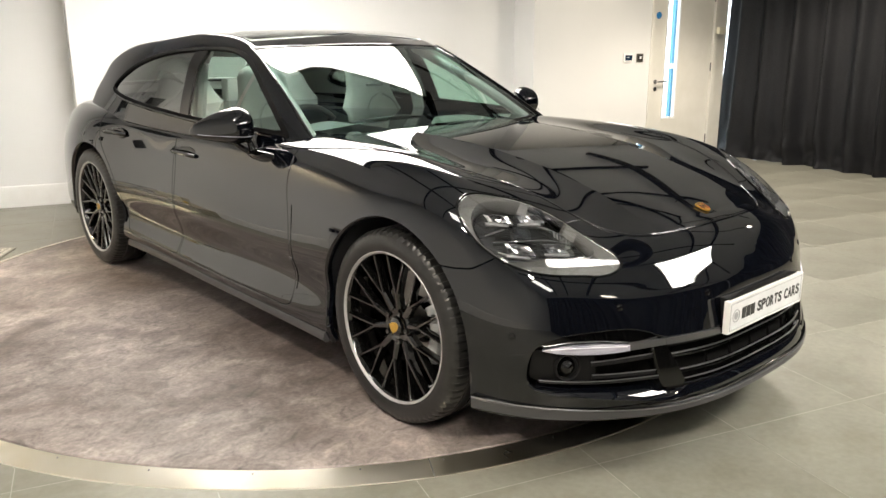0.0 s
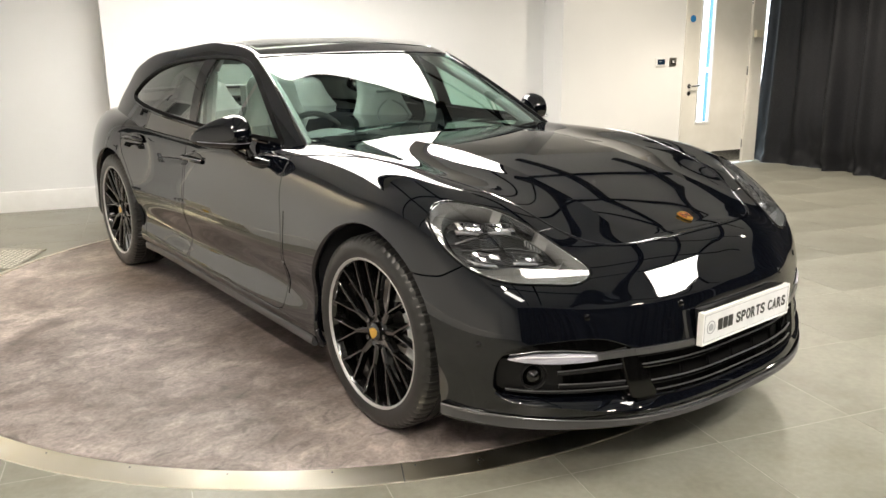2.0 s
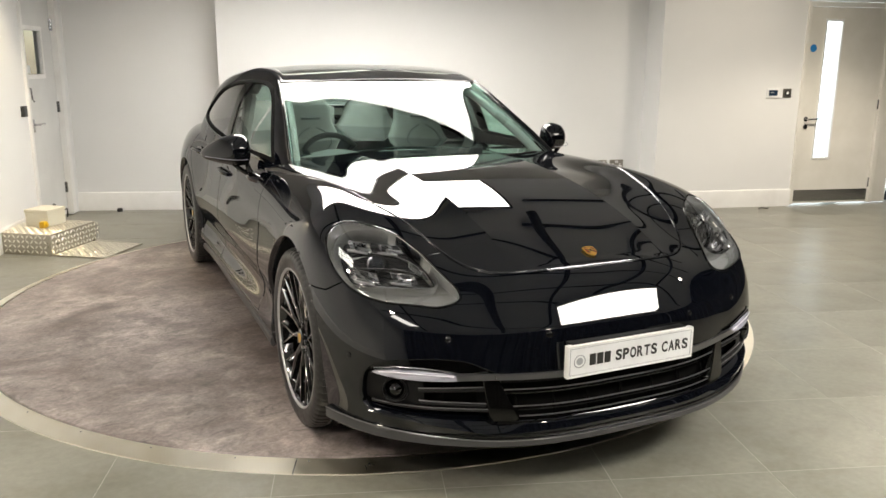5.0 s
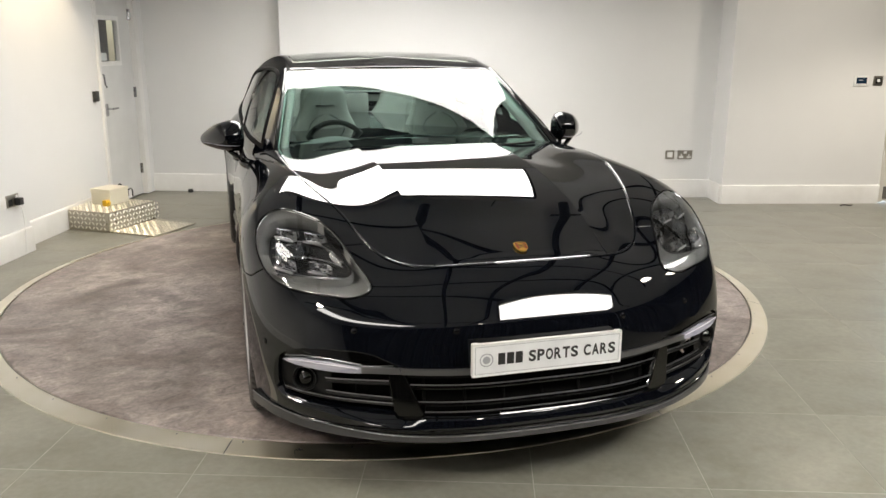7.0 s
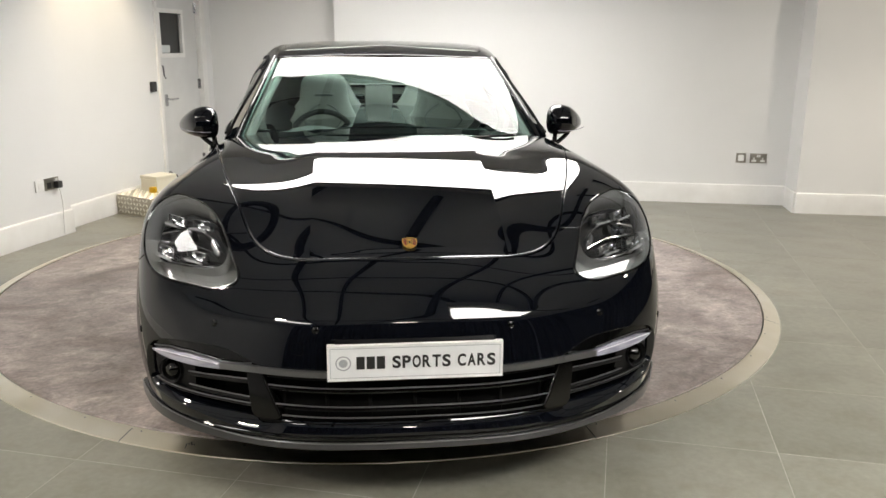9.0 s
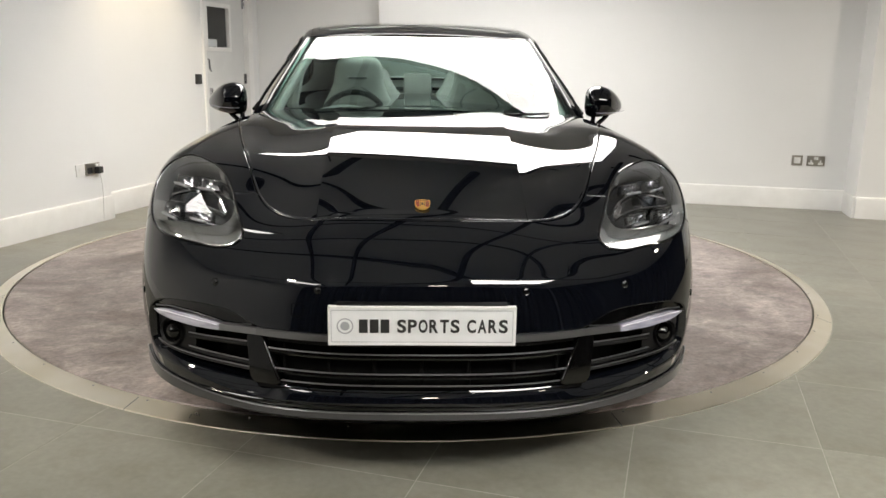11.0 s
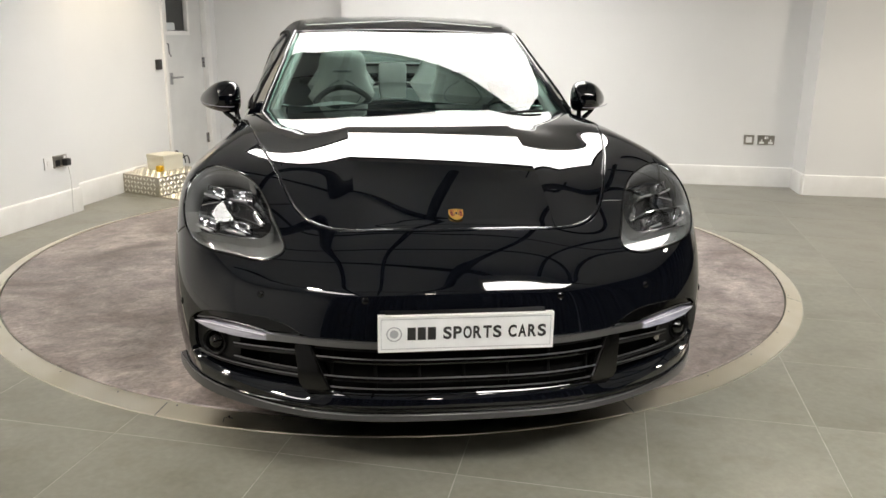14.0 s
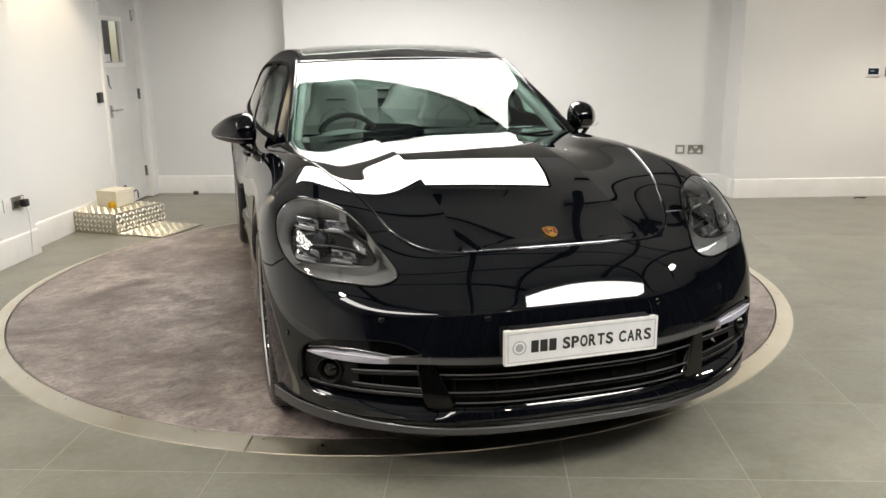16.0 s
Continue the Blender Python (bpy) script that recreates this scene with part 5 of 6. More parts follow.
for flip in (False, True):
    def side(s):
        return s.mirrored() if flip else s
    carpart("window_trim", side(seal.moved(0.003)).mesh("window_trim", VOID, 0.012), label="black window surround")
    q = glass_side.moved(-0.008)
    front = q.cut(lambda v: B0(v) + 0.045)
    quarter_g = front.cut(lambda v: v[:, 1] - (2.20 + .16 * (v[:, 2] - 1)))
    front = front.cut(lambda v: v[:, 1] - (2.225 + .16 * (v[:, 2] - 1)), 1)
    bpil = q.cut(lambda v: np.abs(B0(v)) - 0.045)
    rear = q.cut(lambda v: B0(v) - 0.045, 1)
    carpart("quarter_glass", side(quarter_g).mesh("quarter_glass", SIDEGLASS)).visible_shadow = False
    carpart("front_side_glass", side(front).mesh("front_side_glass", SIDEGLASS)).visible_shadow = False
    carpart("pillar_cover", side(bpil.moved(0.006)).mesh("pillar_cover", GLOSS, 0.02), label="gloss black centre pillar cover")
    carpart("rear_side_glass", side(rear).mesh("rear_side_glass", PRIVACY), label="dark privacy rear glass")

# --- front lamps
def on_lamp(u, v, deep):
    p, n = BODY.cast(LAMP_AT + LAMP_U * u + LAMP_V * v + LAMP_N * .4, -LAMP_N)
    return p - LAMP_N * deep


LAMP_M = Matrix((LAMP_U, LAMP_V, LAMP_N)).transposed().to_4x4()
MIRROR = Matrix.Diagonal((-1, 1, 1, 1))


def halves(name, make, mat, parent, label="", smooth=35):
    """One part for the +x flank, or its mirror image."""
    bm = make()
    if parent[1]:
        bmesh.ops.transform(bm, matrix=MIRROR, verts=bm.verts[:])
        bmesh.ops.reverse_faces(bm, faces=bm.faces[:])
    return carpart(name, bm, mat, parent[0], label, smooth)


def lamp_brick(u, v, w, h, turn):
    """A shallow silvered tray with two facetted cells."""
    def make():
        bm = bmesh.new()
        for x0, x1, y0, y1 in ((-w / 2, w / 2, h / 2 - .0022, h / 2), (-w / 2, w / 2, -h / 2, -h / 2 + .0022), (-w / 2, -w / 2 + .0022, -h / 2 + .0022, h / 2 - .0022), (w / 2 - .0022, w / 2, -h / 2 + .0022, h / 2 - .0022)):
            box(bm, x0, x1, y0, y1, -.012, .012, .0012)
        rnd = random.Random(int((u + v) * 1e4))
        nx, ny = 5, 2
        for i in range(nx):
            for j in range(ny):
                x0, y0, hx, hy = -w / 2 + .002 + (w - .004) * i / nx, -h / 2 + .002 + (h - .004) * j / ny, (w - .004) / nx, (h - .004) / ny
                rim = [bm.verts.new((x0 + a * hx, y0 + b * hy, .006)) for a, b in ((0, 0), (1, 0), (1, 1), (0, 1))]
                mid = bm.verts.new((x0 + hx * rnd.uniform(.25, .75), y0 + hy * rnd.uniform(.25, .75), rnd.choice((-.010, .004, -.006))))
                for k in range(4):
                    bm.faces.new((rim[k], rim[(k + 1) % 4], mid))
        for q in bm.verts:
            q.co.x += q.co.y * .7
        bmesh.ops.transform(bm, matrix=Matrix.Translation(on_lamp(u, v, .030)) @ LAMP_M @ Matrix.Rotation(radians(turn), 4, "Z"), verts=bm.verts[:])
        return bm
    return make


def lamp_block(u, v, w, h, turn):
    """A clear wedge under the tray."""
    def make():
        bm = bmesh.new()
        box(bm, -w * .46, w * .46, -h * .14, h * .14, -.006, .006, .004)
        for q in bm.verts:
            q.co.x += q.co.y * .7
        bmesh.ops.transform(bm, matrix=Matrix.Translation(on_lamp(u + .006, v - h * .70, .028)) @ LAMP_M @ Matrix.Rotation(radians(turn), 4, "Z"), verts=bm.verts[:])
        return bm
    return make


def lamp_ball():
    bm = bmesh.new()
    bmesh.ops.create_uvsphere(bm, u_segments=24, v_segments=16, radius=.022)
    bmesh.ops.transform(bm, matrix=Matrix.Translation(on_lamp(.04, .026, .040)), verts=bm.verts[:])
    return bm


def lamp_shroud():
    bm = bmesh.new()
    lathe(bm, [(.023, .0), (.027, .010), (.034, .008), (.040, -.02)], 40, Matrix.Translation(on_lamp(.04, .026, .046)) @ LAMP_M)
    return bm


def lamp_fins():
    bm = bmesh.new()
    for k in range(6):
        c = on_lamp(-.075 - .009 * k, .030 - .007 * k, .036)
        box(bm, -.003, .003, -.010, .010, -.004, .004, .001, Matrix.Translation(c) @ LAMP_M)
    return bm


def lamp_seal():
    bm = bmesh.new()
    pts = []
    for u, v in LAMP:
        pts.append(Vector(on_lamp(u, v, -.0015)))
    tube(bm, pts, .0035, 6, True)
    return bm


def lamp_bead():
    bm = bmesh.new()
    k = LAMP.mean(0)
    tube(bm, [Vector(on_lamp(*(k + (p - k) * .972), .001)) for p in LAMP], .0016, 6, True)
    return bm


def lamp_shelf():
    """Dark ledges that part the light modules."""
    bm = bmesh.new()
    for pts in (((.150, .060), (.06, .062), (-.04, .052), (-.105, .020)), ((.135, -.004), (.05, -.006), (-.04, -.002), (-.130, -.016))):
        tube(bm, [Vector(on_lamp(u, v, .036)) for u, v in smooth_line(pts, 5)], .0075, 8, flat=.6)
    return bm


def shelf_edge():
    bm = bmesh.new()
    for pts in (((.150, .064), (.06, .067), (-.04, .057), (-.110, .022)), ((.135, .002), (.05, .000), (-.04, .004), (-.135, -.012)), ((.10, -.066), (.02, -.078), (-.08, -.074), (-.155, -.058))):
        tube(bm, [Vector(on_lamp(u, v, .029)) for u, v in smooth_line(pts, 5)], .0014, 6)
    return bm


def light_bar():
    bm = bmesh.new()
    tube(bm, [Vector(on_lamp(u, v, .046)) for u, v in ((.155, .035), (.09, .055), (.02, .068), (-.06, .05), (-.12, .01))], .005, 6)
    tube(bm, [Vector(on_lamp(u, v, .040)) for u, v in ((.12, -.03), (.04, -.066), (-.06, -.066), (-.14, -.055))], .004, 6)
    return bm


INNER = smooth_loop([(.185, .09), (.165, .015), (.10, -.065), (.0, -.085), (-.12, -.085), (-.175, -.06), (-.12, .03), (-.02, .115), (.09, .135), (.16, .125)], 6)

for flip in (False, True):
    s = BODY.cut(f_lamp)
    lens_ = s.mirrored() if flip else s
    bowl = s.moved(-0.052)
    ring_ = bowl.cut(lambda v: outline_field(lamp_plane(v), INNER), 1)
    cup = bowl.cut(lambda v: outline_field(lamp_plane(v), INNER)).moved(-0.03)
    housing = carpart("headlight", (ring_.mirrored() if flip else ring_).mesh("headlight", LAMPGREY, -0.05), label="clear oval headlight with a dark inner housing")
    carpart("reflector_cup", (cup.mirrored() if flip else cup).mesh("reflector_cup", CUP, -0.032), None, housing)
    low = np.clip((-lamp_plane(s.v)[:, 1] - .035) / .05, 0, 1)[:, None]
    s = Sheet(s.v, s.n / np.linalg.norm(s.n, axis=1)[:, None] + low * np.array([-.21, -.19, -.13]), s.f)
    lens_ = s.mirrored() if flip else s
    carpart("lens", lens_.moved(0.001).mesh("lens", LENS), None, housing, "clear domed lens")
    for u, v, w, h, turn in ((.108, .088, .082, .030, 8), (.000, .088, .078, .030, 2), (.058, -.036, .084, .032, 10), (-.070, -.034, .084, .030, 4)):
        halves("light_module", lamp_brick(u, v, w, h, turn), MODULE, (housing, flip), "silvered daytime light module", 20)
        halves("light_wedge", lamp_block(u, v, w, h, turn), MODULECLEAR, (housing, flip), "clear wedge light block")
    halves("lamp_shelf", lamp_shelf, GLOSS, (housing, flip), "dark ledge between the light modules")
    halves("shelf_edge", shelf_edge, CHROME, (housing, flip), "thin bright ledge edge")
    halves("lamp_seal", lamp_seal, GLOSS, (housing, flip))
    halves("lamp_bead", lamp_bead, SILVER, (housing, flip), "thin bright lens edge")
    halves("light_bar", light_bar, MODULE, (housing, flip))
    halves("projector", lamp_ball, CRYSTAL, (housing, flip), "glass projector ball")
    halves("projector_shroud", lamp_shroud, CHROMEDARK, (housing, flip))
    halves("cooling_fins", lamp_fins, CHROME, (housing, flip))

# --- wheels
def wheel_parts(at, sx, width, flip):
    hub = carpart("wheel", wheel_barrel, None, None, "black mesh-spoke alloy wheel with a machined lip")
    hub.matrix_basis = Matrix.Translation(at) @ Matrix.Rotation(radians(90 * sx), 4, "Y") @ Matrix.Rotation(radians(random.Random(at[1] * 7 + sx).uniform(0, 36)), 4, "Z")
    carpart("tyre", tyre_me, None, hub, "low-profile black rubber tyre")
    carpart("rim_lip", lip_me, None, hub, "bright machined rim edge")
    for k in range(10):
        a = radians(36 * k)
        o = carpart("spoke", spoke_me, None, hub)
        o.matrix_basis = Matrix.Rotation(a, 4, "Z")
    carpart("centre_cap", cap_me, None, hub, "black centre cap with a gold crest")
    carpart("cap_crest", crest_me, None, hub, "gold wheel crest")
    carpart("brake_disc", disc_me, None, hub, "drilled steel brake disc")


HALF = .142
seg = 432
bm = bmesh.new()
prof = [(.270, -.118), (.279, -.127), (.300, -.134), (.325, -.134), (.343, -.127), (.355, -.116), (.361, -.100), (.3635, -.07), (.358, -.069), (.358, -.060), (.364, -.059), (.364, -.02), (.358, -.019), (.358, -.009), (.364, -.008),
        (.364, .008), (.358, .009), (.358, .019), (.364, .02), (.364, .059), (.358, .060), (.358, .069), (.3635, .07), (.361, .100), (.355, .116), (.343, .127), (.325, .134), (.300, .134), (.279, .127), (.270, .118)]
prof = [(a, b if b > 0 else b * .8) for a, b in prof]
rings = lathe(bm, prof, seg)
for i, (r, h) in enumerate(prof):
    if 0.065 < abs(h) < 0.12 and r > .35:
        for k in range(0, seg, 6):
            for kk in (k, k + 1):
                v = rings[i][kk]
                v.co.x *= 1 - .005 / r
                v.co.y *= 1 - .005 / r
tyre_me = mesh_object("tyre", bm, RUBBER, 24)
bm = bmesh.new()
lathe(bm, [(.2725, .112), (.2740, .124), (.2760, .1275), (.2815, .130), (.2840, .128), (.280, .118)], 128)
lip_me = mesh_object("rim_lip", bm, MACHINED, 40)
bm = bmesh.new()
lathe(bm, [(.272, .122), (.266, .112), (.258, .06), (.252, -.06), (.270, -.12)], 96)
lathe(bm, [(.0001, .088), (.046, .090), (.062, .096), (.068, .090), (.068, .0), (.0001, .0)], 48)
wheel_barrel = mesh_object("wheel", bm, RIMBLACK, 40)


def spoke_arm(bm, p0, p1, w0, w1, z0, z1, depth=0.02):
    p0, p1 = Vector((*p0, 0)), Vector((*p1, 0))
    d = (p1 - p0).normalized()
    n = Vector((-d.y, d.x, 0))
    secs = []
    for k in range(5):
        t = k / 4
        c = p0.lerp(p1, t) + Vector((0, 0, z0 + (z1 - z0) * t**0.8))
        w = w0 + (w1 - w0) * t
        secs.append([bm.verts.new(c + n * a * w + Vector((0, 0, b))) for a, b in ((-.5, -depth), (-.5, -.0075), (-.22, 0), (.22, 0), (.5, -.0075), (.5, -depth))])
    for a, b in zip(secs, secs[1:]):
        for k in range(6):
            bm.faces.new((a[k], a[(k + 1) % 6], b[(k + 1) % 6], b[k]))
    bm.faces.new(secs[0][::-1])
    bm.faces.new(secs[-1])


def polar(r, a):
    return (r * math.cos(radians(a)), r * math.sin(radians(a)))


bm = bmesh.new()
spoke_arm(bm, polar(.050, 0), polar(.135, 0), .030, .021, .094, .106, .03)
spoke_arm(bm, polar(.115, -1), polar(.271, 10), .0155, .0115, .104, .119, .03)
spoke_arm(bm, polar(.115, 1), polar(.271, -10), .0155, .0115, .102, .119, .03)
spoke_me = mesh_object("spoke", bm, RIMBLACK, 30)
bm = bmesh.new()
lathe(bm, [(.0001, .107), (.028, .107), (.034, .103), (.036, .090)], 40)
for k in range(5):
    lathe(bm, [(.0001, .094), (.009, .096), (.011, .092), (.011, .07)], 10, Matrix.Translation((*polar(.057, 72 * k + 20), .008)))
cap_me = mesh_object("centre_cap", bm, RIMBLACK, 40)
bm = bmesh.new()
prism(bm, [(.019 * a, .023 * b) for a, b in ((0, -1.1), (.6, -.8), (1, 0), (.95, .9), (0, 1.05), (-.95, .9), (-1, 0), (-.6, -.8))], .106, .1085)
crest_me = mesh_object("cap_crest", bm, GOLD)
bm = bmesh.new()
lathe(bm, [(.09, -.02), (.185, -.02), (.185, -.045), (.09, -.045)], 72, closed=True)
disc_me = mesh_object("brake_disc", bm, STEEL, 30)
for y, x in ((FRONT_AXLE, .806), (REAR_AXLE, .815)):
    for sx in (-1, 1):
        wheel_parts((sx * x, y, AXLE_Z), sx, HALF, sx < 0)


# --- nose: grille, intakes, lamps, lip, plate
def nose(x, z, out=0.0):
    """A point on the nose's face, moved out along its normal."""
    p, n = BODY.cast((abs(x), -1.0, z), (0, 1, 0))
    p = p + n * out
    return Vector((math.copysign(p[0], x) if x else 0.0, p[1], p[2]))


def nose_bar(x0, x1, z0, z1, r, out, steps=24, flat=1.0, bow=0.0):
    bm = bmesh.new()
    pts = []
    for k in range(steps + 1):
        t = k / steps
        x = x0 + (x1 - x0) * t
        pts.append(nose(x, z0 + (z1 - z0) * t + bow * (x * x), out))
    tube(bm, pts, r, 8, flat=flat)
    return bm


def nose_strip(x0, x1, zlo, zhi, out, thick, steps=28, taper=0.0):
    """A flat band that follows the nose between two heights."""
    bm = bmesh.new()
    rows = []
    for k in range(steps + 1):
        t = k / steps
        x = x0 + (x1 - x0) * t
        lo, hi = zlo(x) if callable(zlo) else zlo, zhi(x) if callable(zhi) else zhi
        m = (lo + hi) / 2
        e = 1.0
        if taper:
            e = min(1.0, math.sqrt(max(0.0, 1 - (max(0.0, taper - (1 - t) * abs(x1 - x0)) / taper) ** 2)) + 0.05)
        lo, hi = m + (lo - m) * e, m + (hi - m) * e
        rows.append([bm.verts.new(nose(x, z, o)) for z, o in ((lo, out - thick), (lo + (hi - lo) * .08, out), (hi - (hi - lo) * .08, out), (hi, out - thick))])
    for a, b in zip(rows, rows[1:]):
        for k in range(3):
            bm.faces.new((a[k], a[k + 1], b[k + 1], b[k]))
        bm.faces.new((a[3], a[0], b[0], b[3]))
    bm.faces.new(rows[0][::-1])
    bm.faces.new(rows[-1])
    return bm


# Black box and side plates added to stop the view through the nose.
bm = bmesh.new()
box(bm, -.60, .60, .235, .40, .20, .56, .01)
carpart("nose_block", bm, VOID, label="black box added behind the grille to close the view")
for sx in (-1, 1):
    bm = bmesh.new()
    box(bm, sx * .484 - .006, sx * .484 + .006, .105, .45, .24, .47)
    carpart("grille_cheek", bm, VOID, label="black plate added to close the grille's side")
# Black sheets put the shade behind the slats into their colour.
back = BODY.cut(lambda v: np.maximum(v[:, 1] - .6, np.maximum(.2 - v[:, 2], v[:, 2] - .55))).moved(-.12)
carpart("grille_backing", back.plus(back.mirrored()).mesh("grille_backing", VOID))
carpart("grille_shade", nose_strip(-.478, .478, .275, .452, -.062, .012, 40), VOID, label="black sheet for the shade behind the grille slats")


# Black sheet added so that no lit floor shows below the grille.
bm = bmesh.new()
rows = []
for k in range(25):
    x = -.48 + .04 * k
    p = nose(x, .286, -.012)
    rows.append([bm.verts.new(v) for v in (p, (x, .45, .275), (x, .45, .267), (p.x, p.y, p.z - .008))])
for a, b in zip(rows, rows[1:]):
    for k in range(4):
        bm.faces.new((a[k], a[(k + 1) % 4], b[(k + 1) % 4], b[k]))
carpart("low_block", bm, VOID, label="black sheet added to close the view below the grille")


def chin_z(x):
    return float(np.interp(abs(x), CHIN[:, 0], CHIN[:, 1]))


def tray():
    """The gloss upper face of the chin, running back into the openings."""
    bm = bmesh.new()
    rows = []
    for k in range(121):
        x = -.846 + 1.692 * k / 120
        q = min(1.0, max(0.0, (abs(x) - .40) / .10))
        q = q * q * (3 - 2 * q)
        zb, zi, d = chin_z(x) - .001, .290 + .035 * q, .018 + .060 * q
        row = []
        for u, w in ((0, 0), (.05, .09), (.16, .24), (.40, .50), (.72, .80), (1, 1)):
            row.append(bm.verts.new(nose(x, zb + (zi - zb) * w, .001 - d * u)))
        rows.append(row)
    for a, b in zip(rows, rows[1:]):
        for k in range(5):
            bm.faces.new((a[k], b[k], b[k + 1], a[k + 1]))
    return bm


carpart("chin_tray", tray(), PAINT, label="gloss black upper face of the chin", smooth=75)
for z, w in ((.389, .452), (.334, .43), (.300, .41)):
    carpart("grille_slat", nose_bar(-w, w, z - .004, z - .004, .0085, -.026, 40, 1.0), GLOSS, label="black horizontal grille slat")
    carpart("grille_slat", nose_bar(-w, w, z + .0048, z + .0048, .0026, -.0165, 40), SATIN, label="thin satin grille edge")
carpart("grille_slat", nose_bar(-.46, .46, .421, .421, .010, -.034, 40, 1.0), MATT, label="black horizontal grille slat")
for k in range(-3, 4):
    bm = bmesh.new()
    x = .138 * k
    tube(bm, [nose(x, z, -.048) for z in (.285, .33, .38, .43)], .006, 6)
    carpart("grille_rib", bm, VOID)
LED_X = [.585, .62, .70, .775, .838]


def led_hi(x):
    return float(np.interp(abs(x), LED_X, [.441, .449, .458, .460, .447]))


def led_lo(x):
    return float(np.interp(abs(x), LED_X, [.424, .4215, .421, .427, .437]))


for sx in (-1, 1):
    carpart("trim_bar", nose_strip(sx * .255, sx * .476, .4265, .4495, .003, .014), SATIN, label="satin grey trim bar")
    carpart("trim_bar", nose_strip(sx * .478, sx * .597, lambda x: .4265 - .02 * (abs(x) - .478), lambda x: .4495 - .035 * (abs(x) - .478), .002, .014), SATIN, label="satin grey trim bar")
    led = carpart("daytime_lamp", nose_strip(sx * .585, sx * .838, led_lo, led_hi, -.001, .02, taper=.05), LEDCLEAR, label="frosted white daytime lamp strip")
    bm = bmesh.new()
    tube(bm, [nose(sx * (.605 + .215 * k / 16), .30 * led_lo(.605 + .215 * k / 16) + .70 * led_hi(.605 + .215 * k / 16), .0) for k in range(17)], .0022, 6)
    carpart("light_guide", bm, LEDGUIDE, led, "clear light guide line")
    brow = BODY.cut(lambda v: f_opening(v) - .004).cut(lambda v: np.maximum(.49 - np.abs(v[:, 0]), np.interp(np.abs(v[:, 0]), [.476, .585, .62, .70, .775, .838, .87], [.452, .446, .449, .458, .460, .447, .43]) - v[:, 2])).moved(-.016)
    carpart("intake_brow", (brow.mirrored() if sx < 0 else brow).mesh("intake_brow", GLOSS, -.012), label="gloss black recess over the daytime lamp")
    bm = bmesh.new()
    tube(bm, [nose(sx * (.50 + .335 * k / 24), float(np.interp(.50 + .335 * k / 24, [.50, .585, .62, .70, .775, .838], [.4535, .4465, .4535, .464, .4665, .453])), -.010) for k in range(25)], .0024, 6)
    carpart("brow_edge", bm, SATIN, label="thin bright intake edge")
    panel = BODY.cut(lambda v: np.maximum(f_opening(v) + .004, np.maximum(.326 - v[:, 2], v[:, 2] - .436))).cut(lambda v: .70 - np.abs(v[:, 0])).moved(-.030)
    carpart("intake_panel", (panel.mirrored() if sx < 0 else panel).mesh("intake_panel", MATT), label="matt black fog lamp panel")
    for z0, z1, x1 in ((.400, .394, .715), (.346, .352, .715)):
        carpart("intake_fin", nose_bar(sx * .512, sx * x1, z0 - .006, z1 - .006, .0085, -.026, 14, 1.0), MATT, label="black intake fin")
        carpart("intake_fin", nose_bar(sx * .512, sx * x1, z0 + .003, z1 + .003, .0022, -.018, 14), SATIN)
    carpart("intake_sill", nose_bar(sx * .505, sx * .842, .325, .331, .0075, -.020, 24, .8), MATT, label="matt black lower intake edge")
    carpart("intake_sill", nose_bar(sx * .505, sx * .842, .331, .337, .0018, -.0135, 24), SATIN)
    strake = BODY.cut(lambda v: np.maximum(np.maximum(.418 + (v[:, 2] - .306) * .45 - np.abs(v[:, 0]), np.abs(v[:, 0]) - .503 - (v[:, 2] - .324) * .12), np.maximum(.292 - v[:, 2], v[:, 2] - .428))).cut(lambda v: v[:, 1] - .6).moved(-.008)
    carpart("strake", (strake.mirrored() if sx < 0 else strake).mesh("strake", GLOSS, .06), label="gloss black upright between grille and intake")
    c = nose(sx * .782, .384, -.024)
    turn = Matrix.Translation(c) @ Vector((sx * .42, -.9, .1)).to_track_quat("Z", "Y").to_matrix().to_4x4()
    bm = bmesh.new()
    lathe(bm, [(.044, .004), (.041, .013), (.036, .006), (.036, -.03)], 36, turn)
    fog = carpart("fog_lamp", bm, MATT, label="round black front lamp in the intake")
    bm = bmesh.new()
    lathe(bm, [(.0001, .020), (.014, .016), (.026, .004), (.035, -.012)], 32, turn)
    carpart("lamp_dome", bm, GLOSS, fog)
    for x, z in ((.612, .561), (.297, .571), (.889, .48)):
        p = nose(sx * x, z, .0004)
        n = (nose(sx * x, z, .05) - p).normalized()
        bm = bmesh.new()
        lathe(bm, [(.0001, .0025), (.0085, .0022), (.0095, .0015), (.0105, .0018), (.0115, .0)], 24, Matrix.Translation(p) @ n.to_track_quat("Z", "Y").to_matrix().to_4x4())
        carpart("parking_sensor", bm, GLOSS, label="small round parking sensor")
bm = bmesh.new()
loop = [nose(-.355 + x, .512 + z, .0006) for x, z in rounded(.036, .036, .006)]
tube(bm, [v - Vector((.018, 0, .018)) for v in loop], .0008, 5, True)
carpart("tow_cover_seam", bm, VOID)

def rise(x):
    q = min(1.0, max(0.0, (abs(x) - .45) / .40))
    return .018 * q * q * (3 - 2 * q)


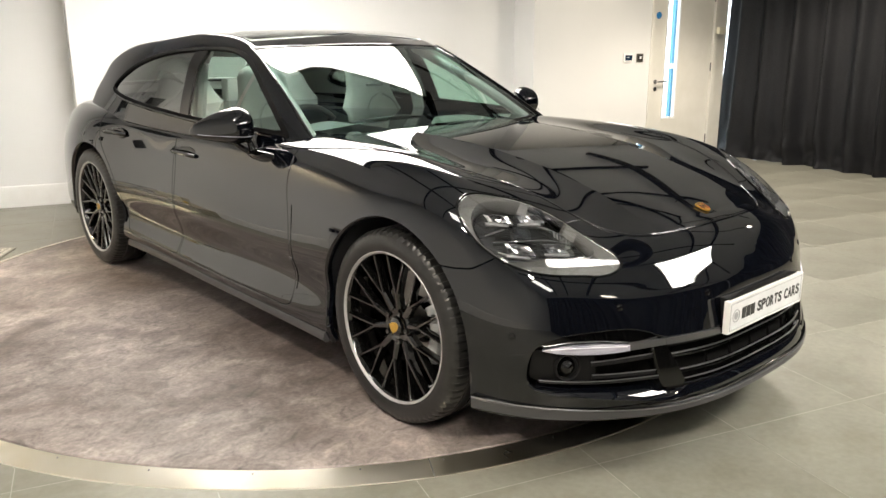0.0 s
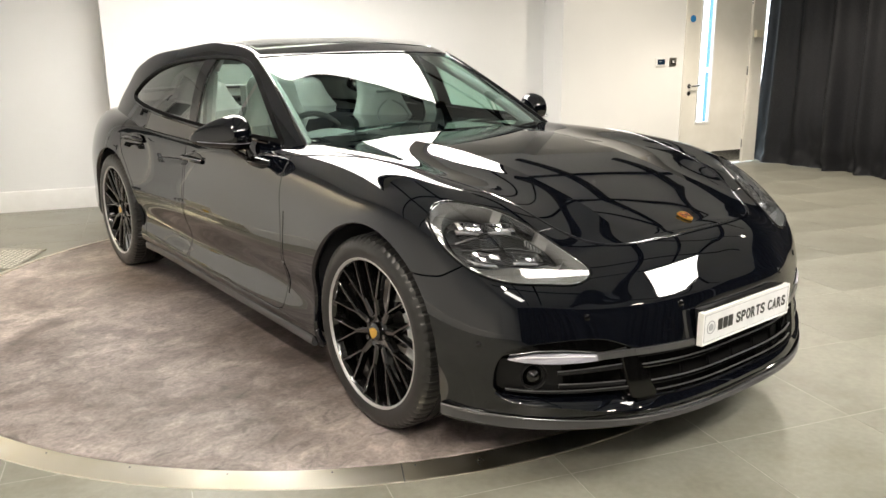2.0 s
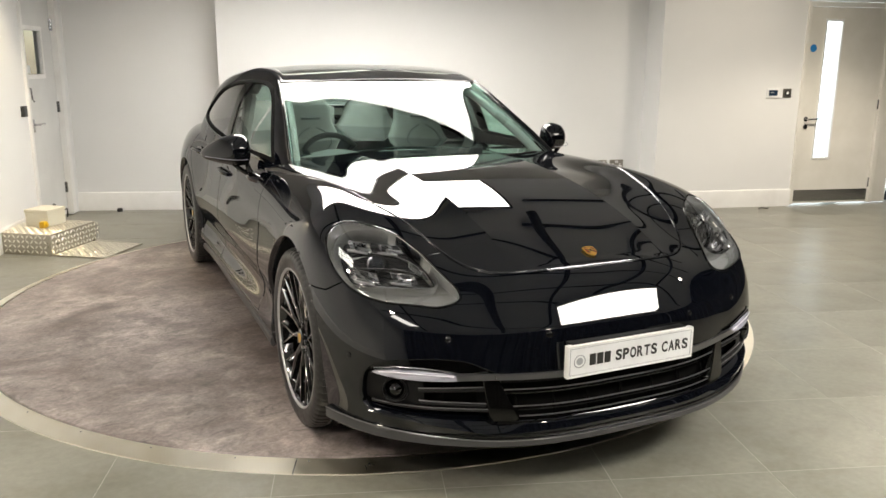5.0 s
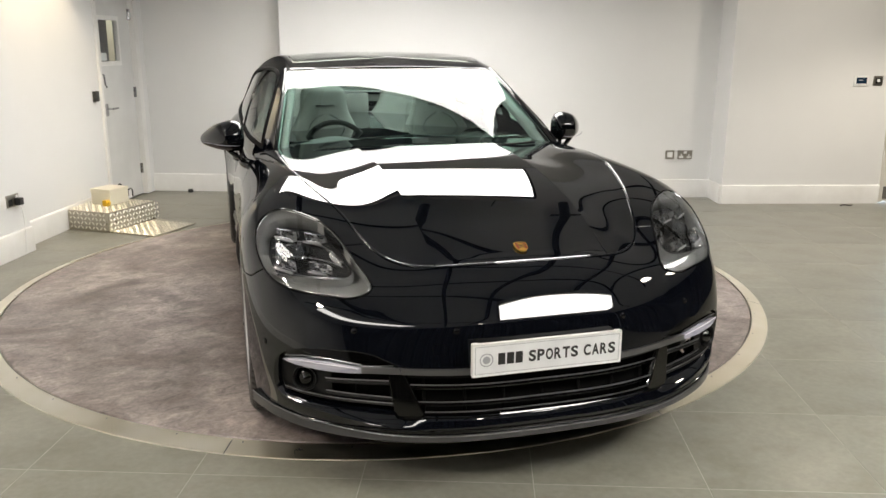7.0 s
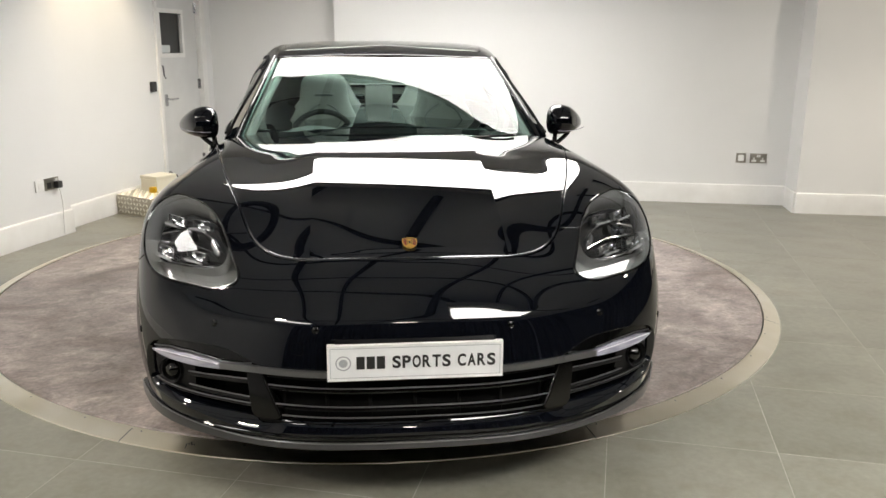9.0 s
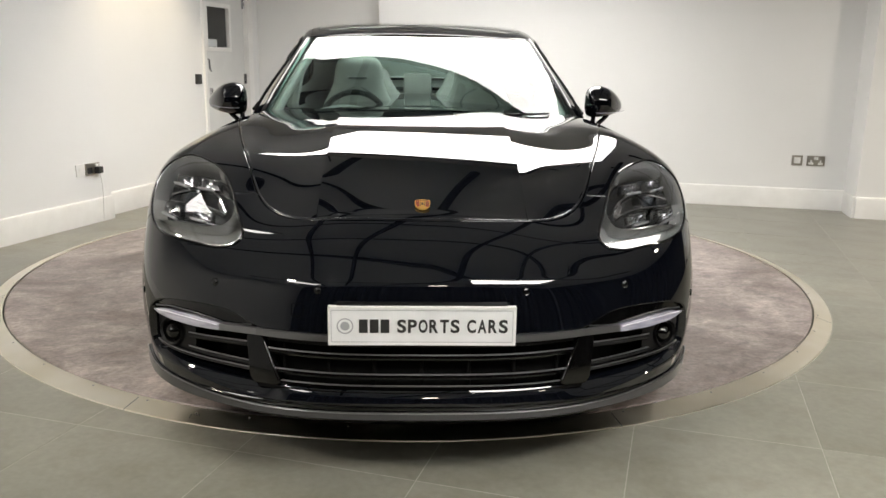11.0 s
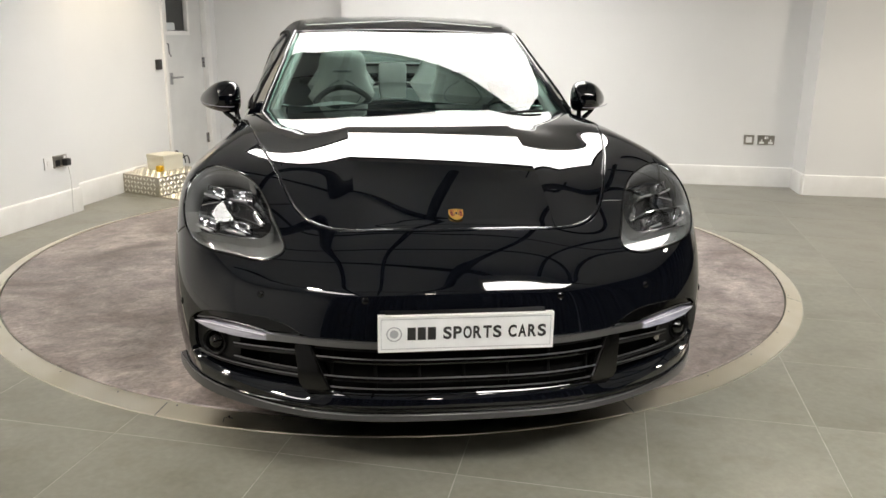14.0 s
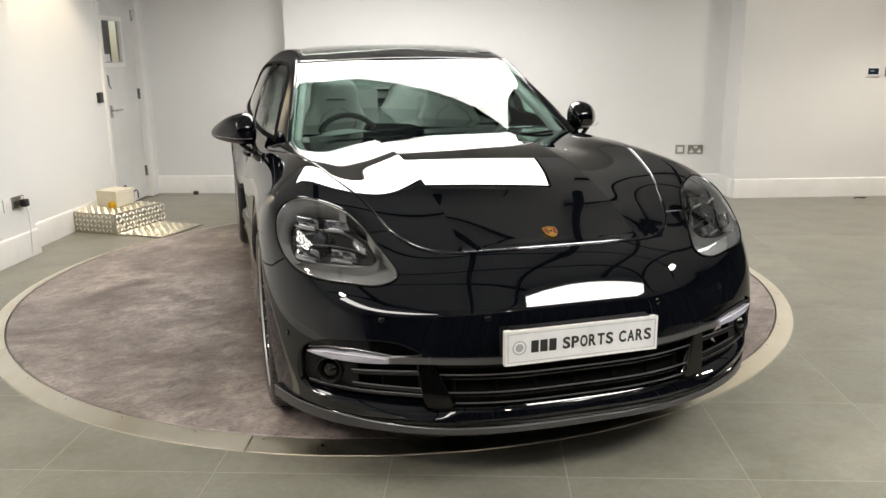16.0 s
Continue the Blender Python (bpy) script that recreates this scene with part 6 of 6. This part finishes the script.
# lip: gloss splitter edge with a grey rubber strip under it
LIP = [tuple(nose(.86 * k / 18, .222, .004))[:2] for k in range(19)] + [(.905, .46), (.926, .515)]
LIP = np.array([(-x, y) for x, y in reversed(LIP[1:])] + LIP)
bm = bmesh.new()
rows = []
for k, (x, y) in enumerate(LIP):
    a, b = LIP[max(k - 1, 0)], LIP[min(k + 1, len(LIP) - 1)]
    t = Vector((b[0] - a[0], b[1] - a[1], 0)).normalized()
    n = Vector((t.y, -t.x, 0))
    rows.append([bm.verts.new(Vector((x, y, 0)) + n * o + Vector((0, 0, z))) for o, z in ((-.05, .256), (.0, .248), (.007, .243), (.004, .231), (-.01, .224), (-.08, .225))])
for a, b in zip(rows, rows[1:]):
    for k in range(6):
        bm.faces.new((a[k], a[(k + 1) % 6], b[(k + 1) % 6], b[k]))
bm.faces.new(rows[0][::-1])
bm.faces.new(rows[-1])
carpart("splitter", bm, GLOSS, label="gloss black front splitter")
bm = bmesh.new()
rows = []
for k, (x, y) in enumerate(LIP):
    a, b = LIP[max(k - 1, 0)], LIP[min(k + 1, len(LIP) - 1)]
    t = Vector((b[0] - a[0], b[1] - a[1], 0)).normalized()
    n = Vector((t.y, -t.x, 0))
    rows.append([bm.verts.new(Vector((x, y, 0)) + n * o + Vector((0, 0, z))) for o, z in ((.002, .2285 + rise(x)), (.009, .225 + rise(x) * .8), (.009, .208), (-.02, .199), (-.06, .206))])
for a, b in zip(rows, rows[1:]):
    for k in range(5):
        bm.faces.new((a[k], a[(k + 1) % 5], b[(k + 1) % 5], b[k]))
bm.faces.new(rows[0][::-1])
bm.faces.new(rows[-1])
carpart("lip_strip", bm, LIPGREY, label="dark grey rubber lip strip")

# Satin bead added as the thin highlight on the lip's top edge.
bm = bmesh.new()
pts = []
for k, (x, y) in enumerate(LIP):
    a, b = LIP[max(k - 1, 0)], LIP[min(k + 1, len(LIP) - 1)]
    t = Vector((b[0] - a[0], b[1] - a[1], 0)).normalized()
    pts.append(Vector((x, y, .2275 + rise(x))) + Vector((t.y, -t.x, 0)) * .009)
tube(bm, pts, .0022, 6)
carpart("lip_glint", bm, SATIN, label="thin satin bead for the highlight along the lip")

# plate: white acrylic with a frame, mark and dark character bars
plate = carpart("number_plate", prism(bmesh.new(), [(x - .2605, z - .054) for x, z in rounded(.521, .108, .005, 3)], 0, .014, Matrix.Translation((0, .010, .4865)) @ Matrix.Rotation(radians(90), 4, "X")), PLATE, label="white show plate with dark characters")
bm = bmesh.new()
for x0, x1, z0, z1 in ((-.2625, .2625, .050, .056), (-.2625, .2625, -.056, -.050), (-.2625, -.256, -.050, .050), (.256, .2625, -.050, .050)):
    box(bm, x0, x1, -.0175, .004, z0, z1, .0012)
bmesh.ops.translate(bm, vec=(0, .012, .4865), verts=bm.verts[:])
carpart("plate_frame", bm, WHITEPLASTIC, plate, "white plastic plate frame").matrix_parent_inverse = Matrix()
bm = bmesh.new()
for z in (.046, -.046):
    box(bm, -.253, .253, -.0012, 0, z - .0006, z + .0006)
for x in (-.253, .253):
    box(bm, x - .0006, x + .0006, -.0012, 0, -.046, .046)
bmesh.ops.translate(bm, vec=(0, -.0042, .4865), verts=bm.verts[:])
carpart("plate_border", bm, GREYINK, plate)
for k in range(3):
    bm = bmesh.new()
    box(bm, -.176 + .0300 * k, -.1520 + .0300 * k, -.0058, -.0042, .4675, .5065)
    carpart("plate_mark_bar", bm, INK, plate)


def lettering(text, height, width, mat, at, parent, name):
    """Flat upright letters facing -y, from the built-in font."""
    cu = bpy.data.curves.new(name, "FONT")
    cu.body, cu.extrude, cu.offset = text, .0006, .03
    tmp = bpy.data.objects.new(name, cu)
    scene.collection.objects.link(tmp)
    me = bpy.data.meshes.new_from_object(tmp.evaluated_get(bpy.context.evaluated_depsgraph_get()))
    bpy.data.objects.remove(tmp)
    bpy.data.curves.remove(cu)
    xs, ys = [v.co.x for v in me.vertices], [v.co.y for v in me.vertices]
    sx, sy = width / (max(xs) - min(xs)), height / (max(ys) - min(ys))
    for v in me.vertices:
        v.co = (at[0] + (v.co.x - min(xs)) * sx, at[1] - v.co.z - .0006, at[2] + (v.co.y - min(ys)) * sy)
    me.materials.clear()
    me.materials.append(mat)
    return carpart(name, me, None, parent)


for word, x0 in (("SPORTS", -.0700), ("CARS", .1250)):
    for k, letter in enumerate(word):
        lettering(letter, .039, .0250, INK, (x0 + .0298 * k, -.0042, .4675), plate, "plate_letter")
bm = bmesh.new()
lathe(bm, [(.0195, 0), (.0205, .0014), (.0222, .0014), (.0232, 0)], 36, Matrix.Translation((-.215, -.004, .4865)) @ Matrix.Rotation(radians(90), 4, "X"))
lathe(bm, [(.0001, .0012), (.0125, .0012), (.0130, 0)], 24, Matrix.Translation((-.215, -.004, .4865)) @ Matrix.Rotation(radians(90), 4, "X"))
carpart("plate_mark", bm, GREYINK, plate, "round grey printed mark")
bm = bmesh.new()
box(bm, -.24, .24, .008, .05, .452, .545, .004)
carpart("plate_mount", bm, MATT)

# bonnet crest: plain gold shield with dark red fields
p, n = BODY.cast((0.0, .27, 2.0), (0, 0, -1))
SHIELD = [(0, -.030), (.012, -.025), (.021, -.012), (.024, .004), (.023, .022), (.012, .025), (0, .027), (-.012, .025), (-.023, .022), (-.024, .004), (-.021, -.012), (-.012, -.025)]
turn = Matrix.Translation(p) @ Matrix((Vector((1, 0, 0)), Vector(n).cross(Vector((1, 0, 0))), Vector(n))).transposed().to_4x4()
crest = carpart("crest", prism(bmesh.new(), SHIELD, -.002, .0035, turn), GOLD, label="small gold shield crest")
bm = bmesh.new()
for x0, x1, y0, y1 in ((-.020, -.0095, -.004, .003), (.0095, .020, -.016, -.010), (.0095, .020, -.004, .001), (.0095, .019, .010, .015), (-.017, -.0095, -.015, -.009), (-.019, -.0095, .011, .016)):
    box(bm, x0, x1, y0, y1, .003, .0042)
bmesh.ops.transform(bm, matrix=turn, verts=bm.verts[:])
carpart("crest_fields", bm, BADGERED, crest)
bm = bmesh.new()
for x0, x1, y0, y1 in ((-.0075, -.0058, -.012, .012), (.0058, .0075, -.012, .012), (-.003, .003, -.006, .007), (-.020, -.0095, .0045, .0085), (.0095, .020, .003, .0075), (.0095, .018, -.0085, -.0055), (-.019, -.0095, -.0075, -.0055), (-.020, .020, .0185, .0205)):
    box(bm, x0, x1, y0, y1, .003, .0041)
bmesh.ops.transform(bm, matrix=turn, verts=bm.verts[:])
carpart("crest_lines", bm, INK, crest)

# --- mirrors, handles, repeaters
def flank(y, z, out=0.0):
    p, n = BODY.cast((2.0, y, z), (-1, 0, 0))
    return Vector(p + n * out)


def shell_point(x, y, z):
    """A point of the mirror's wedge-shaped shell from one of a unit ball."""
    ball = math.sqrt(max(1e-9, 1 - x * x))
    if x < 0:
        full = (1 - abs(x) ** 3.4) ** (1 / 3.4)
        y, z = y / ball * full, z / ball * full
    tip = max(0.0, x)
    wedge = max(0.0, x + .35)
    top = .092 * (1 - .34 * wedge**1.3)
    low = .078 - .030 * (x + 1) * .5
    zz = math.copysign(abs(z) ** .85, z) * (top if z > 0 else low)
    yy = y * (.090 if y < 0 else .055) * (1 - .3 * tip)
    return Vector((.966 + x * (.098 if x < 0 else .122), 1.995 + yy + .13 * tip**1.3, 1.003 + zz - .016 * tip**2))


def mirror_shell():
    bm = bmesh.new()
    bmesh.ops.create_uvsphere(bm, u_segments=44, v_segments=30, radius=1, matrix=Matrix.Rotation(radians(90), 4, "Y"))
    for v in bm.verts:
        v.co = shell_point(*v.co)
    return bm


def mirror_arm():
    bm = bmesh.new()
    tube(bm, smooth_line([(.845, 1.80, .880), (.866, 1.86, .885), (.876, 1.92, .888), (.868, 1.99, .886)], 5), [.020 + .010 * math.sin(math.pi * k / 15) for k in range(16)], 12, flat=.8)
    tube(bm, smooth_line([(.868, 1.945, .885), (.878, 1.95, .905), (.886, 1.965, .935), (.892, 1.98, .965)], 5), [.014 - .0002 * k for k in range(16)], 10, flat=1.3)
    tube(bm, smooth_line([(.866, 1.965, .880), (.900, 1.97, .904), (.935, 1.98, .930), (.965, 1.99, .957)], 5), [.016 - .0002 * k for k in range(16)], 10, flat=.8)
    return bm


def mirror_band():
    bm = bmesh.new()
    pts = []
    for k in range(19):
        x = -.75 + 1.62 * k / 18
        z = -.42 * math.sqrt(1 - x * x)
        y = -math.sqrt(max(0.0, 1 - x * x - z * z))
        pts.append(shell_point(x, y, z))
    tube(bm, pts, .0018, 6)
    return bm


def handle_bowl(y, z):
    def make():
        c = flank(y, z, -.004)
        bm = bmesh.new()
        bmesh.ops.create_uvsphere(bm, u_segments=28, v_segments=14, radius=1)
        for v in bm.verts:
            v.co = c + Vector((v.co.x * .010, v.co.y * .132, v.co.z * .033 * (1 - .25 * v.co.y)))
        return bm
    return make


def handle_grip(y, z):
    def make():
        pts = [flank(y - .128, z - .006, .002), flank(y - .09, z - .006, .020), flank(y, z - .004, .029), flank(y + .09, z - .004, .022), flank(y + .14, z - .004, .002)]
        bm = bmesh.new()
        tube(bm, smooth_line([tuple(p) for p in pts], 5), .0125, 10, flat=.9)
        return bm
    return make


def repeater():
    bm = bmesh.new()
    c = flank(1.60, .493, .001)
    box(bm, c.x - .004, c.x + .002, c.y - .012, c.y + .012, c.z - .008, c.z + .008, .002)
    return bm


def wing_vent():
    bm = bmesh.new()
    tube(bm, [flank(1.588 - .006 * math.sin(k / 12 * 3.1), .36 + .36 * k / 12, -.0006) for k in range(13)], .0028, 6, flat=.7)
    return bm


def sill_line():
    bm = bmesh.new()
    pts = [flank(1.36 + (3.45 - 1.36) * k / 20, .212 + .004 * k / 20, .004) for k in range(21)]
    tube(bm, pts, .016, 8, flat=1.5)
    return bm


def belt_line():
    bm = bmesh.new()
    pts = []
    for k in range(30):
        y = 1.90 + (3.66 - 1.90) * k / 29
        z = float(np.interp(y, [1.86, 2.1, 2.6, 3.06, 3.45, 3.70], [.966, .976, .986, 1.009, 1.036, 1.064]))
        p, n = HOUSE.cast((2.0, y, z), (-1, 0, 0))
        if p is not None:
            pts.append(Vector(p + n * .003))
    tube(bm, pts, .006, 6, flat=1.3)
    return bm


def screen_edge():
    bm = bmesh.new()
    pts = []
    for k in range(24):
        z = .955 + (1.335 - .955) * k / 23
        e = float(np.interp(z, [.90, .95, 1.05, 1.20, 1.31, 1.36, 1.40], [.752, .736, .705, .648, .608, .590, .57])) + .006
        p, n = HOUSE.cast((e, -1.0, z), (0, 1, 0))
        if p is not None:
            pts.append(Vector(p + n * .002))
    tube(bm, pts, .007, 6)
    return bm


for flip in (False, True):
    bm = mirror_shell()
    if flip:
        bmesh.ops.transform(bm, matrix=MIRROR, verts=bm.verts[:])
    else:
        bmesh.ops.translate(bm, vec=(-.02, 0, .010), verts=bm.verts[:])
    mir = carpart("door_mirror", bm, PAINT, label="glossy black door mirror", smooth=60)
    halves("mirror_arm", mirror_arm, GLOSS, (mir, flip))
    halves("indicator", mirror_band, LEDCLEAR, (mir, flip), "slim clear indicator strip")
    for y, z in ((2.64, .826), (3.515, .857)):
        hd = halves("door_handle", handle_grip(y, z), PAINT, (None, flip), "glossy black door handle")
        halves("handle_recess", handle_bowl(y, z), GLOSS, (hd, flip))
    halves("side_repeater", repeater, CHROMEDARK, (None, flip))
    halves("wing_vent", wing_vent, VOID, (None, flip), "slim dark wing vent slit")
    halves("sill_strip", sill_line, LIPGREY, (None, flip), "satin grey sill strip")
    halves("belt_moulding", belt_line, GLOSS, (None, flip), "gloss black window moulding")
    halves("screen_moulding", screen_edge, GLOSS, (None, flip), "gloss black screen edge moulding")

# scuttle, wipers
bm = bmesh.new()
tube(bm, smooth_line([(-.72, 1.64, .935), (-.38, 1.555, .944), (0, 1.52, .948), (.38, 1.555, .944), (.72, 1.64, .935)], 8), .03, 8, flat=.5)
carpart("scuttle", bm, MATT, label="matt black scuttle panel")
for x0, x1 in ((-.42, .16), (.12, .60)):
    bm = bmesh.new()
    pts = []
    for k in range(12):
        x = x0 + (x1 - x0) * k / 11
        p, n = HOUSE.cast((x, -1.0, .962 + .008 * k / 11), (0, 1, 0))
        if p is not None:
            pts.append(Vector(p + n * .010))
    tube(bm, pts, .006, 6)
    wp = carpart("wiper", bm, MATT, label="matt black windscreen wiper")

# wheel housings, calipers and underbody
for y, r in ((FRONT_AXLE, .424), (REAR_AXLE, .418)):
    for sx in (-1, 1):
        bm = bmesh.new()
        rows = []
        for k in range(33):
            a = radians(-4 + 188 * k / 32)
            rows.append([bm.verts.new((sx * x, y + r * q * math.cos(a), AXLE_Z + r * q * math.sin(a))) for x, q in ((.50, .98), (.925, 1.0))])
        for a, b in zip(rows, rows[1:]):
            bm.faces.new((a[0], a[1], b[1], b[0]))
        c = bm.verts.new((sx * .50, y, AXLE_Z))
        for a, b in zip(rows, rows[1:]):
            bm.faces.new((a[0], b[0], c))
        carpart("wheel_housing", bm, WELL, label="dark moulded wheel housing")
        bm = bmesh.new()
        pts = [(sx * .815, y - .150 * math.cos(radians(a)), AXLE_Z + .150 * math.sin(radians(a))) for a in range(-46, 47, 12)]
        tube(bm, pts, .045, 10, flat=.8)
        carpart("brake_caliper", bm, CALIPER, label="silver-grey brake caliper")
bm = bmesh.new()
box(bm, -.80, .80, .35, 4.75, .17, .24, .02)
carpart("underbody", bm, VOID)

# --- interior
def seat_back(bm, x, y, z0, z1, w, lean, deep, head=.55):
    n, m = 30, 36
    rings = []
    for k in range(n + 1):
        t = k / n
        z = z0 + (z1 - z0) * t
        ww = w * float(np.interp(t, [0, .45, head + .06, head + .16, head + .25, .93, 1], [1, 1.03, .96, .76, .63, .58, .50]))
        dd = deep * (1 - .35 * t)
        if t > .93:
            k2 = math.sqrt(max(0, 1 - ((t - .93) / .07) ** 2)) * .9 + .1
            ww, dd = ww * (.7 + .3 * k2), dd * k2
        cy = y + lean * t
        ring = []
        for j in range(m):
            a = 2 * math.pi * j / m
            ca_, sa_ = math.cos(a), math.sin(a)
            e = .68
            px, py = ww * math.copysign(abs(ca_) ** e, ca_), dd * math.copysign(abs(sa_) ** e, sa_)
            bolster = .035 * (abs(px) / max(ww, .01)) ** 3 * (1 - t)
            ring.append(bm.verts.new((x + px, cy + py - (bolster if py < 0 else 0), z)))
        rings.append(ring)
    for a, b in zip(rings, rings[1:]):
        for j in range(m):
            bm.faces.new((a[j], a[(j + 1) % m], b[(j + 1) % m], b[j]))
    bm.faces.new(rings[0][::-1])
    bm.faces.new(rings[-1])
    return bm


for x in (-.355, .355):
    st = carpart("front_seat", seat_back(bmesh.new(), x, 2.62, .45, 1.235, .235, .16, .085), LEATHER, label="pale grey leather front seat", smooth=60)
    bm = bmesh.new()
    box(bm, x - .235, x + .235, 2.12, 2.66, .38, .52, .05)
    carpart("seat_cushion", bm, LEATHER, st)
    bm = bmesh.new()
    box(bm, x - .055, x + .055, 2.672, 2.70, 1.105, 1.118, .005)
    carpart("headrest_slot", bm, DASH, st, "small grey headrest slot")
    for side_ in (-1, 1):
        bm = bmesh.new()
        tube(bm, smooth_line([(x + side_ * .135, 2.530, .60), (x + side_ * .140, 2.560, .78), (x + side_ * .128, 2.592, .92), (x + side_ * .085, 2.622, 1.02), (x + side_ * .02, 2.640, 1.06)], 6), .0045, 6)
        carpart("seat_seam", bm, DASH, st, "grey seat seam")
for x in (-.36, .36):
    carpart("rear_seat", seat_back(bmesh.new(), x, 3.62, .5, 1.17, .27, .13, .09, .62), LEATHER, label="pale grey leather rear seat", smooth=60)
bm = bmesh.new()
box(bm, -.15, .15, 3.70, 3.80, .5, .99, .03)
box(bm, -.10, .10, 3.66, 3.76, .98, 1.13, .03)
box(bm, -.09, .09, 3.60, 3.72, .6, .96, .03)
carpart("centre_headrest", bm, LEATHER, label="pale grey centre headrest and armrest")
bm = bmesh.new()
secs = []
for x in np.linspace(-.72, .72, 30):
    hump = .045 * math.exp(-((x + .38) / .17) ** 2)
    fy = 1.68 + .12 * (abs(x) / .7) ** 2
    secs.append([bm.verts.new((x, fy + a, b)) for a, b in ((0, .86), (.02, .925), (.25, .945 + hump * .5), (.40, .94 + hump), (.46, .90 + hump * .7), (.48, .70), (.2, .60))])
for a, b in zip(secs, secs[1:]):
    for k in range(7):
        bm.faces.new((a[k], a[(k + 1) % 7], b[(k + 1) % 7], b[k]))
carpart("dashboard", bm, DASH, label="dark grey leather dashboard", smooth=60)
wheel_m = Matrix.Translation((-.35, 2.27, .882)) @ Matrix.Rotation(radians(68), 4, "X")
bm = bmesh.new()
tube(bm, [wheel_m @ Vector((.178 * math.cos(2 * math.pi * k / 48), .172 * math.sin(2 * math.pi * k / 48), 0)) for k in range(48)], .0155, 10, True)
sw = carpart("steering_wheel", bm, DARKHIDE, label="dark leather steering wheel")
bm = bmesh.new()
lathe(bm, [(.0001, .02), (.05, .016), (.06, -.005), (.05, -.03)], 24, wheel_m)
for a in (0, 180, 270):
    rod(bm, wheel_m @ Vector((.04 * math.cos(radians(a)), .04 * math.sin(radians(a)), 0)), wheel_m @ Vector((.17 * math.cos(radians(a)), .17 * math.sin(radians(a)), 0)), .014, 8)
carpart("steering_hub", bm, DARKHIDE, sw)
bm = bmesh.new()
box(bm, -.70, .70, 1.75, 4.5, .30, .36)
box(bm, -.12, .12, 2.1, 3.5, .36, .66, .04)
carpart("cabin_floor", bm, DARKHIDE, label="dark carpeted cabin floor and console")
for sx in (-1, 1):
    bm = bmesh.new()
    box(bm, sx * .80 - .03, sx * .80 + .03, 1.80, 3.65, .36, .94, .03)
    carpart("door_card", bm, LEATHER, label="pale grey leather door lining")
    bm = bmesh.new()
    tube(bm, smooth_line([(sx * .755, 2.74, .93), (sx * .72, 2.76, 1.1), (sx * .67, 2.80, 1.27), (sx * .62, 2.82, 1.34)], 5), .035, 8)
    carpart("pillar_lining", bm, LEATHER, label="pale grey centre pillar lining")
    bm = bmesh.new()
    tube(bm, smooth_line([(sx * .700, 1.72, .925), (sx * .660, 1.925, 1.045), (sx * .606, 2.205, 1.185), (sx * .552, 2.545, 1.325)], 6), .026, 10)
    carpart("pillar_lining", bm, LEATHER, label="pale grey front pillar lining")
lining = HOUSE.cut(lambda v: f_screen(v) - .02, 1).cut(lambda v: np.maximum(np.maximum(np.abs(v[:, 0]) - .47, np.maximum(2.62 - v[:, 1], v[:, 1] - 4.1)), 1.37 - v[:, 2]), 1).cut(lambda v: f_side(v) - .01, 1).cut(lambda v: f_tail(v) - .01, 1).cut(lambda v: 1.0 - v[:, 2]).moved(-.03)
lining = Sheet(lining.v, -lining.n, lining.f[:, ::-1])
carpart("headlining", lining.plus(lining.mirrored()).mesh("headlining", LEATHER), label="pale grey cabin headlining")
bm = bmesh.new()
box(bm, -.11, .11, 2.33, 2.36, 1.25, 1.31, .02)
rod(bm, (0, 2.345, 1.30), (0, 2.36, 1.365), .012, 8)
carpart("interior_mirror", bm, GLOSS, label="black interior mirror")
bm = bmesh.new()
box(bm, -.68, .68, 4.05, 4.07, .5, 1.0)
carpart("luggage_cover", bm, DASH)
